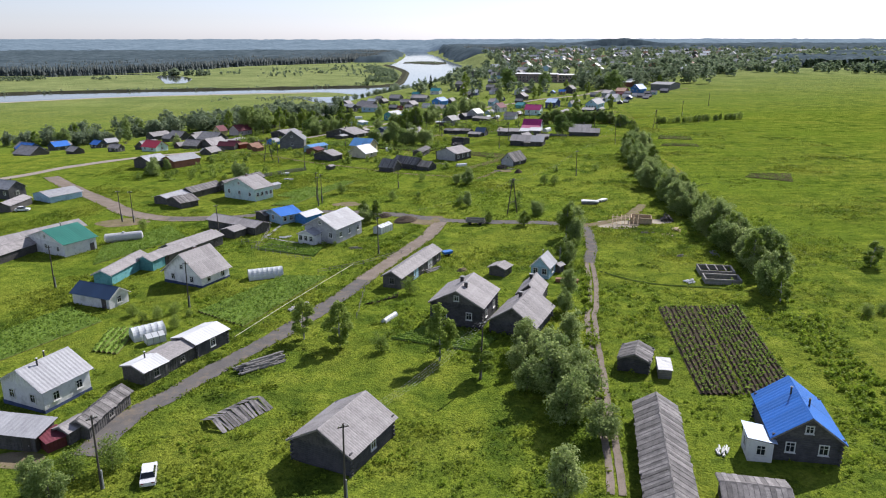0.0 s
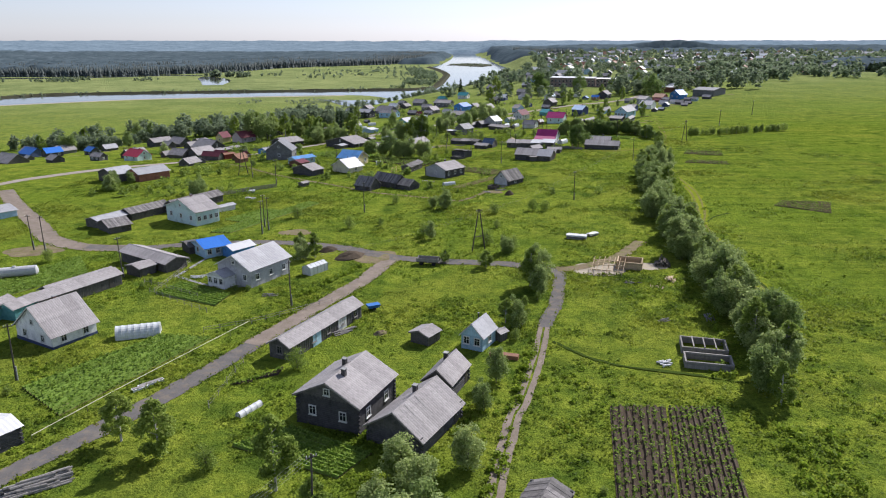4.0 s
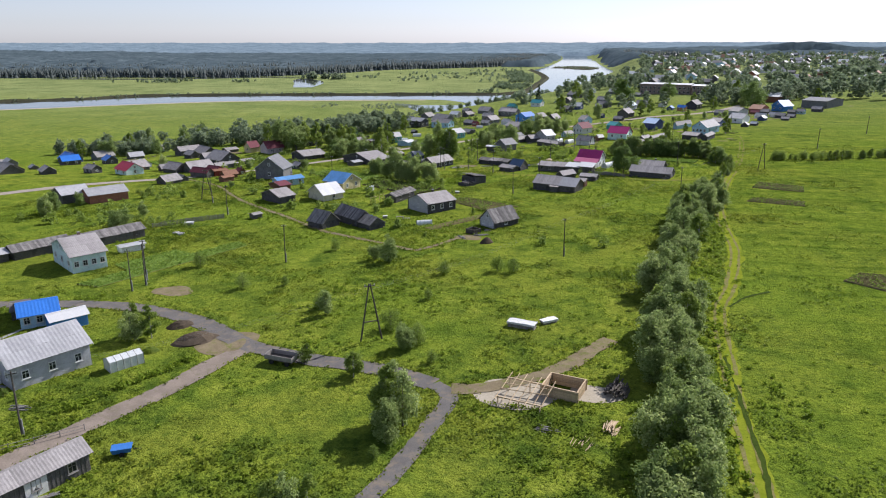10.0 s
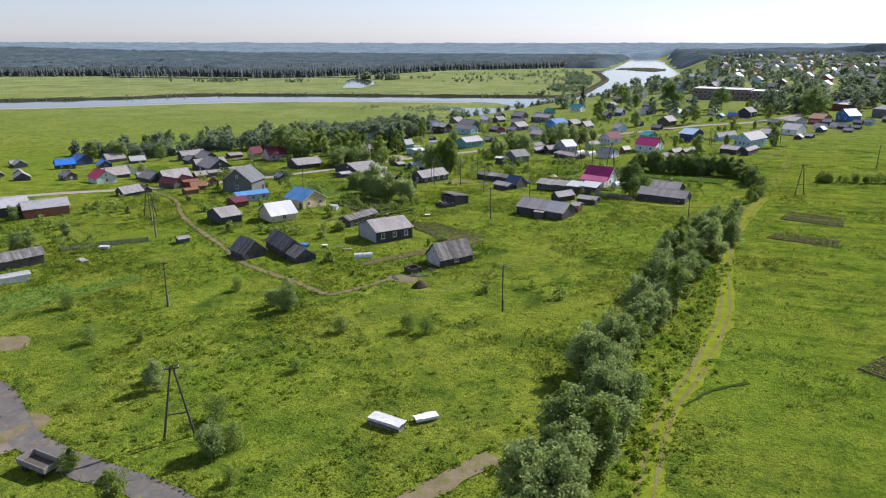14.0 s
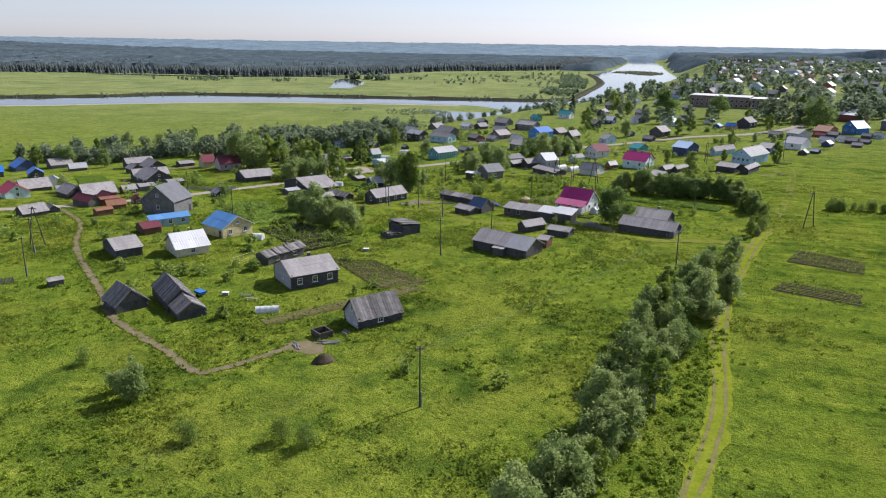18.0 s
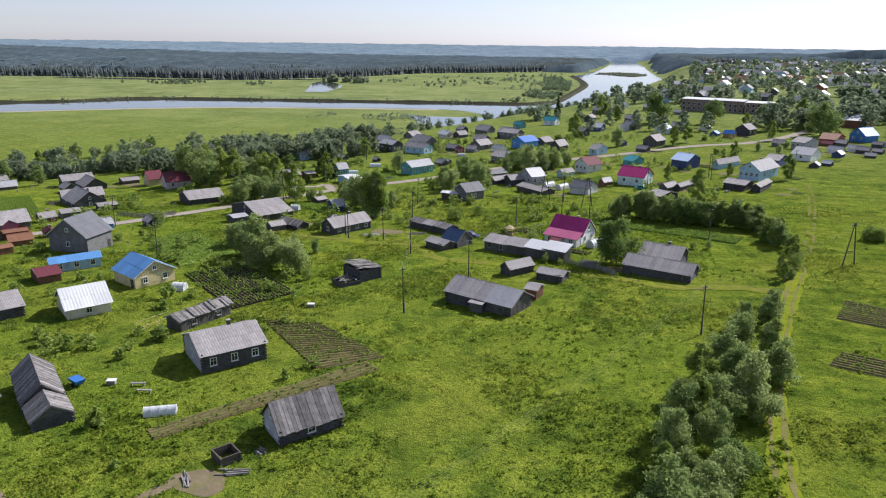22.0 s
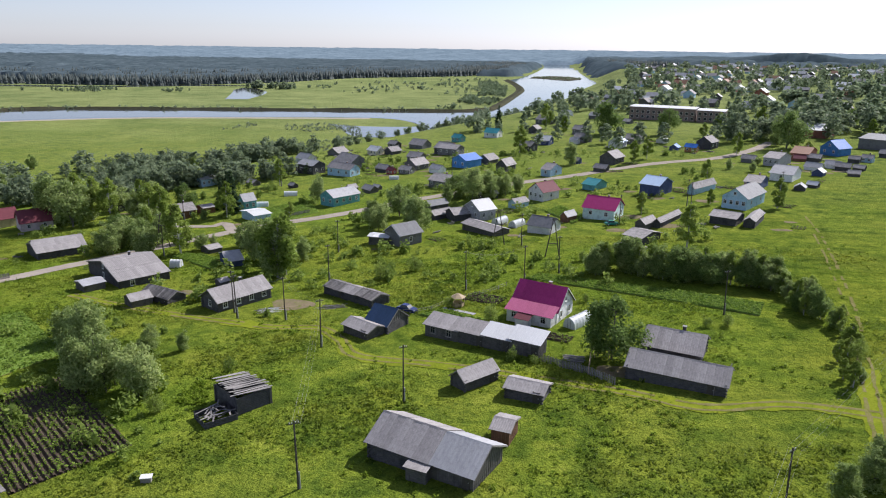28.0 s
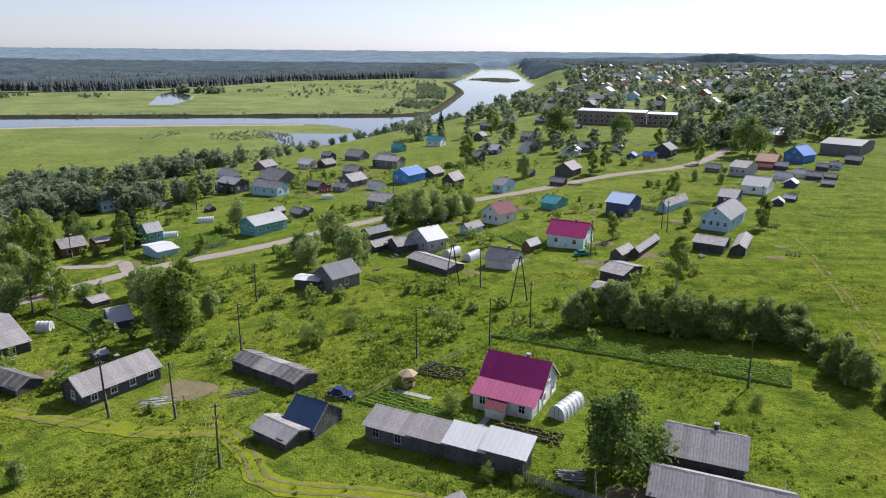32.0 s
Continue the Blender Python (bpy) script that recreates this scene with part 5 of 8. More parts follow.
def gas_pipe(name, _, pts):
    line = smooth_line(pts, 4.0)
    e = new("gas_pipe")
    c = line[0]
    e.location = (c.x, c.y, height(c.x, c.y))
    base = Vector(e.location)
    tagged(e, "thin pale gas pipe on short posts beside lane", "pipe")
    P = [Vector((p.x, p.y, height(p.x, p.y))) - base for p in line]
    part("pipe", Geo().tube([p + Vector((0, 0, 0.9)) for p in P], [0.05] * len(P), 6), "wall_cream", e)
    for p in P[::2]:
        part("post", Geo().tube([p + Vector((0, 0, -0.2)), p + Vector((0, 0, 0.9))], [0.04, 0.04], 5), "pole_wood", e)


def concrete_path(name, width, pts):
    g = Geo()
    strip(g, smooth_line(pts, 1.5), -width / 2, width / 2, 0.06, 0.1)
    tagged(new("garden_path", g.mesh("garden_path", "concrete")), "narrow pale concrete garden path", "path", kind="structure")

# ---- first stretch: houses along the lane
building("log_barn", -11.1, 74.5, 63, 9.2, 8.1, 2.9, 2.3, "darklog", "slate", win="s1", opt="near", note="in tall grass")
building("farmhouse", -54.3, 89.5, 66, 7.3, 8.1, 3.6, 2.2, "white", "metal", win="w2 s2", chim=2, opt="near plinth", note="blue plinth")
building("shed", -52.0, 77.6, -11, 8.3, 3.4, 2.2, 0.5, "plank", "metal", opt="near shed")
building("shed", -46.9, 76.4, 51, 2.2, 2.4, 1.5, 0.3, "maroon", "maroon", opt="near shed")
building("shed", -45.3, 78.5, 67, 3.4, 2.3, 1.9, 0.5, "plank", "slate", opt="near")
building("shed", -43.6, 82.4, 81, 8.9, 2.6, 2.0, 0.8, "plank", "plank", win="s1", opt="near")
building("storehouse", -42.7, 94.7, 61, 4.1, 4.6, 2.3, 0.6, "plank", "white", win="s1", chim=1, opt="near", note="beside the lane")
building("storehouse", -40.7, 99.4, 65, 6.2, 4.5, 2.2, 0.6, "plank", "slate", win="s1", opt="near")
building("storehouse", -37.8, 105.0, 61, 6.4, 5.0, 2.5, 0.7, "darklog", "white", win="s1", opt="near")
building("cottage", -64.0, 127.2, -23, 9.2, 4.6, 2.3, 1.5, "white", "dkblue", win="e1", opt="near")
building("shed", -67.2, 144.5, 81, 13.8, 4.0, 2.4, 0.9, "teal", "slate", opt="near")
building("shed", -62.5, 149.5, 73, 5.4, 4.0, 2.5, 0.9, "teal", "slate", opt="near")
building("shed", -58.0, 160.0, 65, 17.5, 4.5, 2.4, 0.9, "plank", "slate", opt="near")
building("house", -49.8, 140.1, 63, 7.8, 10.2, 2.6, 4.0, "white", "slate", win="w2 s2", chim=1, opt="near plinth", note="steep roof")
building("house", -90.5, 165.5, 59, 8.1, 14.3, 3.4, 2.4, "white", "green", win="w3", chim=1, opt="near")
building("long_barn", -100.5, 172.6, 59, 22.2, 6.0, 2.4, 1.2, "plank", "slate", opt="near")
building("long_barn", -99.4, 161.9, 73, 14.8, 5.0, 2.2, 1.1, "plank", "slate")
building("house", -141.2, 230.9, -23, 8.1, 6.0, 3.8, 2.0, "darklog", "metal", win="s2 e1", chim=1)
building("shed", -130.0, 213.7, 89, 11.3, 5.0, 2.2, 0.9, "plank", "slate")
building("shed", -123.1, 226.9, 57, 10.6, 9.9, 2.2, 1.1, "lblue", "metal")
building("house", -59.9, 222.4, 56, 7.3, 14.3, 4.2, 2.6, "mint", "slate", win="w3 s4", chim=1, opt="near")
building("shed", -77.4, 212.1, 49, 5.6, 7.8, 2.0, 1.3, "plank", "plank", opt="near", note="collapsing roof")
building("shed", -83.2, 218.7, 65, 8.9, 5.4, 2.2, 0.7, "plank", "metal")
building("long_shed", -76.9, 228.9, 63, 12.9, 5.0, 2.2, 1.2, "plank", "plank", opt="near")
building("long_shed", -66.9, 240.7, 63, 18.1, 5.0, 2.3, 1.3, "plank", "plank", opt="near")
building("shed", -55.4, 234.8, 57, 5.6, 2.9, 1.6, 0.3, "white", "metal")
building("house", -25.7, 171.8, 63, 11.3, 9.2, 4.0, 2.4, "palegrey", "metal", win="w3 s3", opt="near", note="glazed porch")
building("cottage", -42.3, 190.0, 45, 6.0, 8.1, 2.6, 1.2, "lblue", "blue", win="s3 w1", opt="near")
building("shed", -34.9, 188.4, 55, 5.8, 4.3, 2.2, 0.8, "blue", "white")
building("shed", -47.5, 191.5, 41, 2.9, 5.4, 2.0, 0.5, "plank", "plank")
building("shed", -52.1, 181.1, -31, 16.9, 5.2, 2.4, 0.9, "plank", "slate", win="s1", opt="near")
building("shed", -51.6, 174.3, 61, 4.0, 4.6, 2.0, 0.6, "plank", "slate", opt="near")
building("shed", -58.6, 162.5, 63, 13.8, 4.5, 2.3, 1.0, "plank", "slate", opt="near")
byre_fittings(building("long_byre", -4.8, 140.9, 67, 20.0, 4.0, 2.5, 1.1, "plank", "slate", win="s5 w1", opt="near", note="beside the lane"), 20.0, 4.0)
building("farmhouse", 5.0, 115.8, 70, 9.5, 8.9, 4.2, 2.3, "darklog", "slate", win="w2 s2", chim=2, opt="near", note="grey plank gable")
building("barn", 14.5, 111.5, 65, 10.0, 7.5, 2.4, 2.6, "darklog", "slate", chim=1, opt="near")
building("barn", 17.7, 122.8, 71, 6.4, 4.1, 2.6, 1.8, "darklog", "slate", chim=1, opt="near")
building("cottage", 22.0, 137.8, 65, 4.9, 3.7, 2.6, 1.9, "lblue", "metal", win="w2 s1", chim=1, opt="near")
building("shed", 13.3, 139.1, 59, 3.3, 3.5, 1.8, 0.6, "plank", "slate", opt="near")
building("shed", 25.5, 139.8, 49, 1.7, 1.5, 1.6, 0.3, "plank", "slate")
building("shed", 29.3, 94.8, 68, 4.7, 4.1, 2.1, 0.9, "darklog", "plank", opt="near")
building("long_barn", 25.1, 67.8, 78, 24.0, 4.9, 2.0, 1.5, "plank", "plank", opt="near", note="one bright sheet")
building("farmhouse", 42.6, 74.0, 78, 9.6, 7.0, 3.2, 2.6, "darklog", "blue", win="w2", chim=2, opt="near", note="plank gable")
building("porch", 36.9, 71.2, 78, 3.4, 2.6, 2.6, 0.4, "white", "lblue", win="w1 n1", opt="near shed", note="glazed front")
building("shed", 32.3, 61.5, -12, 6.0, 4.0, 2.2, 0.5, "plank", "plank", opt="near")
building("porch", -30.8, 166.3, 63, 3.0, 4.6, 2.6, 0.9, "white", "metal", win="w3 n1", opt="near", note="glazed front")
# ---- middle stretch
building("cabin", -17.3, 265.8, -27, 5.8, 5.6, 2.0, 2.4, "darklog", "plank", opt="near")
building("cabin", -10.5, 271.1, -37, 10.9, 5.0, 2.2, 2.2, "darklog", "plank", opt="near")
building("cabin", -3.5, 266.1, -35, 5.0, 4.8, 1.7, 1.6, "darklog", "plank", opt="near")
building("house", 7.3, 290.9, 51, 9.9, 9.9, 3.2, 1.9, "darklog", "slate", win="w1 s3", chim=1, opt="near pale", note="pale boarded end")
building("cabin", 30.3, 273.9, 51, 8.3, 5.6, 2.2, 2.7, "darklog", "plank", win="w2 s1", opt="near pale", note="pale boarded gable")
building("shed", -6.2, 303.2, 73, 10.9, 4.0, 2.2, 0.8, "plank", "plank", win="s2", opt="near ruin", note="decayed roof")
building("cottage", -31.1, 301.9, 55, 7.5, 8.9, 2.4, 2.6, "cream", "white", win="s1", chim=1, opt="near")
building("house", -32.6, 320.9, -23, 9.0, 8.9, 3.0, 2.6, "yellow", "skyblue", win="e2", opt="near")
building("shed", -55.1, 324.8, 53, 10.2, 5.0, 2.4, 0.8, "lblue", "skyblue", win="s3", opt="near")
building("barn", -45.2, 296.1, 59, 5.6, 9.9, 2.4, 1.6, "darklog", "slate", opt="near")
building("shed", -53.8, 315.3, 59, 4.4, 6.6, 2.0, 0.9, "brown", "maroon", opt="near")
building("house", -68.5, 341.1, 93, 9.0, 11.3, 4.6, 4.2, "greylog", "dkslate", win="w1", opt="near", note="boarded gable")
building("shed", -99.8, 340.9, -13, 8.3, 4.3, 2.2, 1.6, "plank", "maroon")
building("shed", -94.6, 345.0, 55, 5.4, 4.0, 2.4, 0.4, "red", "brown")
building("shed", -82.8, 329.9, 65, 4.7, 3.0, 1.8, 0.5, "brown", "brown")
building("shed", -40.8, 271.9, 57, 2.7, 2.5, 1.4, 0.3, "plank", "slate")
building("barn", -104.7, 289.3, 54, 12.1, 9.0, 3.0, 1.6, "brick", "metal")
building("barn", -115.8, 287.0, 58, 8.6, 10.0, 3.2, 1.8, "plank", "metal")
building("barn", 39.7, 327.9, -19, 8.4, 7.8, 2.6, 2.0, "darklog", "slate", opt="near", note="on sagging walls")
building("barn", 46.6, 325.5, -19, 6.2, 7.6, 2.35, 1.95, "plank", "metal", opt="near", note="half collapsed end")
building("outbuilding", 41.7, 323.0, -13, 2.6, 3.0, 1.9, 0.3, "plank", "slate", opt="near shed")
building("barn_annex", 50.4, 333.8, -11, 2.4, 4.0, 2.2, 0.6, "brown", "slate", opt="near")
ruin(11.8, 336.7, 57)
# ---- last stretch: the village
building("house", -12.0, 380.5, 61, 12.5, 6.0, 2.6, 1.9, "darklog", "slate", win="w1 s4", chim=1, opt="near")
building("shed", 8.2, 389.4, -29, 5.8, 4.5, 1.8, 0.8, "darklog", "plank", opt="near")
building("shed", 12.5, 386.6, -27, 4.1, 4.5, 1.9, 0.8, "darklog", "slate", opt="near")
building("shed", 16.7, 384.0, -31, 5.0, 4.5, 1.9, 0.8, "darklog", "plank", opt="near")
building("garage", 23.7, 370.7, -21, 5.0, 6.2, 2.0, 2.2, "darklog", "dkblue", opt="near")
building("shed", 20.5, 366.7, -29, 6.2, 4.3, 1.7, 0.8, "plank", "slate", opt="near")
building("storehouse", 35.6, 367.8, -19, 6.6, 3.4, 2.3, 1.0, "plank", "slate", win="s2", opt="near shed")
building("storehouse", 41.2, 365.9, -19, 5.1, 3.4, 2.3, 1.0, "plank", "slate", opt="near shed", note="pale patched roof")
building("storehouse", 46.0, 364.2, -19, 5.1, 3.4, 2.4, 1.0, "plank", "white", opt="near shed")
building("storehouse", 50.9, 362.5, -19, 5.3, 3.4, 2.7, 1.0, "plank", "white", opt="near shed")
building("house", 52.0, 382.0, -20, 9.2, 7.8, 3.0, 3.4, "white", "magenta", win="s3 e2", chim=1, opt="near", note="tall gable")
building("porch", 50.2, 377.1, -20, 9.0, 2.6, 2.4, 1.0, "white", "pink", win="s3", opt="near shed", note="along the house front")
building("porch", 48.9, 375.1, -20, 2.6, 1.6, 1.7, 0.5, "white", "maroon", opt="near shed", note="over the front door")
building("house", 75.0, 365.4, -16, 8.9, 7.5, 2.6, 1.9, "darklog", "slate", chim=1, opt="near")
building("long_barn", 74.5, 355.7, -16, 14.3, 6.0, 2.2, 1.6, "darklog", "slate", opt="near")
building("shed", 43.9, 349.3, 51, 6.4, 3.1, 1.9, 1.2, "darklog", "slate", opt="near")
building("shed", 52.3, 346.5, -13, 5.4, 4.1, 1.7, 0.7, "darklog", "slate", opt="near")
building("house", -49.3, 396.9, 55, 11.3, 20.7, 2.7, 2.4, "darklog", "slate", win="s2 w1", chim=1, opt="near", note="pale roof strip")
building("shed", -51.0, 385.4, 59, 4.6, 4.9, 1.8, 0.5, "plank", "metal", opt="near")
building("shed", -28.8, 379.8, -19, 8.1, 4.4, 1.7, 1.1, "darklog", "plank", opt="near")
building("shed", -32.2, 376.0, 55, 4.3, 4.0, 1.8, 0.9, "plank", "slate")
building("shed", -29.9, 411.9, 41, 4.0, 8.6, 2.0, 1.4, "dkblue", "metal", opt="near")
building("shed", -42.2, 423.7, 59, 3.8, 4.6, 1.4, 0.7, "plank", "slate")
building("hut", -21.8, 392.3, 59, 2.2, 2.4, 1.3, 0.5, "plank", "slate")
building("barn", -87.0, 418.0, 53, 12.1, 12.1, 2.6, 1.6, "darklog", "slate", opt="near")
building("house", -137.2, 454.1, 59, 5.8, 6.6, 3.4, 2.8, "yellow", "maroon", win="w1")
building("house", -123.6, 451.6, 49, 9.6, 10.6, 3.2, 3.2, "pink", "maroon", win="s2")
building("house", -175.3, 450.6, 57, 12.5, 8.0, 3.0, 2.0, "darklog", "slate", chim=1)
building("house", -134.6, 410.9, 53, 13.8, 8.0, 2.8, 2.2, "darklog", "slate", win="s3", chim=1)
building("barn", -88.1, 419.7, 49, 12.1, 12.1, 2.6, 1.8, "darklog", "slate", opt="near")
building("shed", -152.7, 457.4, 57, 6.8, 6.8, 1.8, 0.8, "plank", "slate")
building("shed", -109.0, 378.7, 55, 5.2, 6.4, 2.2, 0.5, "greylog", "slate")
building("shed", -109.9, 395.9, 55, 5.6, 5.8, 2.0, 0.5, "plank", "slate")
building("hut", -83.3, 365.2, 53, 3.7, 6.6, 2.0, 1.2, "blue", "metal", win="w1")
building("house", -29.1, 492.6, 59, 12.1, 7.5, 3.6, 2.0, "teal", "metal", win="w2 s4", chim=1, opt="near")
building("porch", -49.8, 466.7, 53, 5.8, 9.6, 2.4, 0.7, "lblue", "white", opt="near")
building("house", -60.7, 482.0, 55, 4.9, 4.7, 3.6, 2.2, "teal", "metal", win="s2")
building("house", -78.2, 468.3, 51, 6.6, 7.5, 3.2, 1.8, "brown", "slate", win="s2", chim=1)
building("shed", -73.9, 476.3, 53, 4.4, 5.6, 2.4, 0.6, "brown", "slate")
building("house", -104.6, 529.6, 59, 7.3, 7.1, 3.6, 1.6, "lblue", "metal", win="w1 s3", chim=1)
building("house", -67.6, 561.0, -28, 10.6, 7.3, 4.4, 1.8, "darklog", "metal", win="s3 e2", chim=1)
building("house", -49.4, 554.2, -24, 13.8, 6.6, 3.6, 2.0, "lblue", "slate", win="s3 e2", chim=1)
building("house", 9.5, 436.8, 52, 7.5, 7.0, 3.6, 2.2, "greylog", "dkslate", win="s1", opt="near")
building("porch", 3.2, 435.8, -7, 5.6, 4.0, 2.4, 0.4, "plank", "white", opt="near", note="open")
building("house", 26.2, 469.0, 45, 6.2, 8.1, 3.8, 2.4, "palegrey", "white", win="w2 s2", chim=1, opt="near")
building("barn", 19.7, 468.1, 37, 6.4, 6.2, 2.4, 1.4, "darklog", "slate", opt="near")
building("shed", 30.6, 451.3, -39, 13.8, 6.0, 1.8, 0.8, "plank", "slate", opt="near")
building("shed", 8.7, 483.0, 51, 7.5, 4.3, 2.0, 1.3, "darklog", "dkslate")
building("shed", 13.2, 469.3, 53, 7.5, 3.7, 1.8, 1.2, "darklog", "slate")
building("house", 44.3, 500.0, 51, 8.3, 6.8, 3.6, 2.6, "white", "maroon", win="w3 s1", chim=1, opt="near")
building("house", 64.5, 471.9, -20, 9.9, 9.2, 3.6, 2.8, "mint", "magenta", win="s2 e2", chim=1, opt="near")
building("shed", 36.7, 486.5, 55, 6.2, 3.7, 2.0, 1.2, "lblue", "slate", opt="near")
building("shed", 23.4, 501.8, 33, 7.1, 5.0, 2.0, 1.0, "darklog", "slate")
building("house", 47.6, 452.4, -22, 7.1, 7.1, 2.4, 2.0, "white", "dkslate", chim=1, opt="near")
building("hut", 54.1, 465.9, 55, 4.7, 2.6, 2.0, 1.2, "brown", "metal")
building("house", 3.5, 575.4, 59, 10.9, 8.6, 3.8, 2.2, "blue", "blue", win="w2", chim=1)
building("house", -12.0, 616.6, -23, 11.3, 7.8, 3.6, 1.8, "greylog", "slate", win="s3 e2", chim=1)
building("house", 2.8, 525.2, -23, 8.1, 8.9, 3.0, 2.0, "greylog", "slate", win="s3", chim=1)
building("house", 23.3, 563.4, 67, 8.3, 5.2, 3.0, 2.4, "darklog", "slate")
building("cottage", 44.1, 549.8, -31, 4.7, 8.6, 3.0, 2.0, "lblue", "slate", win="e1 s1", chim=1)
building("house", 83.2, 509.8, -30, 7.1, 10.6, 4.0, 2.2, "dkblue", "lblue", chim=1, opt="near")
building("garage", 61.9, 519.2, -32, 5.2, 8.3, 2.2, 1.6, "teal", "teal")
building("house", 109.6, 493.9, 60, 16.9, 7.8, 4.0, 2.8, "lblue", "dkslate", win="w4 s2", chim=1, opt="near", note="carved gable")
building("barn", 100.1, 467.3, -26, 7.3, 8.3, 2.4, 1.0, "darklog", "slate", opt="near")
building("shed", 107.6, 467.3, 68, 13.8, 3.0, 2.2, 0.9, "darklog", "slate", opt="near")
building("shed", 99.5, 515.1, 55, 15.8, 2.5, 2.4, 1.6, "lblue", "slate")
building("shed", 76.4, 457.8, 59, 6.8, 3.1, 2.0, 1.2, "plank", "slate", opt="near")
building("shed", 83.0, 464.4, 63, 15.8, 2.1, 1.8, 0.9, "darklog", "slate", opt="near")
building("shed", 74.4, 442.1, -36, 5.4, 9.2, 2.2, 1.0, "darklog", "slate", opt="near")
building("shed", 70.7, 430.6, -24, 6.4, 4.6, 1.5, 0.5, "plank", "slate", opt="near")
building("house", 140.2, 583.9, -35, 6.4, 13.8, 3.6, 1.8, "palegrey", "slate", win="s3", chim=1)
building("house", 134.7, 546.0, -29, 8.1, 12.1, 3.0, 2.4, "white", "metal", win="s1", chim=1)
building("house", 120.0, 526.2, -25, 5.4, 12.5, 3.0, 1.6, "dkblue", "slate", win="s1", chim=1)
building("house", 156.2, 604.2, -27, 7.5, 16.4, 3.2, 2.2, "brick", "brown", win="s2", chim=1)
building("house", 173.6, 617.8, 41, 10.0, 9.0, 3.8, 3.4, "blue", "blue", win="w2", chim=1)
building("workshop", 206.9, 649.8, -35, 16.9, 30.0, 5.0, 1.4, "greylog", "dkslate")
building("hall", 186.8, 693.1, -31, 12.5, 20.0, 4.5, 2.8, "brick", "white")
building("school", 109.5, 784.0, -16, 45, 14, 8.8, 0.6, "schoolbrick", "white", win="s12", opt="big shed", note="two storeys")
building("school", 140.5, 772.0, -16, 18, 12, 7.8, 0.5, "schoolbrick", "white", win="s5", opt="big shed", note="two storeys")
# small houses farther in the village
building("cottage", -50.2, 643.4, -35, 6.1, 4.9, 2.9, 1.6, "darklog", "slate", win="s2 e1", chim=1)
building("cottage", -53.7, 618.5, -30, 5.3, 4.2, 2.5, 1.4, "cream", "white", win="s2 e1", chim=1)
building("shed", -32.7, 562.1, -27, 6.3, 5.0, 1.8, 1.7, "darklog", "slate", win="")
building("cottage", -27.3, 555.5, -27, 3.6, 2.9, 2.0, 1.0, "red", "maroon", win="s2 e1", chim=1)
building("cottage", -20.7, 557.1, -20, 5.4, 4.3, 2.0, 1.4, "greylog", "slate", win="s2 e1", chim=1)
building("cottage", -24.6, 591.7, -20, 7.3, 5.8, 3.0, 1.9, "greylog", "slate", win="s2 e1", chim=1)
building("shed", -35.3, 644.5, -27, 9.9, 7.9, 2.4, 2.6, "greylog", "slate", win="")
building("cottage", -17.9, 670.3, -35, 6.5, 5.2, 2.8, 1.7, "teal", "teal", win="s2 e1", chim=1)
building("cottage", 0.4, 689.7, -20, 8.8, 7.1, 3.3, 2.3, "white", "teal", win="s2 e1", chim=1)
building("house", 27.9, 624.9, -35, 7.0, 5.6, 3.3, 1.8, "darklog", "slate", win="s2 e1", chim=1)
building("cottage", 34.2, 650.5, -20, 8.4, 6.7, 2.9, 2.2, "dkblue", "white", win="s2 e1", chim=1)
building("house", 24.5, 709.7, 70, 7.0, 5.6, 3.0, 1.9, "darklog", "slate", win="s2 e1", chim=1)
building("cottage", 27.6, 764.0, -35, 10.9, 8.7, 3.4, 2.9, "greylog", "slate", win="s2 e1", chim=1)
building("shed", 53.4, 580.0, -30, 4.2, 3.3, 1.9, 1.1, "dkblue", "slate", win="")
building("house", 69.5, 580.3, 63, 9.4, 7.5, 3.3, 2.5, "plank", "slate", win="s2 e1", chim=1)
building("shed", 64.7, 558.0, -27, 5.2, 4.2, 1.7, 1.4, "plank", "slate", win="")
building("cottage", 73.6, 634.4, 70, 8.8, 7.1, 3.3, 2.3, "white", "lblue", win="s2 e1", chim=1)
building("cottage", 55.1, 658.6, -30, 8.1, 6.4, 2.7, 2.1, "greylog", "slate", win="s2 e1", chim=1)
building("shed", 51.0, 651.1, -20, 4.7, 3.7, 2.3, 1.2, "white", "metal", win="")
building("cottage", 53.3, 696.9, -30, 7.8, 6.2, 3.3, 2.1, "greylog", "slate", win="s2 e1", chim=1)
building("cottage", 82.8, 648.3, -20, 8.2, 6.6, 2.9, 2.2, "greylog", "slate", win="s2 e1", chim=1)
building("house", 108.6, 618.4, -27, 5.4, 4.3, 2.6, 1.4, "orange", "blue", win="s2 e1", chim=1)
building("shed", 101.4, 625.2, 70, 5.1, 4.1, 1.6, 1.3, "dkblue", "blue", win="")
building("house", 118.0, 633.1, 60, 9.5, 7.6, 3.8, 2.5, "darklog", "slate", win="s2 e1", chim=1)
building("shed", 97.7, 652.2, 55, 5.5, 4.4, 1.7, 1.5, "white", "metal", win="")
building("shed", 145.5, 708.1, -35, 7.8, 6.2, 1.6, 2.1, "white", "white", win="")
building("shed", 129.5, 588.2, -30, 5.6, 4.5, 1.9, 1.5, "greylog", "slate", win="")
building("shed", 160.6, 576.2, -30, 5.4, 4.3, 1.8, 1.4, "white", "metal", win="")
building("shed", 151.6, 570.7, -35, 6.0, 4.8, 1.5, 1.6, "white", "metal", win="")
building("shed", 149.7, 556.5, 60, 5.0, 4.0, 1.7, 1.3, "dkblue", "white", win="")
building("shed", 134.5, 523.8, 70, 4.5, 3.6, 1.3, 1.2, "darklog", "metal", win="")
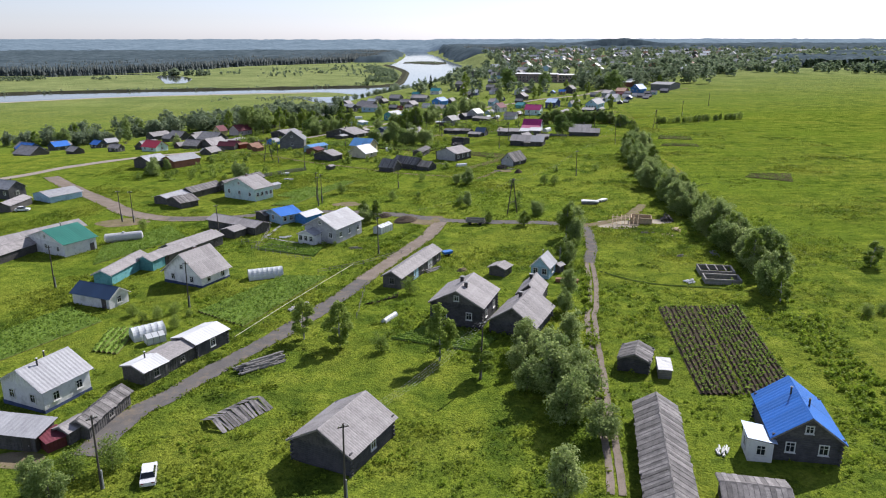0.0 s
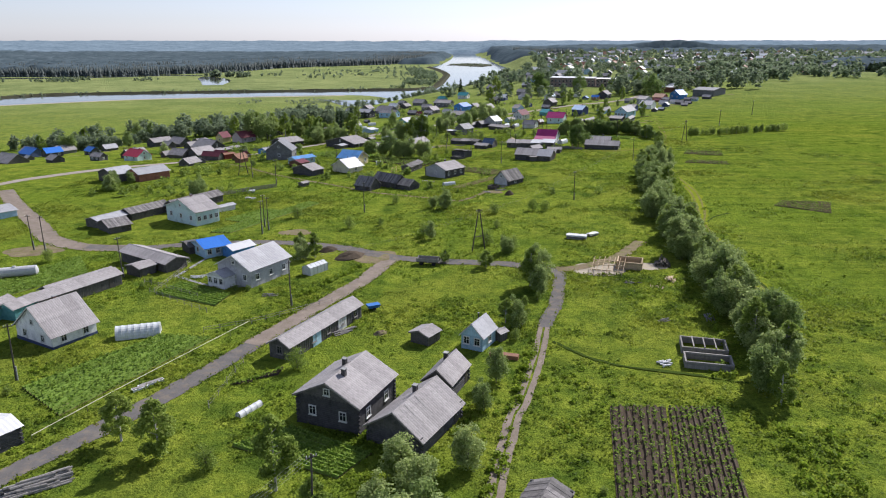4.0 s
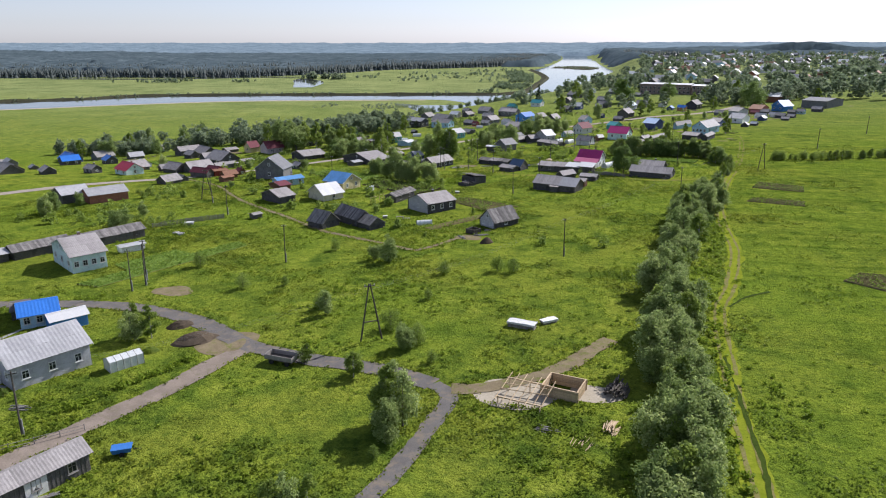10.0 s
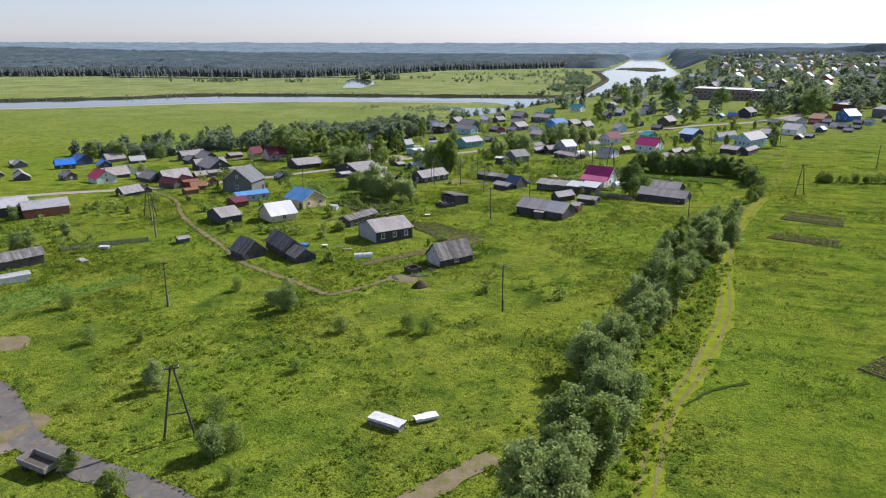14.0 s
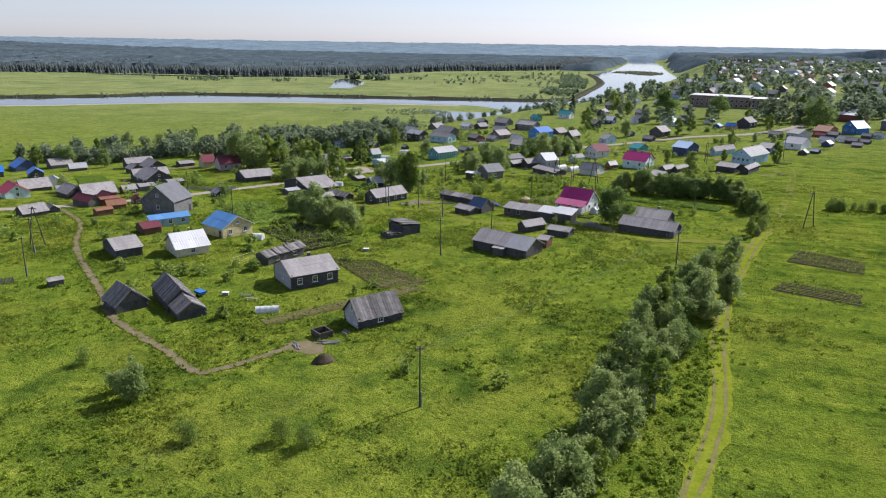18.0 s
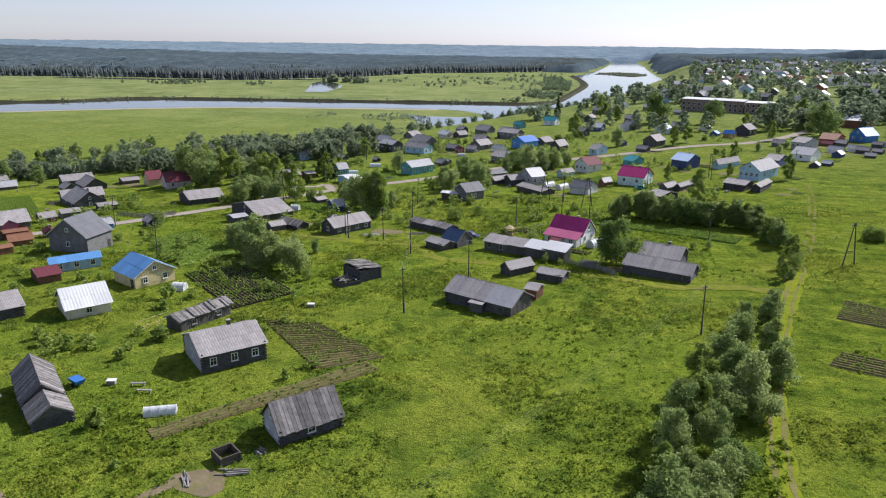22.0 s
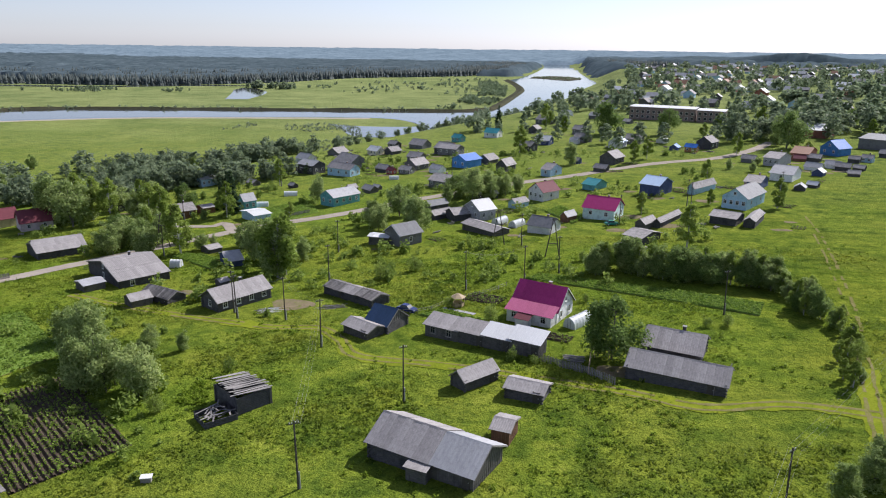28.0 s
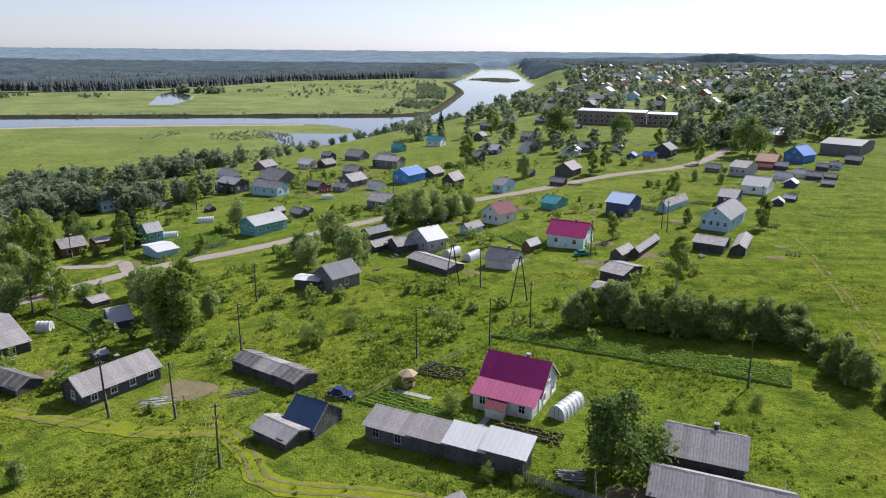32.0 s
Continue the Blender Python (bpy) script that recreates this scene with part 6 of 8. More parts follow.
building("shed", 140.3, 529.5, -35, 3.6, 2.9, 1.3, 1.0, "darklog", "white", win="")
building("shed", 163.0, 571.3, -27, 5.3, 4.2, 1.8, 1.4, "darklog", "slate", win="")
building("shed", 169.4, 571.7, -35, 4.2, 3.4, 1.3, 1.1, "plank", "slate", win="")
building("house", 180.6, 596.3, -35, 4.5, 3.6, 2.1, 1.2, "lblue", "slate", win="s2 e1", chim=1)
building("shed", 194.3, 612.1, -35, 5.9, 4.7, 2.0, 1.6, "darklog", "slate", win="")
building("shed", 174.3, 593.1, -30, 4.5, 3.6, 1.9, 1.2, "darklog", "slate", win="")
building("shed", 158.2, 595.3, -27, 5.7, 4.6, 1.9, 1.5, "plank", "slate", win="")
building("shed", 138.9, 567.6, -27, 4.2, 3.4, 1.3, 1.1, "plank", "slate", win="")
building("shed", 162.8, 557.2, -20, 4.3, 3.5, 1.3, 1.1, "plank", "slate", win="")
building("shed", 152.4, 595.0, -20, 5.0, 4.0, 1.4, 1.3, "brown", "maroon", win="")
building("cottage", -87.3, 559.1, -20, 3.7, 3.0, 2.3, 1.0, "red", "maroon", win="s2 e1", chim=1)
building("shed", -111.3, 575.9, 60, 5.2, 4.2, 1.5, 1.4, "darklog", "slate", win="")
building("shed", -81.7, 529.4, -27, 4.7, 3.8, 1.5, 1.2, "plank", "slate", win="")
building("shed", -60.9, 523.7, -35, 3.3, 2.6, 1.3, 0.9, "darklog", "slate", win="")
building("house", -95.4, 543.0, -20, 5.3, 4.3, 2.0, 1.4, "greylog", "slate", win="s2 e1", chim=1)
building("shed", -33.3, 517.6, 60, 4.1, 3.3, 1.3, 1.1, "plank", "slate", win="")
building("shed", -24.2, 513.3, -35, 5.3, 4.2, 1.5, 1.4, "plank", "slate", win="")
building("shed", -22.8, 518.4, -27, 3.1, 2.5, 1.3, 0.8, "plank", "metal", win="")
building("shed", -85.4, 597.8, -27, 8.4, 6.8, 2.1, 2.2, "white", "metal", win="")
building("house", -59.8, 591.1, -35, 9.0, 7.2, 2.3, 2.4, "darklog", "slate", win="s2 e1", chim=1)
building("shed", -76.7, 622.4, 70, 9.0, 7.2, 1.7, 2.4, "greylog", "slate", win="")
building("shed", 62.7, 796.8, -27, 8.3, 6.7, 2.4, 2.2, "greylog", "metal", win="")
building("shed", 40.2, 821.5, -35, 8.1, 6.5, 2.5, 2.1, "white", "white", win="")
building("shed", 83.6, 753.2, -35, 5.8, 4.7, 1.8, 1.5, "greylog", "slate", win="")
building("shed", -264.0, 461.0, -27, 12.3, 9.8, 2.5, 3.2, "dkblue", "blue", win="")
building("shed", -250.2, 473.2, 63, 11.0, 8.8, 2.5, 2.9, "greylog", "slate", win="")
building("shed", -199.5, 436.1, 55, 7.4, 5.9, 1.9, 1.9, "plank", "metal", win="")
building("shed", -129.2, 361.0, 55, 5.7, 4.6, 1.6, 1.5, "darklog", "slate", win="")
building("house", -108.5, 369.1, 63, 4.8, 3.8, 1.8, 1.3, "brown", "slate", win="s2 e1", chim=1)
building("cottage", -87.8, 349.8, -35, 3.4, 2.8, 1.8, 0.9, "brown", "maroon", win="s2 e1", chim=1)
building("house", -147.4, 363.9, 63, 9.8, 7.9, 1.8, 2.6, "plank", "slate", win="s2 e1", chim=1)
building("cottage", -81.9, 364.4, 60, 3.6, 2.9, 1.7, 1.0, "blue", "metal", win="s2 e1", chim=1)
building("cottage", -72.6, 372.9, -30, 4.6, 3.7, 1.7, 1.2, "darklog", "slate", win="s2 e1", chim=1)
building("house", -111.4, 478.2, -30, 6.7, 5.4, 2.5, 1.8, "darklog", "slate", win="s2 e1", chim=1)
building("shed", -105.4, 324.7, -27, 4.0, 3.2, 1.3, 1.0, "plank", "slate", win="")
building("shed", -100.8, 328.3, -30, 4.0, 3.2, 1.3, 1.1, "darklog", "slate", win="")
building("house", -211.7, 399.8, 55, 8.4, 6.7, 2.9, 2.2, "darklog", "blue", win="s2 e1", chim=1)
building("cottage", -192.3, 405.3, -35, 7.0, 5.6, 2.6, 1.9, "darklog", "blue", win="s2 e1", chim=1)
building("house", -137.3, 346.7, -27, 9.5, 7.6, 2.6, 2.5, "mint", "red", win="s2 e1", chim=1)
building("cottage", -157.3, 349.3, -20, 5.9, 4.7, 2.2, 1.5, "darklog", "slate", win="s2 e1", chim=1)
building("shed", -174.0, 342.3, -35, 6.6, 5.3, 1.9, 1.7, "darklog", "slate", win="")
building("shed", -200.2, 350.1, -30, 10.1, 8.1, 1.3, 2.7, "plank", "slate", win="")
building("shed", -201.2, 364.2, -35, 4.2, 3.4, 1.3, 1.1, "plank", "metal", win="")
building("shed", -268.5, 466.2, -27, 11.3, 9.1, 2.5, 3.0, "darklog", "slate", win="")
building("shed", -295.7, 443.3, 63, 5.5, 4.4, 2.0, 1.4, "greylog", "slate", win="")
building("shed", -234.4, 506.1, 60, 7.9, 6.3, 2.6, 2.1, "lblue", "slate", win="")
building("shed", -161.8, 432.3, -27, 6.4, 5.1, 2.5, 1.7, "darklog", "slate", win="")
building("shed", -159.1, 442.1, -30, 11.1, 8.9, 2.5, 2.9, "darklog", "slate", win="")
building("cottage", -126.5, 403.5, -30, 13.4, 10.7, 2.5, 3.5, "darklog", "slate", win="s2 e1", chim=1)
building("shed", -154.1, 379.7, -35, 6.4, 5.1, 2.1, 1.7, "white", "metal", win="")
building("shed", -102.5, 322.5, 70, 6.8, 5.5, 1.5, 1.8, "plank", "slate", win="")
building("shed", -111.9, 357.9, 60, 10.4, 8.3, 2.1, 2.8, "plank", "slate", win="")
building("shed", -121.2, 355.9, -20, 8.3, 6.7, 2.1, 2.2, "plank", "slate", win="")
building("shed", -87.1, 339.6, 55, 5.1, 4.1, 1.7, 1.3, "brown", "brown", win="")
building("shed", -99.0, 349.1, -20, 6.1, 4.8, 2.0, 1.6, "red", "maroon", win="")
building("shed", -290.8, 442.2, -30, 8.4, 6.7, 2.1, 2.2, "greylog", "metal", win="")
building("shed", -195.3, 342.4, -27, 12.4, 9.9, 1.3, 3.3, "plank", "slate", win="")
building("house", -71.8, 562.7, -35, 6.9, 5.5, 3.0, 1.8, "darklog", "white", win="s2 e1", chim=1)
building("shed", -54.5, 579.0, -35, 13.6, 10.9, 2.7, 3.6, "greylog", "slate", win="")
building("shed", -54.6, 621.1, -27, 7.1, 5.7, 2.6, 1.9, "cream", "white", win="")
building("shed", -44.9, 620.9, 60, 7.1, 5.6, 2.2, 1.9, "darklog", "slate", win="")
building("house", -18.9, 568.9, 60, 8.8, 7.0, 2.9, 2.3, "greylog", "slate", win="s2 e1", chim=1)
building("cottage", -15.0, 620.3, -30, 10.4, 8.3, 3.2, 2.7, "darklog", "slate", win="s2 e1", chim=1)
building("shed", -6.9, 559.2, -35, 6.0, 4.8, 1.9, 1.6, "white", "metal", win="")
building("shed", 12.3, 585.0, 63, 7.8, 6.3, 2.3, 2.1, "plank", "slate", win="")

# ---- cultivated plots
field((39.6, 117.8), (35.6, 85.5), (41.4, 85.0), (46.9, 117.9), 7, "soil", "potato rows in dark soil")
field((47.2, 117.9), (41.7, 85.0), (49.4, 88.6), (54.0, 117.7), 6, "soil", "potato rows in dark soil")
field((-43.7, 121.1), (-31.9, 140.4), (-22.7, 139.4), (-33.3, 113.3), 13, "leafy", "leafy green potato rows beside the lane")
field((-68.2, 101.4), (-59.4, 117.2), (-69.2, 124.7), (-75.0, 113.0), 12, "leafy", "leafy green potato rows on dark soil")
field((-55.3, 104.4), (-56.5, 113.5), (-51.5, 114.5), (-50.5, 103.0), 5, "leafy", "vegetable beds beside the film greenhouse")
field((-76.9, 151.6), (-63.7, 174.3), (-72.5, 186.7), (-81.3, 165.5), 8, "leafy", "rough leafy vegetable plot by sheds")
field((-42.6, 161.3), (-27.7, 154.3), (-27.0, 161.1), (-40.2, 168.3), 8, "leafy", "leafy vegetable rows in the house garden")
field((-7.6, 106.7), (6.8, 100.4), (9.9, 105.7), (-1.2, 111.6), 9, "leafy", "leafy vegetable rows by the log house")
field((-13.6, 122.6), (-7.4, 126.0), (-7.3, 128.6), (-10.9, 123.2), 4, "soil", "narrow dark vegetable bed by the lane")
field((-27.3, 327.0), (-3.7, 309.9), (3.4, 322.5), (-20.4, 339.8), 17, "soil", "dark ploughed potato rows")
field((4.9, 306.7), (15.9, 307.9), (32.7, 297.2), (24.0, 290.3), 12, "weedy", "weedy brown potato rows in grass")
field((11.0, 267.4), (30.2, 295.2), (33.5, 292.7), (13.6, 265.5), 4, "weedy", "weedy brown potato strip")
field((-59.7, 354.8), (-52.8, 366.9), (-27.4, 348.0), (-32.2, 332.4), 15, "leafy", "leafy green potato rows behind the houses")
field((46.6, 405.2), (92.6, 386.5), (95.1, 394.1), (49.8, 409.0), 9, "leafy", "long leafy potato strip")
field((28.3, 377.8), (44.8, 370.5), (46.9, 373.5), (32.4, 381.9), 6, "leafy", "leafy vegetable garden rows before the house")
field((47.8, 370.6), (57.5, 367.6), (58.4, 370.6), (49.2, 373.8), 4, "soil", "vegetable beds with plank edges")
field((-48.0, 417.7), (-34.8, 407.9), (-34.6, 414.8), (-43.4, 420.0), 6, "leafy", "small leafy plot by a greenhouse")
field((105.6, 336.3), (120.2, 330.8), (122.5, 341.0), (109.5, 347.8), 4, "weedy", "bare brown ploughed strip in grass")
field((100.1, 313.9), (115.2, 308.6), (116.8, 315.6), (103.4, 320.3), 4, "weedy", "weedy brown ploughed strip in grass")
field((105.4, 237.2), (116.9, 227.0), (123.0, 241.3), (110.4, 243.5), 4, "weedy", "weedy brown ploughed strip in grass")
field((-50.0, 208.8), (-32.5, 246.0), (-28.5, 243.0), (-44.0, 208.0), 5, "leafy", "garden rows behind the mint house")
field((-51.1, 222.6), (-44.0, 236.0), (-38.5, 234.0), (-45.5, 219.5), 6, "leafy", "square garden plot beside the mint house")
field((46.1, 479.0), (55.6, 461.5), (59.9, 472.2), (50.7, 487.2), 5, "leafy", "pale green garden beds by the street")
field((35.0, 388.2), (42.6, 386.1), (44.2, 390.5), (36.8, 393.8), 5, "soil", "small vegetable beds by the gazebo")
field((-49.9, 416.7), (-30.5, 404.0), (-32.2, 410.5), (-49.1, 421.8), 5, "leafy", "small leafy plot by sheds")
field((-173.6, 408.5), (-119.5, 360.2), (-118.4, 377.1), (-168.6, 419.1), 7, "leafy", "pale green garden rows by houses")
field((-40.5, 455.3), (-31.5, 477.1), (-43.2, 496.4), (-53.7, 482.9), 5, "leafy", "green garden plot by the street")
# ---- utility poles
pole(-36.9, 67.3)
pole(-9.8, 64.5)
pole(6.2, 91.5)
pole(-46.0, 123.3)
pole(-77.6, 136.4)
pole(-83.8, 190.8)
pole(-35.3, 207.1)
pole(-13.2, 154.4)
pole(-54.3, 171.4)
pole(-87.8, 192.5)
pole(-12.6, 231.2)
pole(49.4, 246.2)
pole(-34.8, 211.0)
pole(28.4, 317.6)
pole(81.6, 321.7)
pole(-6.9, 370.7)
pole(3.1, 371.1)
pole(15.2, 358.8)
pole(2.2, 397.5)
pole(34.5, 395.2)
pole(46.6, 401.2)
pole(53.8, 410.3)
pole(86.1, 386.1)
pole(-5.6, 425.1)
pole(-53.0, 417.3)
pole(-81.4, 367.6)
pole(-43.3, 338.5)
pole(-9.1, 373.7)
pole(42.8, 434.5)
pole(69.1, 461.5)
pole(91.2, 487.9)
pole(91.9, 483.4)
pole(124.3, 508.2)
pole(2.1, 546.4)
pole(-67.3, 526.1)
pole(-64.5, 288.5)
pole(-51.3, 274.3)
pole(-74.9, 463.6)
pole(-36.8, 214.2)
pole(150.3, 436.0)
pole(187.9, 493.6)
pole(34.8, 340.9)
a_frame_pole(21.2, 191.7)
a_frame_pole(115.4, 373.9)
a_frame_pole(36.4, 435.4)
a_frame_pole(51.5, 424.9)
a_frame_pole(-59.5, 427.4)
a_frame_pole(-69.9, 294.4)
# ---- tree belts
belt("willow", 5.0, [(79, 276), (71, 230), (68.5, 197), (67.5, 178), (66, 154), (66, 143), (64, 130), (61, 112)], 26, (5.0, 9.0))
belt("willow", 5.5, [(91, 314), (81, 275), (75, 247), (70.5, 224), (69, 201), (68, 185)], 34, (5.5, 9.5))
belt("willow", 5.0, [(93, 335), (85, 308), (80, 288), (75, 264), (73, 246)], 20, (5.0, 8.5))
belt("willow", 6.0, [(63, 412), (73, 411), (82, 408), (91, 407), (99, 405)], 50, (6.0, 8.8))
belt("birch", 5.0, [(100, 403), (102, 397), (102, 387)], 14, (4.0, 6.5))
belt("birch", 4.0, [(105, 389), (103, 372), (99, 357)], 14, (3.2, 5.2))
far_belt("willow", 14.0, [(-204, 607), (-191, 632), (-169, 644), (-155, 673), (-139, 718)], 70, (8.0, 14.0))
far_belt("willow", 8.0, [(-108, 645), (-80, 715), (-58, 780), (-38, 840), (-18, 920), (5, 1034), (48, 1230)], 70, (5.0, 9.0))
far_belt("willow", 16.0, [(-278, 498), (-265, 549), (-231, 570), (-198, 603), (-140, 535)], 40, (7.0, 13.0))
belt("bush", 4.0, [(124, 400), (136, 401), (148, 404), (162, 410), (177, 414)], 40, (2.4, 4.4))
far_belt("birch", 20.0, [(128, 670), (165, 690), (204, 717), (250, 705)], 40, (12.0, 18.0))
belt("willow", 5.0, [(72, 225), (70, 196), (69.5, 179), (69, 162), (69, 149)], 24, (6.0, 9.5))
belt("willow", 5.0, [(67, 165), (67, 150), (67, 137), (65, 125)], 14, (6.0, 9.5))
WEED_STRIPS = [([(60, 112), (59, 99), (57, 87), (55, 77)], 2.0, 200), ([(64.5, 112), (61.5, 94.5), (60.5, 85.5), (59, 76)], 1.2, 130), ([(72, 148), (74, 180), (77, 215), (83, 255), (90, 290)], 2.2, 420),
               ([(-13, 160), (-4, 181)], 1.0, 90), ([(57, 125), (62, 140), (62, 175)], 1.5, 90), ([(12, 344), (3, 341), (5, 334)], 2.0, 80), ([(31, 140), (26, 112), (21, 80)], 0.8, 110)]
far_belt("willow", 7.0, [(-290, 492), (-254, 493), (-220, 500), (-175, 493), (-134.5, 490), (-118.5, 522), (-91, 537.5), (-71, 555)], 150, (6.0, 12.0))
# ---- trees
tree("birch", -21.8, 107.5, 7.1, 1.0)
tree("birch", -15.5, 104.5, 8.1, 1.0)
tree("birch", 0.5, 98.1, 9.5, 1.0)
tree("birch", 6.3, 91.8, 6.2, 1.0)
tree("willow", 11.8, 94.3, 5.4, 1.0)
tree("willow", 16.2, 78.8, 8.6, 1.0)
tree("willow", 15.5, 86.3, 9.2, 1.0)
tree("willow", 19.3, 87.7, 8.5, 1.0)
tree("willow", 15.9, 96.9, 7.3, 1.0)
tree("willow", 21.3, 102.8, 6.7, 1.0)
tree("bush", -5.1, 128.2, 3.7, 1.0)
tree("bush", -8.7, 101.9, 3.3, 1.0)
tree("willow", 13.5, 64.0, 7.1, 1.0)
tree("birch", 31.8, 166.2, 8.8, 1.0)
tree("birch", 26.4, 143.8, 5.7, 1.0)
tree("willow", -18.6, 184.8, 5.8, 1.0)
tree("willow", -40.8, 64.1, 6.8, 1.0)
tree("bush", -37.4, 71.2, 4.4, 1.0)
tree("bush", -40.9, 69.2, 4.4, 1.0)
tree("bush", -43.7, 66.2, 4.9, 1.0)
tree("willow", -76.3, 269.7, 5.0, 1.0)
tree("willow", -106.6, 265.0, 7.3, 1.0)
tree("bush", -45.2, 113.7, 2.6, 1.0)
tree("bush", -49.7, 117.9, 2.7, 1.0)
tree("willow", 33.0, 161.6, 6.1, 1.0)
tree("willow", 28.4, 144.2, 6.4, 1.0)
tree("bush", 27.9, 139.7, 2.4, 1.0)
tree("willow", 23.0, 116.2, 4.9, 1.0)
tree("willow", 24.7, 124.3, 5.7, 1.0)
tree("birch", -19.6, 186.8, 6.5, 1.0)
tree("birch", -16.2, 186.0, 6.2, 1.0)
tree("willow", -69.6, 250.1, 8.8, 1.0)
tree("willow", -108.0, 269.7, 6.8, 1.0)
tree("willow", -106.7, 279.7, 5.1, 1.0)
tree("bush", -78.0, 182.8, 3.6, 1.0)
tree("bush", 27.6, 189.6, 5.5, 1.0)
tree("bush", 7.2, 204.4, 4.1, 1.0)
tree("bush", 7.0, 236.9, 4.8, 1.0)
tree("bush", -30.5, 225.2, 3.9, 1.0)
tree("bush", -13.3, 212.6, 3.6, 1.0)
tree("bush", 25.2, 228.9, 3.8, 1.0)
tree("bush", 36.1, 232.6, 3.8, 1.0)
tree("bush", -5.5, 215.7, 2.6, 1.0)
tree("bush", 9.0, 201.6, 4.9, 1.0)
tree("willow", 34.1, 165.8, 9.4, 1.0)
tree("bush", 22.5, 179.5, 3.4, 1.0)
tree("birch", 29.4, 146.3, 5.5, 1.0)
tree("bush", 39.6, 232.5, 3.3, 1.0)
tree("bush", 13.7, 181.5, 3.0, 1.0)
tree("bush", 23.0, 196.9, 4.0, 1.0)
tree("bush", 29.0, 191.9, 4.2, 1.0)
tree("bush", -4.9, 242.8, 3.2, 1.0)
tree("bush", 25.7, 212.9, 2.5, 1.0)
tree("bush", 33.1, 185.1, 2.3, 1.0)
tree("birch", 14.1, 181.9, 3.2, 1.0)
tree("bush", 10.6, 235.8, 6.8, 1.0)
tree("willow", -10.2, 335.8, 11.3, 1.0)
tree("willow", -23.3, 346.5, 8.9, 1.0)
tree("willow", -4.4, 335.3, 10.0, 1.0)
tree("birch", -11.4, 399.7, 15.4, 1.0)
tree("willow", -5.5, 337.6, 9.3, 1.0)
tree("willow", -20.7, 345.9, 11.1, 1.0)
tree("willow", -31.6, 354.8, 8.8, 1.0)
tree("bush", 4.6, 345.9, 3.0, 1.0)
tree("bush", 1.0, 331.4, 3.5, 1.0)
tree("willow", -12.2, 400.6, 15.2, 1.0)
tree("birch", 84.9, 433.7, 12.1, 1.0)
tree("willow", 10.5, 454.0, 11.4, 1.0)
tree("willow", -3.9, 457.3, 9.9, 1.0)
tree("willow", 24.7, 507.3, 11.6, 1.0)
tree("willow", 14.0, 507.4, 10.6, 1.0)
tree("bush", 15.0, 403.6, 4.2, 1.0)
tree("bush", 19.8, 409.0, 4.3, 1.0)
tree("birch", -10.8, 402.8, 13.5, 1.0)
tree("birch", -16.3, 405.7, 13.8, 1.0)
tree("willow", -24.6, 415.7, 11.2, 1.0)
tree("willow", -12.2, 415.8, 7.4, 1.0)
tree("bush", 13.5, 401.2, 4.4, 1.0)
tree("willow", 10.2, 446.2, 12.1, 1.0)
tree("willow", -2.1, 451.4, 10.4, 1.0)
tree("willow", -0.7, 470.5, 12.9, 1.0)
tree("willow", 19.5, 495.7, 12.4, 1.0)
tree("willow", 33.7, 514.3, 8.6, 1.0)
tree("willow", 11.1, 492.7, 7.1, 1.0)
tree("poplar", 64.7, 361.9, 11.1, 1.0)
tree("birch", 76.3, 475.4, 7.1, 1.0)
tree("birch", 119.2, 489.9, 10.6, 1.0)
tree("bush", 42.7, 375.1, 4.4, 1.0)
tree("willow", -46.1, 425.2, 6.1, 1.0)
tree("willow", -44.6, 429.4, 4.1, 1.0)
tree("birch", 104.6, 538.0, 9.0, 1.0)
tree("birch", 127.9, 609.2, 11.3, 1.0)
tree("poplar", 156.5, 636.4, 19.9, 1.0)
tree("willow", 50.9, 576.3, 10.5, 1.0)
tree("bush", 59.1, 421.4, 3.0, 1.0)
tree("birch", 85.6, 591.9, 10.9, 1.0)
tree("birch", 78.6, 578.9, 10.5, 1.0)
tree("birch", 23.8, 618.7, 14.7, 1.0)
tree("spruce", -62.2, 473.6, 16.1, 1.0)
tree("spruce", -69.8, 480.5, 12.3, 1.0)
tree("birch", -79.0, 456.7, 12.8, 1.0)
tree("birch", -99.9, 475.5, 13.2, 1.0)
tree("willow", -75.0, 441.3, 10.4, 1.0)
tree("willow", -63.4, 431.8, 11.2, 1.0)
tree("willow", -39.3, 496.1, 11.1, 1.0)
tree("birch", -68.9, 528.2, 11.6, 1.0)
tree("willow", 131.5, 580.0, 4.6, 1.0)
tree("birch", 99.0, 491.9, 5.9, 1.0)
tree("spruce", -5.1, 757.1, 14.9, 1.0)
tree("willow", -7.5, 477.1, 3.4, 1.0)
tree("poplar", 226.2, 763.6, 10.6, 1.0)
tree("birch", 214.0, 691.5, 10.6, 1.0)
tree("birch", 156.2, 690.2, 18.3, 1.0)
tree("birch", 30.1, 731.1, 17.4, 1.0)
tree("birch", 43.2, 699.5, 11.4, 1.0)
tree("poplar", 68.9, 692.9, 20.5, 1.0)
tree("poplar", 104.4, 689.0, 15.5, 1.0)
tree("birch", 122.3, 677.3, 9.0, 1.0)
tree("birch", -49.3, 419.8, 15.5, 1.0)
tree("birch", -17.8, 418.2, 12.8, 1.0)
tree("willow", -10.6, 338.4, 7.8, 1.0)
tree("willow", -15.7, 336.7, 8.6, 1.0)
tree("birch", -121.0, 468.1, 17.2, 1.0)
tree("birch", -137.8, 476.0, 14.2, 1.0)
tree("willow", -230.1, 541.9, 10.7, 1.0)
tree("willow", -250.1, 477.7, 15.7, 1.0)
tree("willow", -73.4, 316.6, 3.1, 1.0)
tree("willow", -78.3, 382.4, 4.1, 1.0)
tree("willow", -29.8, 352.0, 7.7, 1.0)
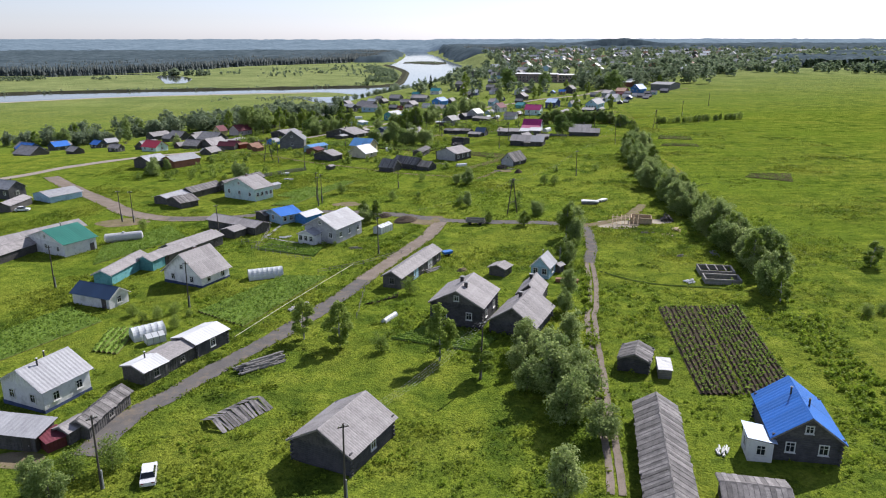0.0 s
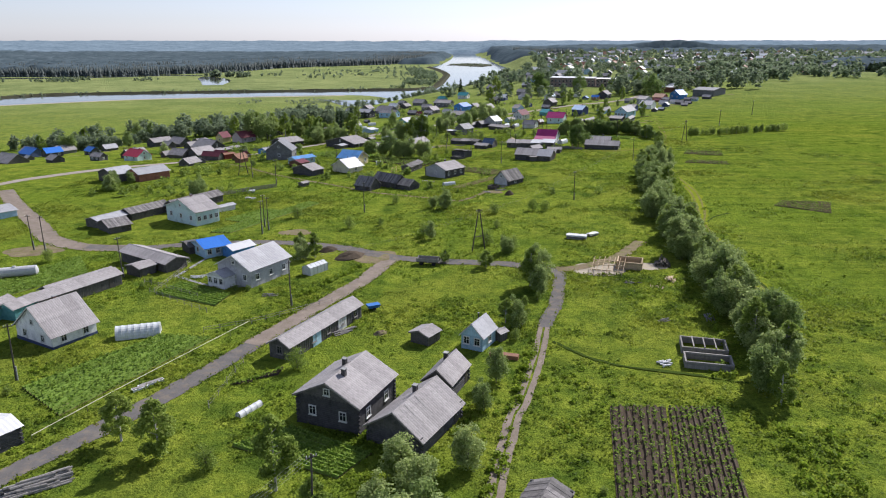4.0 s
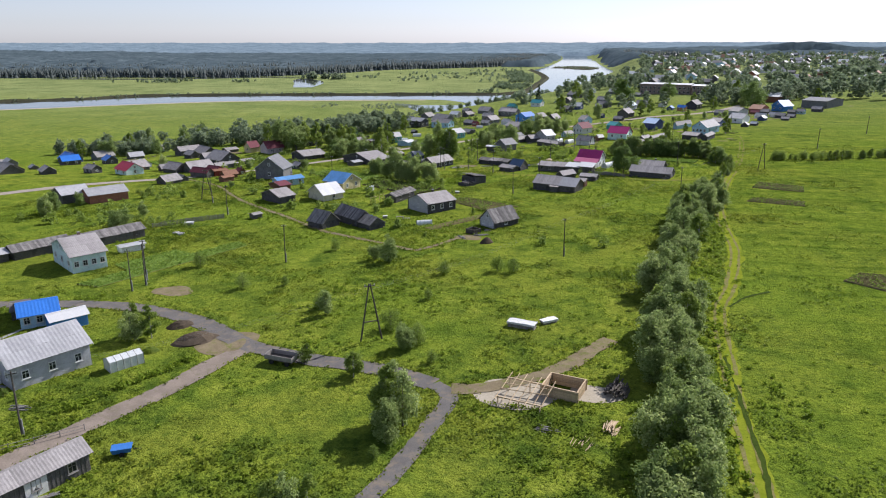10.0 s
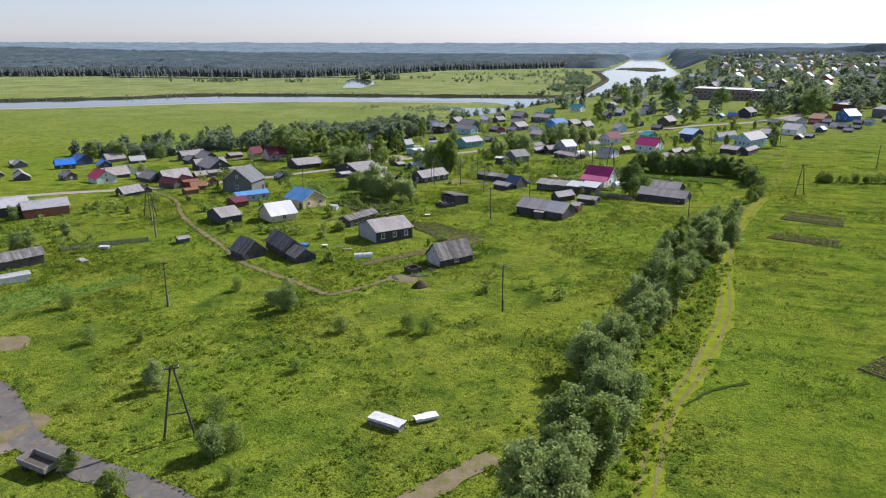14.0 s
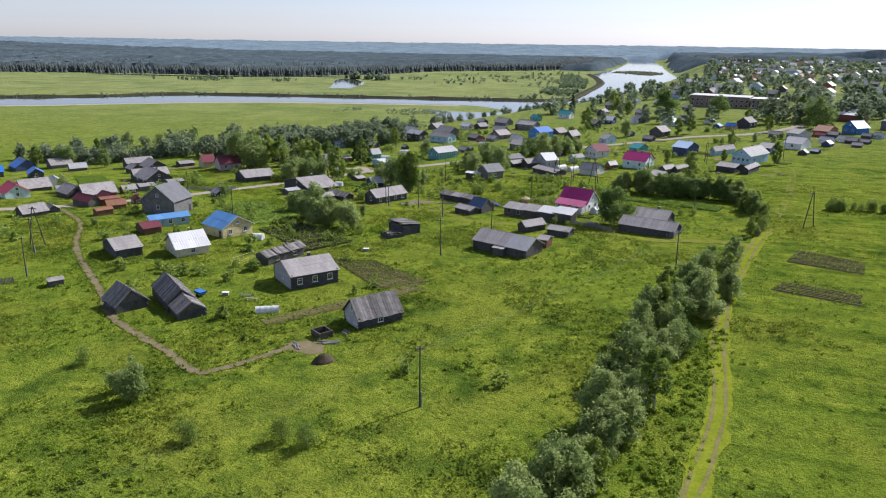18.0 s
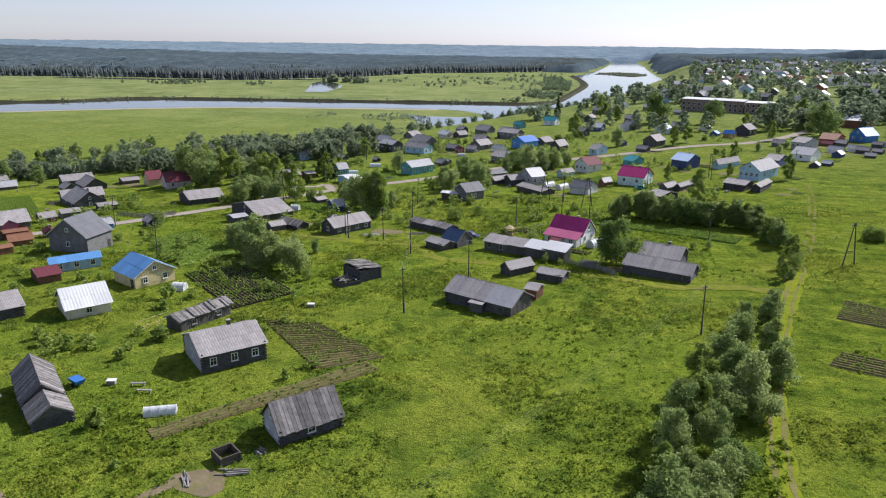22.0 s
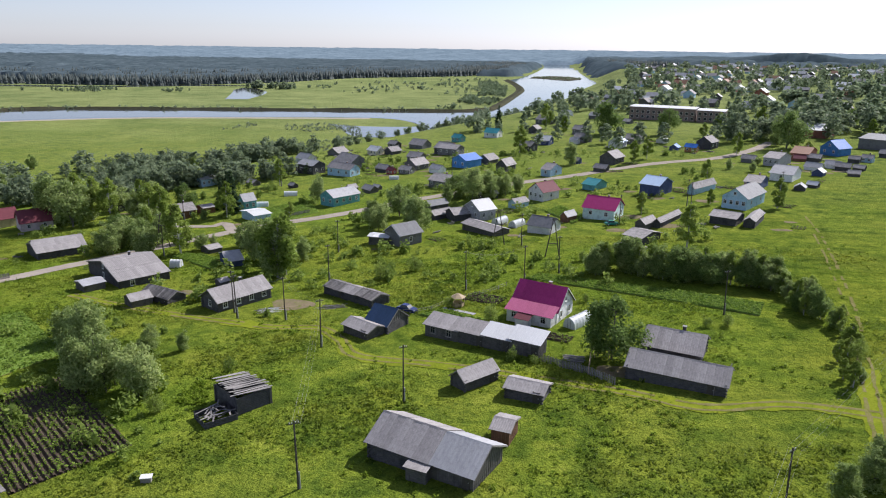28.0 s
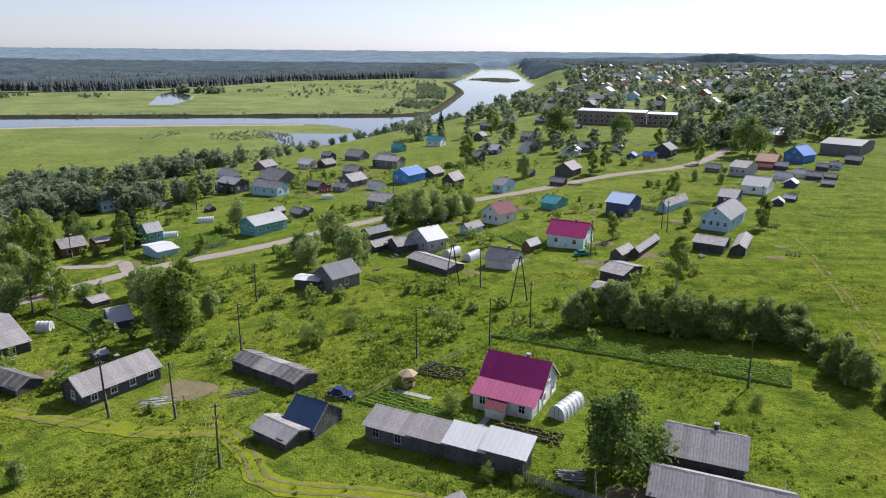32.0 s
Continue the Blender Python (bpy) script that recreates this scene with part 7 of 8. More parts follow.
tree("willow", -132.5, 363.0, 8.1, 1.0)
tree("birch", -264.5, 472.3, 12.6, 1.0)
tree("birch", -255.1, 507.5, 13.5, 1.0)
tree("willow", -217.4, 547.5, 10.7, 1.0)
tree("willow", -96.4, 373.5, 5.5, 1.0)
tree("birch", -38.0, 467.1, 6.4, 1.0)
tree("willow", -119.7, 455.5, 17.7, 1.0)
tree("willow", -109.4, 452.5, 19.6, 1.0)
tree("willow", -111.0, 464.5, 15.3, 1.0)
tree("willow", -71.7, 425.2, 9.2, 1.0)
tree("willow", -66.4, 425.6, 11.3, 1.0)
tree("birch", -69.8, 436.2, 10.5, 1.0)
tree("birch", -86.1, 461.6, 14.5, 1.0)
tree("birch", -84.0, 465.1, 13.1, 1.0)
tree("willow", -227.3, 555.5, 8.7, 1.0)
tree("willow", -171.2, 633.1, 9.5, 1.0)
tree("willow", -261.0, 608.3, 9.4, 1.0)
tree("willow", -205.4, 603.9, 11.3, 1.0)
tree("willow", -191.1, 604.0, 10.3, 1.0)
tree("willow", -134.8, 554.6, 8.2, 1.0)
tree("birch", -100.4, 459.8, 15.7, 1.0)
tree("birch", -109.9, 463.2, 16.7, 1.0)
tree("willow", -69.3, 418.3, 10.3, 1.0)
tree("willow", -92.5, 464.2, 11.1, 1.0)
tree("willow", -103.7, 491.8, 8.8, 1.0)
tree("willow", -154.1, 506.3, 10.1, 1.0)
tree("willow", -143.0, 499.9, 12.0, 1.0)
tree("willow", -276.4, 544.5, 10.1, 1.0)
tree("willow", -267.2, 547.8, 11.4, 1.0)
tree("willow", -231.1, 534.4, 13.7, 1.0)
tree("willow", -225.8, 546.0, 12.4, 1.0)
tree("willow", -193.6, 447.3, 9.9, 1.0)
tree("willow", -95.2, 371.2, 4.1, 1.0)
tree("willow", -68.4, 370.9, 5.8, 1.0)
tree("birch", -61.6, 468.6, 12.8, 1.0)
tree("spruce", -75.6, 495.7, 12.2, 1.0)
tree("willow", -13.1, 335.0, 8.2, 1.0)
tree("willow", -13.7, 351.6, 5.6, 1.0)
tree("willow", -7.8, 353.1, 4.2, 1.0)
tree("willow", -35.3, 431.5, 6.9, 1.0)
tree("willow", -57.5, 431.7, 7.0, 1.0)
tree("willow", -56.6, 415.4, 11.4, 1.0)
tree("birch", -20.9, 415.7, 9.9, 1.0)
tree("willow", 153.4, 645.9, 11.0, 1.0)
tree("birch", 132.0, 689.6, 13.9, 1.0)
tree("willow", 125.6, 560.9, 5.4, 1.0)
tree("willow", 117.5, 566.5, 5.5, 1.0)
tree("birch", 159.6, 610.6, 7.5, 1.0)
tree("willow", -35.0, 427.2, 8.1, 1.0)
tree("willow", -68.2, 464.7, 4.2, 1.0)
tree("bush", 60.2, 390.4, 2.0, 1.0)
tree("bush", 52.6, 394.5, 1.8, 1.0)
tree("bush", 58.8, 379.6, 1.8, 1.0)
tree("bush", 48.5, 358.9, 2.5, 1.0)
tree("bush", 52.4, 358.0, 1.8, 1.0)
tree("bush", 85.8, 380.4, 2.7, 1.0)
tree("bush", 82.1, 379.3, 2.2, 1.0)
tree("bush", 33.0, 383.7, 2.9, 1.0)
tree("bush", 37.6, 404.2, 2.2, 1.0)
tree("willow", 20.0, 507.0, 9.0, 1.2)
tree("willow", 30.0, 506.0, 9.5, 1.2)
tree("poplar", 12.0, 501.0, 9.0, 1.0)
tree("willow", 25.0, 499.0, 8.0, 1.2)
tree("willow", -6.0, 457.0, 8.5, 1.1)
tree("poplar", 7.5, 455.0, 10.0, 0.9)
tree("poplar", -85.0, 482.0, 10.0, 1.0)
tree("poplar", -93.0, 468.0, 11.0, 1.0)
tree("willow", -71.0, 428.0, 11.0, 1.2)
tree("poplar", -77.0, 432.0, 9.0, 1.0)
tree("poplar", -118.0, 464.0, 13.0, 1.0)
tree("willow", -110.0, 478.0, 12.0, 1.1)
tree("willow", -104.0, 492.0, 11.0, 1.0)
tree("birch", 89.9, 138.4, 5.8, 1.5)
tree("bush", 74.0, 112.0, 2.6, 1.3)
tree("bush", 77.0, 113.0, 2.2, 1.2)
tree("birch", 33.0, 163.0, 5.0, 1.3)
tree("bush", 32.7, 158.0, 2.2, 1.0)
tree("birch", 23.0, 178.0, 4.2, 1.2)
for x, y, h in ((74, 625, 12), (84.5, 639, 13), (98, 647, 12), (122.6, 644, 11), (133, 659, 13), (141, 665, 14), (151, 672, 13), (146, 660, 12), (160, 668, 14), (67, 648, 12), (58, 655, 13), (40.5, 664, 12), (31.4, 636, 11)):
    FAR.append(("birch", x, y, h))
for x, y in ((-35.1, 163.1), (-46.8, 164.8), (-46.6, 168.2), (-26.9, 163.3), (-24.2, 163.0), (-21.5, 162.5)):
    tree("bush", x, y, 1.5)
for x, y, h in ((17.5, 91.0, 8.0), (18.6, 83.0, 8.0), (14.0, 100.5, 6.5), (20.0, 75.0, 6.0), (12.5, 88.0, 6.0)):
    tree("willow", x, y, h, 1.15)
for x, y, h in ((-55.0, 119.8, 2.4), (-52.0, 117.0, 2.0), (-47.7, 120.7, 2.2), (-44.5, 119.0, 1.6), (36.0, 99.0, 0.9)):
    tree("bush", x, y, h, 1.2)
# ---- loose things
car(-32.4, 69.2, 107, 'white')
car(25.3, 379.9, -20, 'darkblue')
car(66.9, 460.5, 20, 'teal')
car(-124.9, 209.2, 10, 'white')
log_heap(-26.7, 97.6, 40, 8.0, "long heap of pale weathered firewood beside the lane", "grey_wood", 0.17, 95, 2.3, 1.3)
plank_ruin(-26.2, 82.9, 52)
greenhouse(-48.5, 110.2, 38, 5.2, 3.0, 2.1, note='white plastic-film greenhouse arch in a vegetable garden')
greenhouse(-35.7, 140.5, 20, 7.0, 3.0, 2.0, note='ribbed white plastic-film greenhouse on the plot')
greenhouse(59.0, 377.3, 57, 6.0, 2.6, 2.0, note='white polycarbonate greenhouse beside the house')
greenhouse(9.9, 271.6, 28, 4.2, 1.6, 1.2, note='low white plastic-film garden tunnel')
greenhouse(-8.2, 115.4, 62, 4.0, 1.0, 0.7, note='low white film tunnel over a bed')
greenhouse(-42.5, 406.7, 10, 2.6, 2.4, 2.0, note='rounded white film greenhouse by small plot')
greenhouse(-21.2, 317.5, 10, 2.6, 2.4, 1.6, note='rounded white film greenhouse by yellow house')
greenhouse(33.6, 462.0, 63, 5.5, 2.6, 2.0, note='white arched greenhouse near sheds')
greenhouse(39.2, 458.5, 63, 5.5, 2.6, 2.0, note='white arched greenhouse near sheds')
greenhouse(-54.6, 506.6, 20, 5.0, 2.6, 1.8, note='pale film greenhouse on bare ground')
greenhouse(-57.4, 486.5, 20, 5.0, 2.6, 1.8, note='white film greenhouse beside teal house')
greenhouse(-22.2, 541.6, 10, 4.0, 2.2, 1.6, note='small white film greenhouse in grass')
glasshouse(-13.6, 175.3, 58, 5.2, 2.4, 1.7)
glasshouse(-46.4, 107.8, 38, 3.0, 2.0, 1.2)
tank(-78.2, 171.3, 22)
trough(26.0, 132.8, -14)
log_heap(-0.7, 142.7, 48, 5.0, 'boards and scrap heaped along the byre', 'grey_wood', 0.09, 22, 1.4, 0.5)
trailer(10.3, 180.8, -8)
covered_stack(32.7, 92.2, 78, 4.2, 1.9, 1.5, 'white tarpaulin over a boxy stack in grass')
covered_stack(45.1, 202.0, -12, 4.8, 1.7, 1.0, 'long stack under white tarpaulin in the meadow')
covered_stack(49.4, 204.8, 40, 3.0, 1.2, 0.7, 'grey weathered board stack in the meadow')
covered_stack(-26.1, 121.1, 48, 2.0, 0.6, 0.35, 'pale sawn boards stacked beside the lane')
covered_stack(-25.2, 122.7, 48, 3.5, 0.7, 0.35, 'pale sawn boards stacked beside the lane')
log_box(53.6, 178.9, -14, 5.0, 4.2, 1.9)
truss_frame(48.5, 175.6, -14)
foundation(56.1, 130.9, -10, 6.6, 3.4, 1.1)
foundation(57.0, 136.5, -10, 6.6, 4.2, 1.1)
log_heap(60.9, 180.5, 75, 5.0, 'neat stack of dark grey logs by trees', 'pole_wood', 0.16, 44, 3.4, 1.6)
log_heap(60.0, 170.1, 75, 3.6, 'stack of pale new planks in grass', 'fresh_wood', 0.1, 26, 2.0, 0.7)
log_heap(56.5, 166.1, 70, 3.6, 'few long pale poles laid in grass', 'fresh_wood', 0.05, 9, 2.4, 0.05)
log_heap(52.5, 168.3, -14, 3.6, 'grey boards heaped in the grass', 'grey_wood', 0.07, 12, 1.6, 0.25)
log_heap(53.7, 148.3, 30, 2.6, 'small heap of grey boards in grass', 'grey_wood', 0.07, 14, 1.6, 0.3)
log_heap(61.7, 149.4, 80, 4.0, 'grey boards leaning by the trees', 'grey_wood', 0.08, 16, 1.6, 0.5)
log_heap(50.0, 130.9, 20, 2.4, 'pile of pale rubble and boards', 'tarp', 0.14, 14, 1.6, 0.4)
log_heap(-19.1, 160.5, 10, 3.4, 'grey boards stacked in the garden', 'grey_wood', 0.08, 14, 1.4, 0.4)
log_heap(-3.4, 376.1, 30, 5.0, 'scattered pale boards on the yard', 'grey_wood', 0.06, 16, 4.0, 0.05)
log_heap(-2.2, 376.2, 20, 6.0, 'scattered pale boards and sheets on the yard', 'tarp', 0.06, 14, 3.0, 0.08)
log_heap(9.5, 380.3, 25, 7.0, 'fallen grey lattice of poles beside shed', 'grey_wood', 0.07, 16, 2.6, 0.5)
log_heap(58.6, 360.5, 0, 4.0, 'firewood and scrap heaped beside the shed', 'grey_wood', 0.12, 26, 2.4, 0.9)
log_heap(28.2, 266.8, -30, 2.4, 'grey boards piled beside the cabin', 'grey_wood', 0.08, 12, 1.4, 0.5)
log_heap(27.4, 262.0, 20, 4.2, 'weathered pale planks on bare ground', 'grey_wood', 0.12, 9, 1.3, 0.2)
log_heap(22.7, 259.5, -45, 4.6, 'weathered planks lying on bare ground', 'grey_wood', 0.13, 6, 0.9, 0.15)
log_box(25.0, 264.4, -33, 2.6, 2.4, 1.4)
mound(30.0, 255.2, 1.9, 1.5, 'soil', 'dark heap of manure beside the lane')
mound(-14.4, 191.8, 2.6, 1.1, 'soil', 'dark heap of earth beside the lane')
mound(-8.2, 186.4, 4.0, 1.5, 'soil', 'dark heap of earth beside the lane')
mound(-13.0, 180.7, 1.8, 0.9, 'grass_blade', 'small stack of cut hay')
mound(5.5, 141.9, 1.4, 0.7, 'dirt', 'small heap of sawdust in grass')
mound(-26.9, 384.8, 2.4, 0.8, 'dirt', 'brown heap of old hay behind sheds')
bare_patch(-27.2, 208.6, 4.2, 'round patch of bare trodden earth')
bare_patch(-2.5, 186.5, 6.5, 'bare trodden earth at the lane junction')
bare_patch(24.3, 259.3, 3.6, 'trodden bare earth beside the cabin')
bare_patch(47.4, 177.5, 6.0, 'sawdust and bare ground round the building site')
bare_patch(58.0, 179.2, 4.0, 'sawdust and bare ground round the building site')
bare_patch(0.5, 380.8, 5.0, 'bare trodden yard behind the log house')
bare_patch(-87.4, 191.2, 7.0, 'bare trodden ground beside the lane')
tractor_cart(2.5, 153.0, 30)
tractor_cart(-7.7, 275.4, -20)
beehive_box(-3.1, 277.2)
beehive_box(10.1, 315.6)
bench(1.1, 277.8, 20)
bench(3.5, 276.2, 15)
log_heap(-37.8, 171.4, 10, 3.4, "pale boards and scrap heaped in the yard", "tarp", 0.09, 16, 2.2, 0.4)
covered_stack(-56.2, 261.3, 20, 2.8, 1.3, 0.8, "white sheet over a board stack in grass")
covered_stack(-52.9, 251.3, -20, 3.2, 1.2, 0.4, "pale sheets lying on boards in grass")
log_heap(33.4, 71.8, 70, 2.6, "white boards stacked beside the porch", "tarp", 0.1, 12, 1.4, 0.35)
bare_patch(-50.0, 73.5, 3.2, "bare trodden pen beside the sheds")
bare_patch(65.5, 357.0, 3.6, "bare brown yard before the barn")
gazebo(34.8, 384.4)
fence("fence", 0, [(-25, 142), (-18, 146), (-12, 151), (-6, 157)], 'rail', 'low rail fence with short posts')
fence("fence", 0, [(32, 386), (36, 390), (40, 394), (43, 399)], 'rail', 'grey rail fence beside the garden')
fence("fence", 0, [(20, 380), (25, 378), (30, 381), (32, 385)], 'rail', 'grey rail fence beside the lane')
fence("fence", 0, [(79, 351), (83, 360)], 'plank', 'grey plank fence behind the barn')
fence("fence", 0, [(53, 359), (57, 357), (61, 355), (65, 352)], 'plank', 'leaning grey plank fence by the yard')
fence("fence", 0, [(61, 355), (62, 362), (67, 360)], 'frame', 'open brown timber frame of a pen')
fence("fence", 0, [(-14, 116), (-14, 123), (-14, 130)], 'wire', 'thin wire fence beside the lane')
fence("fence", 0, [(-96, 385), (-83, 384), (-78, 391)], 'plank', 'grey picket fence beside the street')
fence("fence", 0, [(-70, 348), (-60, 348)], 'rail', 'low wooden rail fence')
fence("fence", 0, [(-41, 465), (-34, 475)], 'plank', 'low grey plank fence beside the street')
fence("fence", 0, [(-48, 168), (-33, 159)], 'rail', 'thin garden rail fence by sheds')
fence("fence", 0, [(-44, 162), (-28, 151)], 'rail', 'thin garden rail fence round plot')
fence("fence", 0, [(-44, 182), (-43, 171), (-43, 162)], 'rail', 'thin garden rail fence round plot')
fence("fence", 0, [(-13, 294), (-11, 301)], 'frame', 'bare pole frame beside the decayed shed')
fence("fence", 0, [(-64, 256), (-59, 262), (-50, 270)], 'plank', 'dark weathered plank fence behind the sheds')
concrete_path("fp", 0.8, [(-43, 172.2), (-32.4, 165.7), (-26.2, 165.5)])
concrete_path("fp", 0.8, [(-43, 172.2), (-41.6, 185.6)])
gas_pipe("pipe", 0, [(-33, 107), (-27, 123), (-18, 145)])
concrete_path("fp", 1.0, [(46, 370), (48, 375)])
concrete_path("fp", 1.0, [(32, 383), (39, 380)])
wires((115.4, 373.9), (81.6, 321.7), 3, 9.0, 0.7)
wires((81.6, 321.7), (49.6, 244.8), 3, 9.0, 0.6)
wires((49.6, 244.8), (20.4, 191.7), 3, 9.0, 0.6)
wires((20.4, 191.7), (-12.6, 155.3), 3, 9.0, 0.6)
wires((-9.8, 64.5), (6.2, 91.5), 4, 8.7, 0.4)
wires((28.6, 317.3), (15.2, 358.8), 3, 8.7, 0.5)
wires((15.2, 358.8), (3.1, 371.1), 3, 8.7, 0.5)
wires((3.1, 371.1), (-6.9, 370.7), 3, 8.7, 0.5)
wires((34.5, 395.2), (46.6, 401.2), 3, 8.7, 0.5)

# ---- far town ----


def far_town():
    rnd = random.Random(8)
    models = []
    for wl, rf in (("plank", "slate"), ("white", "metal"), ("darklog", "metal"), ("lblue", "slate"), ("brick", "white"), ("greylog", "metal"), ("cream", "brown"), ("white", "white")):
        L, W, h, rh = 9.0, 7.0, 3.2, 2.4
        wg = Geo().rings([[(*p, -1.5) for p in perimeter(L, W)], [(*p, h) for p in perimeter(L, W)]], caps=False)
        for s in (-1, 1):
            wg.poly((s * L / 2, -W / 2 * s, h), (s * L / 2, W / 2 * s, h), (s * L / 2, 0, h + rh))
        rg = Geo()
        for s in (-1, 1):
            a, b = (-L / 2 - 0.5, s * (W / 2 + 0.5), h - 0.3), (L / 2 + 0.5, s * (W / 2 + 0.5), h - 0.3)
            rg.rings([[a, b, (L / 2 + 0.5, 0, h + rh), (-L / 2 - 0.5, 0, h + rh)], [(q[0], q[1], q[2] + 0.12) for q in (a, b, (L / 2 + 0.5, 0, h + rh), (-L / 2 - 0.5, 0, h + rh))]])
        models.append((wg.mesh("wall", "wall_" + wl), rg.mesh("roof", "roof_" + rf), f"far {WALL[wl][0]} house with a {ROOF[rf][0]}"))
    n = 0
    while n < 240:
        y = 740 + 1500 * rnd.random() ** 0.8
        x = rnd.uniform(edge_x(y) + 45, edge_x(y) + 200 + (y - 640) * 0.7)
        if x > 60 and y < 700 + 0.9 * max(0, x - 130) or 60 < x < 210 and y < 850:
            continue
        wm, rm, lab = rnd.choice(models)
        e = new("house")
        e.matrix_basis = pose(x, y, height(x, y), 0, 0, rnd.choice((-27, 63, -20, 70, -35)) + rnd.uniform(-6, 6)) @ Matrix.Scale(rnd.uniform(0.85, 1.6), 4)
        tagged(e, lab, "house", "far town houses")
        part("wall", wm, "", e)
        part("roof", rm, "", e)
        n += 1
    g, slot, mats = Geo(), [], []
    while n < 560:
        y = 900 + 1500 * rnd.random() ** 0.9
        x = rnd.uniform(edge_x(y) + 40, edge_x(y) + 200 + (y - 640) * 0.75)
        if 60 < x < 210 and y < 950:
            continue
        m = pose(x, y, height(x, y), 0, 0, rnd.choice((-27, 63, -20, 70)) + rnd.uniform(-6, 6)) @ Matrix.Scale(rnd.uniform(0.9, 1.7), 4)
        for me in rnd.choice(models)[:2]:
            k = len(g.v)
            g.v += [tuple(m @ v.co) for v in me.vertices]
            g.f += [tuple(k + i for i in p.vertices) for p in me.polygons]
            if me.materials[0] not in mats:
                mats.append(me.materials[0])
            slot += [mats.index(me.materials[0])] * len(me.polygons)
        n += 1
    me = g.mesh("far_houses", "wall_white")
    me.materials.clear()
    for mt in mats:
        me.materials.append(mt)
    me.polygons.foreach_set("material_index", slot)
    tagged(new("far_houses", me), "crowded pale-roofed houses of the far town", "houses", kind="stuff")
    items = []
    for i in range(1700):
        y = 690 + 1700 * rnd.random() ** 0.8
        x = rnd.uniform(edge_x(y) + 10, edge_x(y) + 240 + (y - 600) * 0.9)
        if x > 60 and y < 690 + 0.8 * max(0, x - 130) or 70 < x < 165 and y < 770:
            continue
        items.append((rnd.choice(("birch", "poplar", "poplar", "willow", "spruce")), x, y, rnd.uniform(6, 15)))
    tree_mass("town_trees", items, 120, "leafy trees among the far town houses, paled as by haze", 31)
    shrubs = []
    while len(shrubs) < 1500:
        x, y = rnd.uniform(-120, 120), rnd.uniform(255, 620)
        if x < edge_x(y) + 5 or x > 60 + 0.16 * (y - 250) or y < 380 and x > 10 and rnd.random() < 0.9 or noise.noise((x * 0.03, y * 0.03, 7)) < -0.05:
            continue
        if any(abs(x - f[0]) < f[3] / 2 + 2 and abs(y - f[1]) < f[3] / 2 + 2 for f in FOOT) or any((p.x - x) ** 2 + (p.y - y) ** 2 < 25 for line, wd, mt in ROADS for p in line):
            continue
        shrubs.append((rnd.choice(("bush", "bush", "willow")), x, y, 0.7 + 3.6 * rnd.random() ** 2.5))
    tree_mass("garden_shrubs", shrubs, 100, "leafy garden shrubs and weeds between the houses", 33, "leaf_bush")
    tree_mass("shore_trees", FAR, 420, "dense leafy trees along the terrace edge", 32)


far_town()


def cone_trees(name, pts, hs, rad, mat, label, seed, sides=5):
    """Many small far trees in one mesh: ragged stacked cones."""
    rng = np.random.default_rng(seed)
    v, f = [], []
    for (x, y), h in zip(pts, hs):
        z = height(x, y)
        r = h * rad * rng.uniform(0.8, 1.2)
        for z0, z1, k in ((0.02, 0.62, 1.0), (0.4, 1.0, 0.66)):
            n = len(v)
            a0 = rng.uniform(0, 6.28)
            for j in range(sides):
                a = a0 + 6.283 * j / sides
                rr = r * k * rng.uniform(0.75, 1.2)
                v.append((x + rr * math.cos(a), y + rr * math.sin(a), z + h * (z0 + rng.uniform(-0.04, 0.04))))
            v.append((x + rng.normal(0, r * 0.1), y, z + h * z1))
            f += [(n + j, n + (j + 1) % sides, n + sides) for j in range(sides)]
    return tagged(new(name, from_arrays(name, v, f, mat, 3)), label, "forest", kind="stuff")


FOREST = [(-2600, 850), (-1500, 1150), (-1000, 1330), (-760, 1380), (-640, 1450), (-540, 1600), (-480, 1800), (-330, 1950), (-240, 2100), (-200, 2500), (-190, 2900)]


def forest_front():
    rng = np.random.default_rng(3)
    line = smooth_line(FOREST, 9)
    pts, hs = [], []
    for p in line:
        for k in range(26):
            d = rng.uniform(0, 1) ** 2.4 * 420
            pts.append((p.x + rng.normal(0, 10) - d * 0.35, p.y + rng.normal(0, 8) + d))
            hs.append(rng.uniform(11, 19))
    for i in range(700):
        y = rng.uniform(2120, 2750)
        pts.append((edge_x(y) + rng.uniform(15, 170), y))
        hs.append(rng.uniform(9, 16))
    cone_trees("forest", pts, hs, 0.25, "leaf_conifer_hazed", "conifer forest edge beyond the river, greyed blue for haze", 4)


forest_front()


def canopy_sheet(name, y0, y1, inside, lift, label, seed, mat="hazed_canopy"):
    """The closed top of far woods: a bumpy sheet over the land, down to the ground at its edges."""
    rng = np.random.default_rng(seed)
    ys = [y0]
    while ys[-1] < y1:
        ys.append(ys[-1] + max(12, ys[-1] * 0.011))
    K = 330
    v, f, ok = [], [], []
    for y in ys:
        for i in range(K):
            x = y * (-1.35 + 2.25 * i / (K - 1)) + rng.normal(0, 3)
            yy = y + rng.normal(0, 3)
            k = inside(x, y)
            n = noise.noise((x * 0.006, y * 0.006, seed)) + 1.5 * math.exp(-((x - 670) / 130) ** 2 - ((y - 2690) / 150) ** 2) / 0.35
            v.append((x, yy, height(x, yy) + (lift * (rng.uniform(0.6, 1.0) + 0.35 * n) if k else -0.5)))
            ok.append(k)
    for j in range(len(ys) - 1):
        for i in range(K - 1):
            q = (j * K + i, j * K + i + 1, (j + 1) * K + i + 1, (j + 1) * K + i)
            if any(ok[a] for a in q):
                f.append(q)
    tagged(new(name, from_arrays(name, v, f, mat, 4)), label, "forest", kind="stuff" if mat == "hazed_canopy" else "structure")


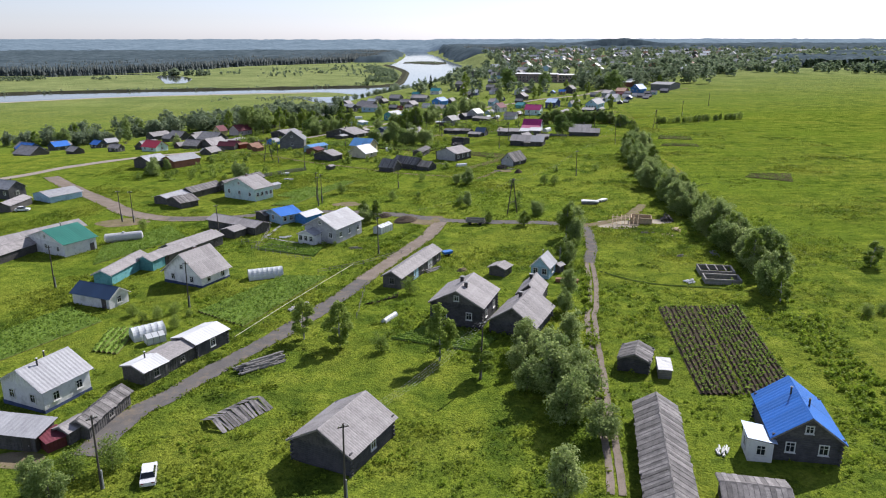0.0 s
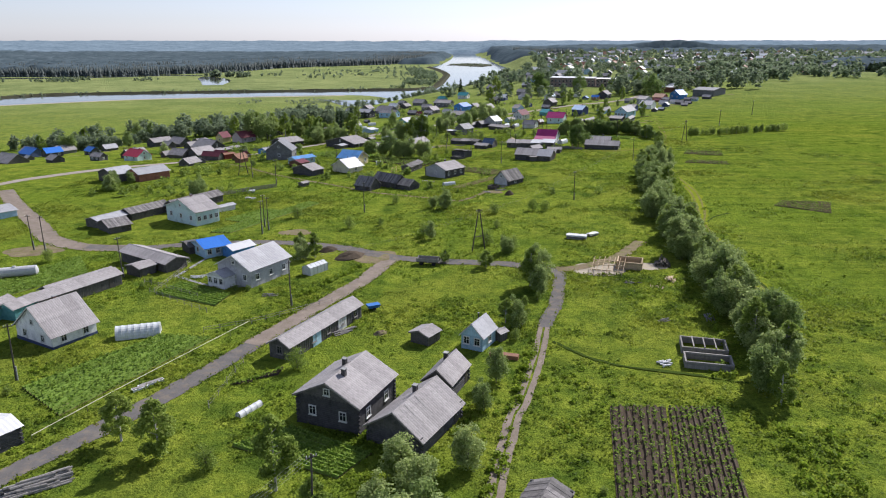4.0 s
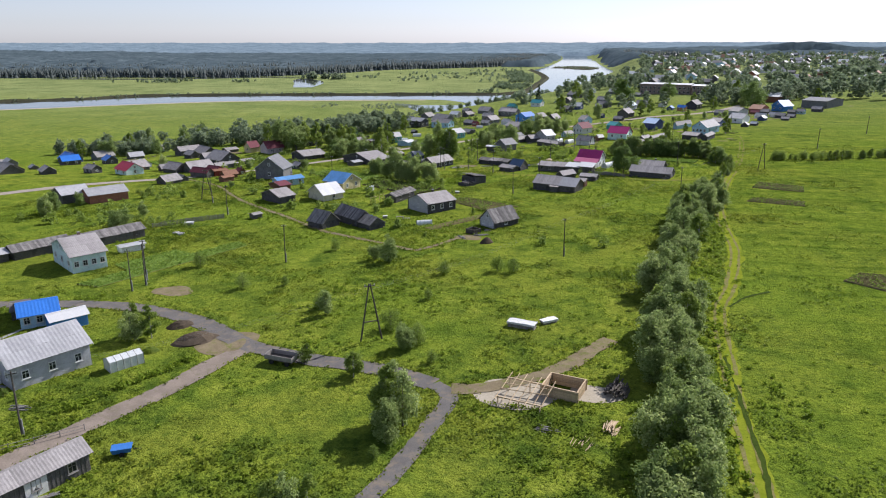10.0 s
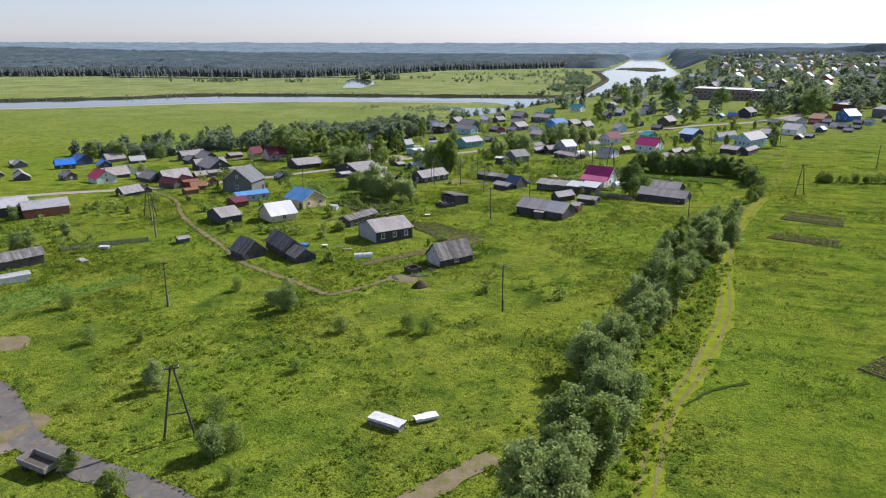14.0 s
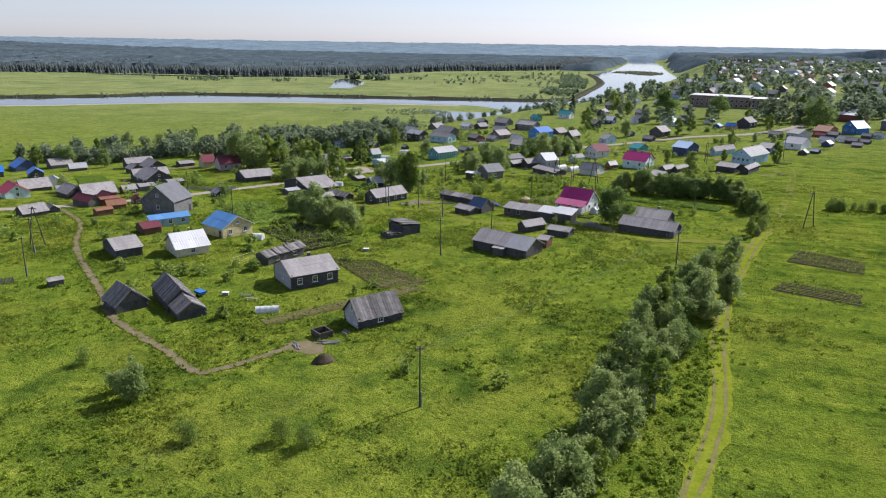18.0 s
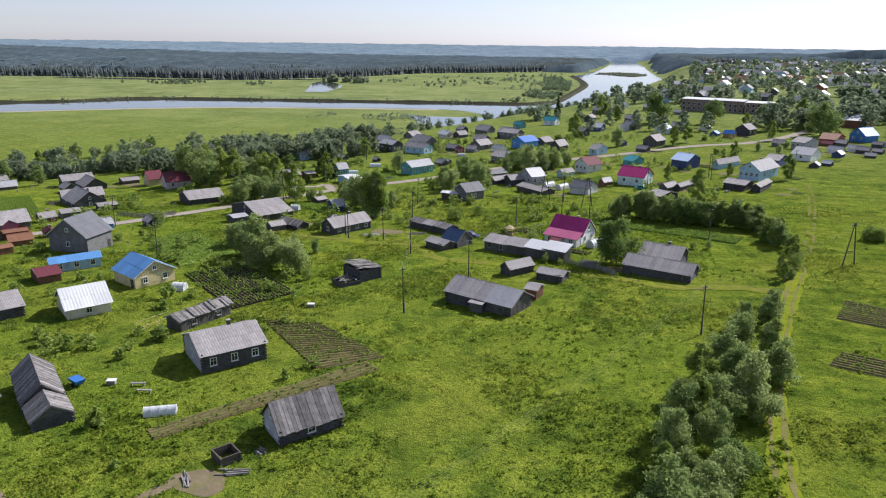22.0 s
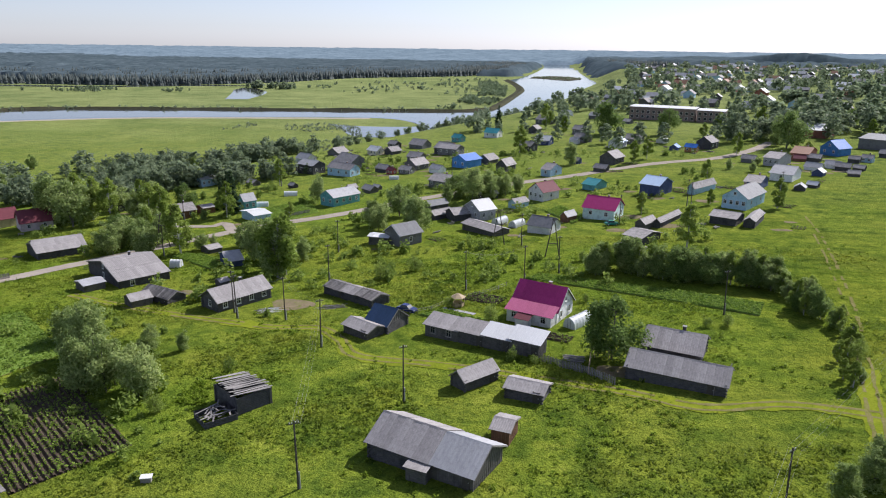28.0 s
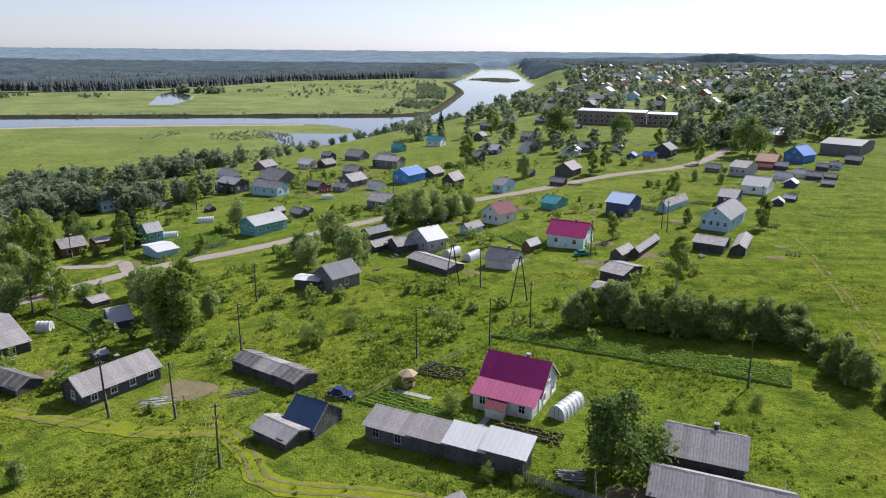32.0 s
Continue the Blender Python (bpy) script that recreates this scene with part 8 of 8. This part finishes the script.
FL = smooth_line(FOREST, 20)


def beyond(x, y):
    for a, b in zip(FL, FL[1:]):
        if a.x <= x <= b.x:
            return y > a.y + 70
    return y > 2900 if x > -220 else y > 1100


def in_river(x, y):
    if y > 3330:
        return False
    w_, e_ = (np.interp(y, [p[1] for p in side], [p[0] for p in side]) for side in (BEND_W, BEND_E))
    return w_ - 25 < x < e_ + 25


def west_wood(x, y):
    return (beyond(x, y) or y > 2050 and x > -230) and x < edge_x(y) + (40 if y < 3300 else 9000) and not in_river(x, y)


def town_wood(x, y):
    if x < edge_x(y) + 20 or in_river(x, y):
        return False
    return x > 330 + (y - 900) * 0.8 and noise.noise((x * 0.004, y * 0.004, 3)) > 0.02 or y > 2150 + 300 * noise.noise((x * 0.004, 3, 1)) and noise.noise((x * 0.003, y * 0.003, 8)) > -0.28 + 0.25 * sm(3000, 2200, y)


canopy_sheet("far_forest", 1000, 3150, west_wood, 16, "forest beyond the river, coloured pale blue for haze", 5)
canopy_sheet("far_forest", 1000, 3150, town_wood, 14, "far woods behind the town, coloured pale blue for haze", 6)
canopy_sheet("backdrop", 3100, 5500, lambda x, y: y > 3110 and not in_river(x, y), 16, "distant forest along the horizon, with blue haze glow painted in", 5, "hazed_distance")


def scatter(name, poly, n, hs, per, kinds, label, seed):
    rng = np.random.default_rng(seed)
    xs, ys = [p[0] for p in poly], [p[1] for p in poly]
    items = []
    while len(items) < n:
        x, y = rng.uniform(min(xs), max(xs)), rng.uniform(min(ys), max(ys))
        ok = False
        for (ax, ay), (bx, by) in zip(poly, poly[1:] + poly[:1]):
            if (ay > y) != (by > y) and x < (bx - ax) * (y - ay) / (by - ay) + ax:
                ok = not ok
        if ok and noise.noise((x * 0.012, y * 0.012, seed)) > -0.05:
            items.append((kinds[rng.integers(len(kinds))], x, y, rng.uniform(*hs)))
    tree_mass(name, items, per, label, seed)


rnd_bank = random.Random(17)
tree_mass("bank_scrub", [("bush", p.x + rnd_bank.uniform(-4, 4), p.y + rnd_bank.uniform(0, 22), rnd_bank.uniform(1.0, 5.0)) for p in smooth_line(RIVER_N, 4.0) if p.x > -900 and noise.noise((p.x * 0.02, p.y * 0.02, 4)) > -0.15 for k in range(2)], 50, "willow scrub on top of the far bank, paled as by haze", 18)
LOW, TALL = ("bush", "bush", "willow"), ("willow", "poplar", "birch")
scatter("shore_shrubs", [(-260, 880), (-190, 910), (-150, 880), (-120, 800), (-110, 720), (-180, 700), (-250, 760)], 380, (1, 3), 40, LOW, "grey-green willow scrub on the wet meadow", 6)
scatter("shore_shrubs", [(-60, 1100), (-30, 900), (-55, 830), (-80, 860), (-70, 1000)], 160, (3, 7), 50, LOW, "willow scrub along the river shore", 7)
scatter("meadow_trees", [(-800, 1190), (-560, 1220), (-560, 1300), (-800, 1280)], 90, (3, 7), 40, TALL, "scattered small trees on the far meadow", 8)
scatter("meadow_trees", [(-430, 1300), (-100, 1300), (-150, 1900), (-420, 1600)], 170, (3, 8), 40, LOW, "scattered small trees on the far meadow", 9)
scatter("meadow_trees", [(-120, 1080), (-70, 1110), (-62, 1250), (-85, 1500), (-130, 1700), (-170, 1700), (-110, 1400)], 420, (4, 9), 40, LOW, "willow scrub on the inner bank", 10)
scatter("meadow_trees", [(-520, 1350), (-430, 1360), (-430, 1400), (-520, 1400)], 40, (8, 14), 50, TALL, "clump of trees beside the pond", 11)
scatter("island_scrub", [(-85, 1985), (-50, 1980), (5, 1905), (28, 1965), (28, 2015), (0, 2090), (-40, 2105), (-80, 2050)], 110, (2, 5), 40, LOW, "low willow scrub on the river island", 13)
scatter("wood", [(190, 760), (900, 900), (1400, 1500), (900, 1700), (250, 1000)], 1100, (8, 15), 60, TALL, "tree masses round the far town, paled as by haze", 12)

# ---- grass ----


def blocked(x, y):
    for fx, fy, deg, L, W in FOOT_NEAR.get((int(x // 20), int(y // 20)), ()):
        c, s = math.cos(radians(deg)), math.sin(radians(deg))
        u, v = (x - fx) * c + (y - fy) * s, -(x - fx) * s + (y - fy) * c
        if abs(u) < L / 2 + 0.2 and abs(v) < W / 2 + 0.2:
            return True
    return False


FOOT_NEAR = {}
for ft in FOOT:
    r = max(ft[3], ft[4]) / 2 + 1
    for i in range(int((ft[0] - r) // 20), int((ft[0] + r) // 20) + 1):
        for j in range(int((ft[1] - r) // 20), int((ft[1] + r) // 20) + 1):
            FOOT_NEAR.setdefault((i, j), []).append(ft)
ROAD_CELLS = {}
for line, width, mt in ROADS:
    for p in line:
        for i in (-1, 0, 1):
            for j in (-1, 0, 1):
                ROAD_CELLS.setdefault((int(p.x // 4) + i, int(p.y // 4) + j), []).append((p.x, p.y, width / 2 + (0.0 if mt not in ("grassdirt", "trodden", "ditch") else -0.9)))


def on_road(x, y):
    return any((x - a) ** 2 + (y - b) ** 2 < r * r for a, b, r in ROAD_CELLS.get((int(x // 4), int(y // 4)), ()))


def in_plot(x, y):
    for q in PLOTS:
        s = None
        ok = True
        for a, b in zip(q, q[1:] + q[:1]):
            k = (b.x - a.x) * (y - a.y) - (b.y - a.y) * (x - a.x)
            if s is None:
                s = k > 0
            elif (k > 0) != s:
                ok = False
                break
        if ok:
            return True
    return False


def yards():
    """Worn ground, small vegetable beds and scrap round the village houses."""
    rnd = random.Random(77)
    worn, beds, scrap, n = Geo(), Geo(), Geo(), 0
    homes = [f for f in FOOT if f[1] > 395 and f[3] > 5]
    while n < 230:
        hx, hy, deg, L, W = rnd.choice(homes)
        a, r = rnd.uniform(0, 6.283), max(L, W) / 2 + rnd.uniform(1.0, 9.0)
        x, y = hx + r * math.cos(a), hy + r * math.sin(a)
        if blocked(x, y) or on_road(x, y) or in_plot(x, y) or x < edge_x(y) + 12:
            continue
        kind = n % 5
        m = pose(x, y, height(x, y), 0, 0, deg + rnd.choice((0, 90)))
        if kind < 2:
            q, pts = rnd.uniform(1.2, 2.8), []
            for j in range(14):
                t = 6.283 * j / 14
                k = q * (1 + 0.5 * noise.noise((x + math.cos(t), y + math.sin(t), 2)))
                px, py = x + 1.4 * k * math.cos(t), y + k * math.sin(t)
                pts.append((px, py, height(px, py) + 0.05))
            worn.poly(*pts)
        elif kind == 2:
            bl, bw = rnd.uniform(4, 8), rnd.randint(3, 6)
            if any(blocked(*(m @ Vector((u, v, 0))).xy) for u in (-bl / 2, bl / 2) for v in (0, bw)):
                continue
            for i in range(bw):
                rows = []
                for t in range(9):
                    p = [m @ Vector((bl * (t / 8 - 0.5), i * 0.95 + o, 0)) for o in (-0.36, -0.15, 0.15, 0.36)]
                    rows.append([(v.x, v.y, height(v.x, v.y) + z) for v, z in zip(p, (0.03, 0.2, 0.2, 0.03))])
                    if t < 8:
                        CROPS.extend((v.x + rnd.uniform(-0.2, 0.2), v.y + rnd.uniform(-0.2, 0.2), height(v.x, v.y) + 0.3) for v in p[1:3])
                beds.rings(rows, closed=False, caps=False)
        else:
            for i in range(rnd.randint(4, 9)):
                ln, z = rnd.uniform(0.6, 2.6), rnd.uniform(0, 0.5)
                scrap.box(-ln / 2, -0.12, z, ln / 2, 0.12, z + rnd.uniform(0.06, 0.25), m @ pose(rnd.uniform(-0.8, 0.8), rnd.uniform(-0.8, 0.8), 0, 0, rnd.uniform(-6, 6), rnd.uniform(-25, 25)))
        n += 1
    tagged(new("worn_yard", worn.mesh("worn_yard", "dirt")), "bare trodden earth in the village yards", "bare ground", kind="structure")
    tagged(new("garden_beds", beds.mesh("garden_beds", "soil")), "small raised vegetable beds behind village houses", "garden beds", kind="stuff")
    tagged(new("yard_scrap", scrap.mesh("yard_scrap", "grey_wood")), "stacked boards and firewood in village yards", "scrap", kind="stuff")


yards()


def grass():
    """Low swards that lie over and upright tufts, thicker where the meadow is lush."""
    rng = np.random.default_rng(21)
    low, tall = [], []
    while len(low) + len(tall) < 150000:
        y = 45 + 400 * rng.random() ** 1.1
        x = rng.uniform(-130, 170)
        n1 = noise.noise((x * 0.05, y * 0.05, 0)) + 0.6 * noise.noise((x * 0.25, y * 0.25, 4)) - (0.25 if x > 84 else 0)
        if n1 < rng.uniform(-0.7, 0.1) or blocked(x, y) or on_road(x, y) or in_plot(x, y):
            continue
        p = (x, y, height(x, y), 0.1 + 0.14 * max(0, n1 + 0.15) + 0.1 * rng.random() ** 2)
        (tall if n1 + 0.3 * rng.random() > 0.28 else low).append(p)
    for line, width, mt in ROADS:
        if mt in ("grassdirt", "ditch", "gravel"):
            continue
        for p in line:
            for k in range(7):
                a, r = rng.uniform(0, 6.283), width / 2 + rng.uniform(-0.1, 0.55)
                x, y = p.x + r * math.cos(a), p.y + r * math.sin(a)
                if not any((x - q[0]) ** 2 + (y - q[1]) ** 2 < (q[2] - 0.15) ** 2 for q in ROAD_CELLS.get((int(x // 4), int(y // 4)), ())) and not blocked(x, y):
                    tall.append((x, y, height(x, y), rng.uniform(0.1, 0.24)))
    v, f, at = [], [], 0
    for items, times, up, reach in ((low, 2, 2.6, 0.35), (tall, 6, 0.55, 1.3)):
        c = np.array(items)
        c, s = c[:, :3], c[:, 3]
        for k in range(times):
            cc = c + rng.normal(0, 0.3, c.shape) * np.array([1, 1, 0])
            cc[:, 2] = c[:, 2] + s * rng.uniform(0.1, reach, len(s))
            q, fi = leaf_quads(cc, s * 0.8, rng, up)
            v.append(q)
            f.append(fi + at)
            at += len(q)
    tagged(new("grass", from_arrays("grass", np.concatenate(v), np.concatenate(f), "grass_blade", 4)), "uneven tufts of tall meadow grass and weeds", "grass", kind="stuff")


grass()


def weeds():
    """Stands of nettles, cow parsley and thistles, knee to chest high."""
    rng = random.Random(41)
    items = []
    while len(items) < 14000:
        x, y = rng.uniform(-75, 125), 45 + 400 * rng.random() ** 1.15
        k = noise.noise((x * 0.04, y * 0.04, 12)) + 0.5 * noise.noise((x * 0.16, y * 0.16, 3))
        if k < rng.uniform(-0.25, 0.35) or x > 86 and rng.random() < 0.75:
            continue
        if blocked(x, y) or on_road(x, y) or in_plot(x, y):
            continue
        items.append(("bush", x, y, 0.4 + 0.85 * rng.random() ** 1.7 * min(1.0, 0.55 + k)))
    for strip_line, half, n in WEED_STRIPS:
        line = smooth_line(strip_line, 0.5)
        for i in range(n):
            p = rng.choice(line)
            items.append(("bush", p.x + rng.uniform(-half, half), p.y + rng.uniform(-half, half), 0.5 + 1.0 * rng.random()))
    tree_mass("weeds", items, 38, "clumps of tall weeds in the meadow", 42, "leaf_weed", "weeds")


weeds()


def crops():
    rng = np.random.default_rng(22)
    c = np.array(CROPS)
    v, f = [], []
    for k in range(3):
        cc = c + rng.normal(0, 0.12, c.shape)
        q, fi = leaf_quads(cc, np.full(len(c), 0.17), rng, 0.9)
        v.append(q)
        f.append(fi + k * len(q))
    tagged(new("crop_leaves", from_arrays("crop_leaves", np.concatenate(v), np.concatenate(f), "leaf_crop", 4)), "leafy potato plants growing on the rows", "crop", kind="stuff")


crops()
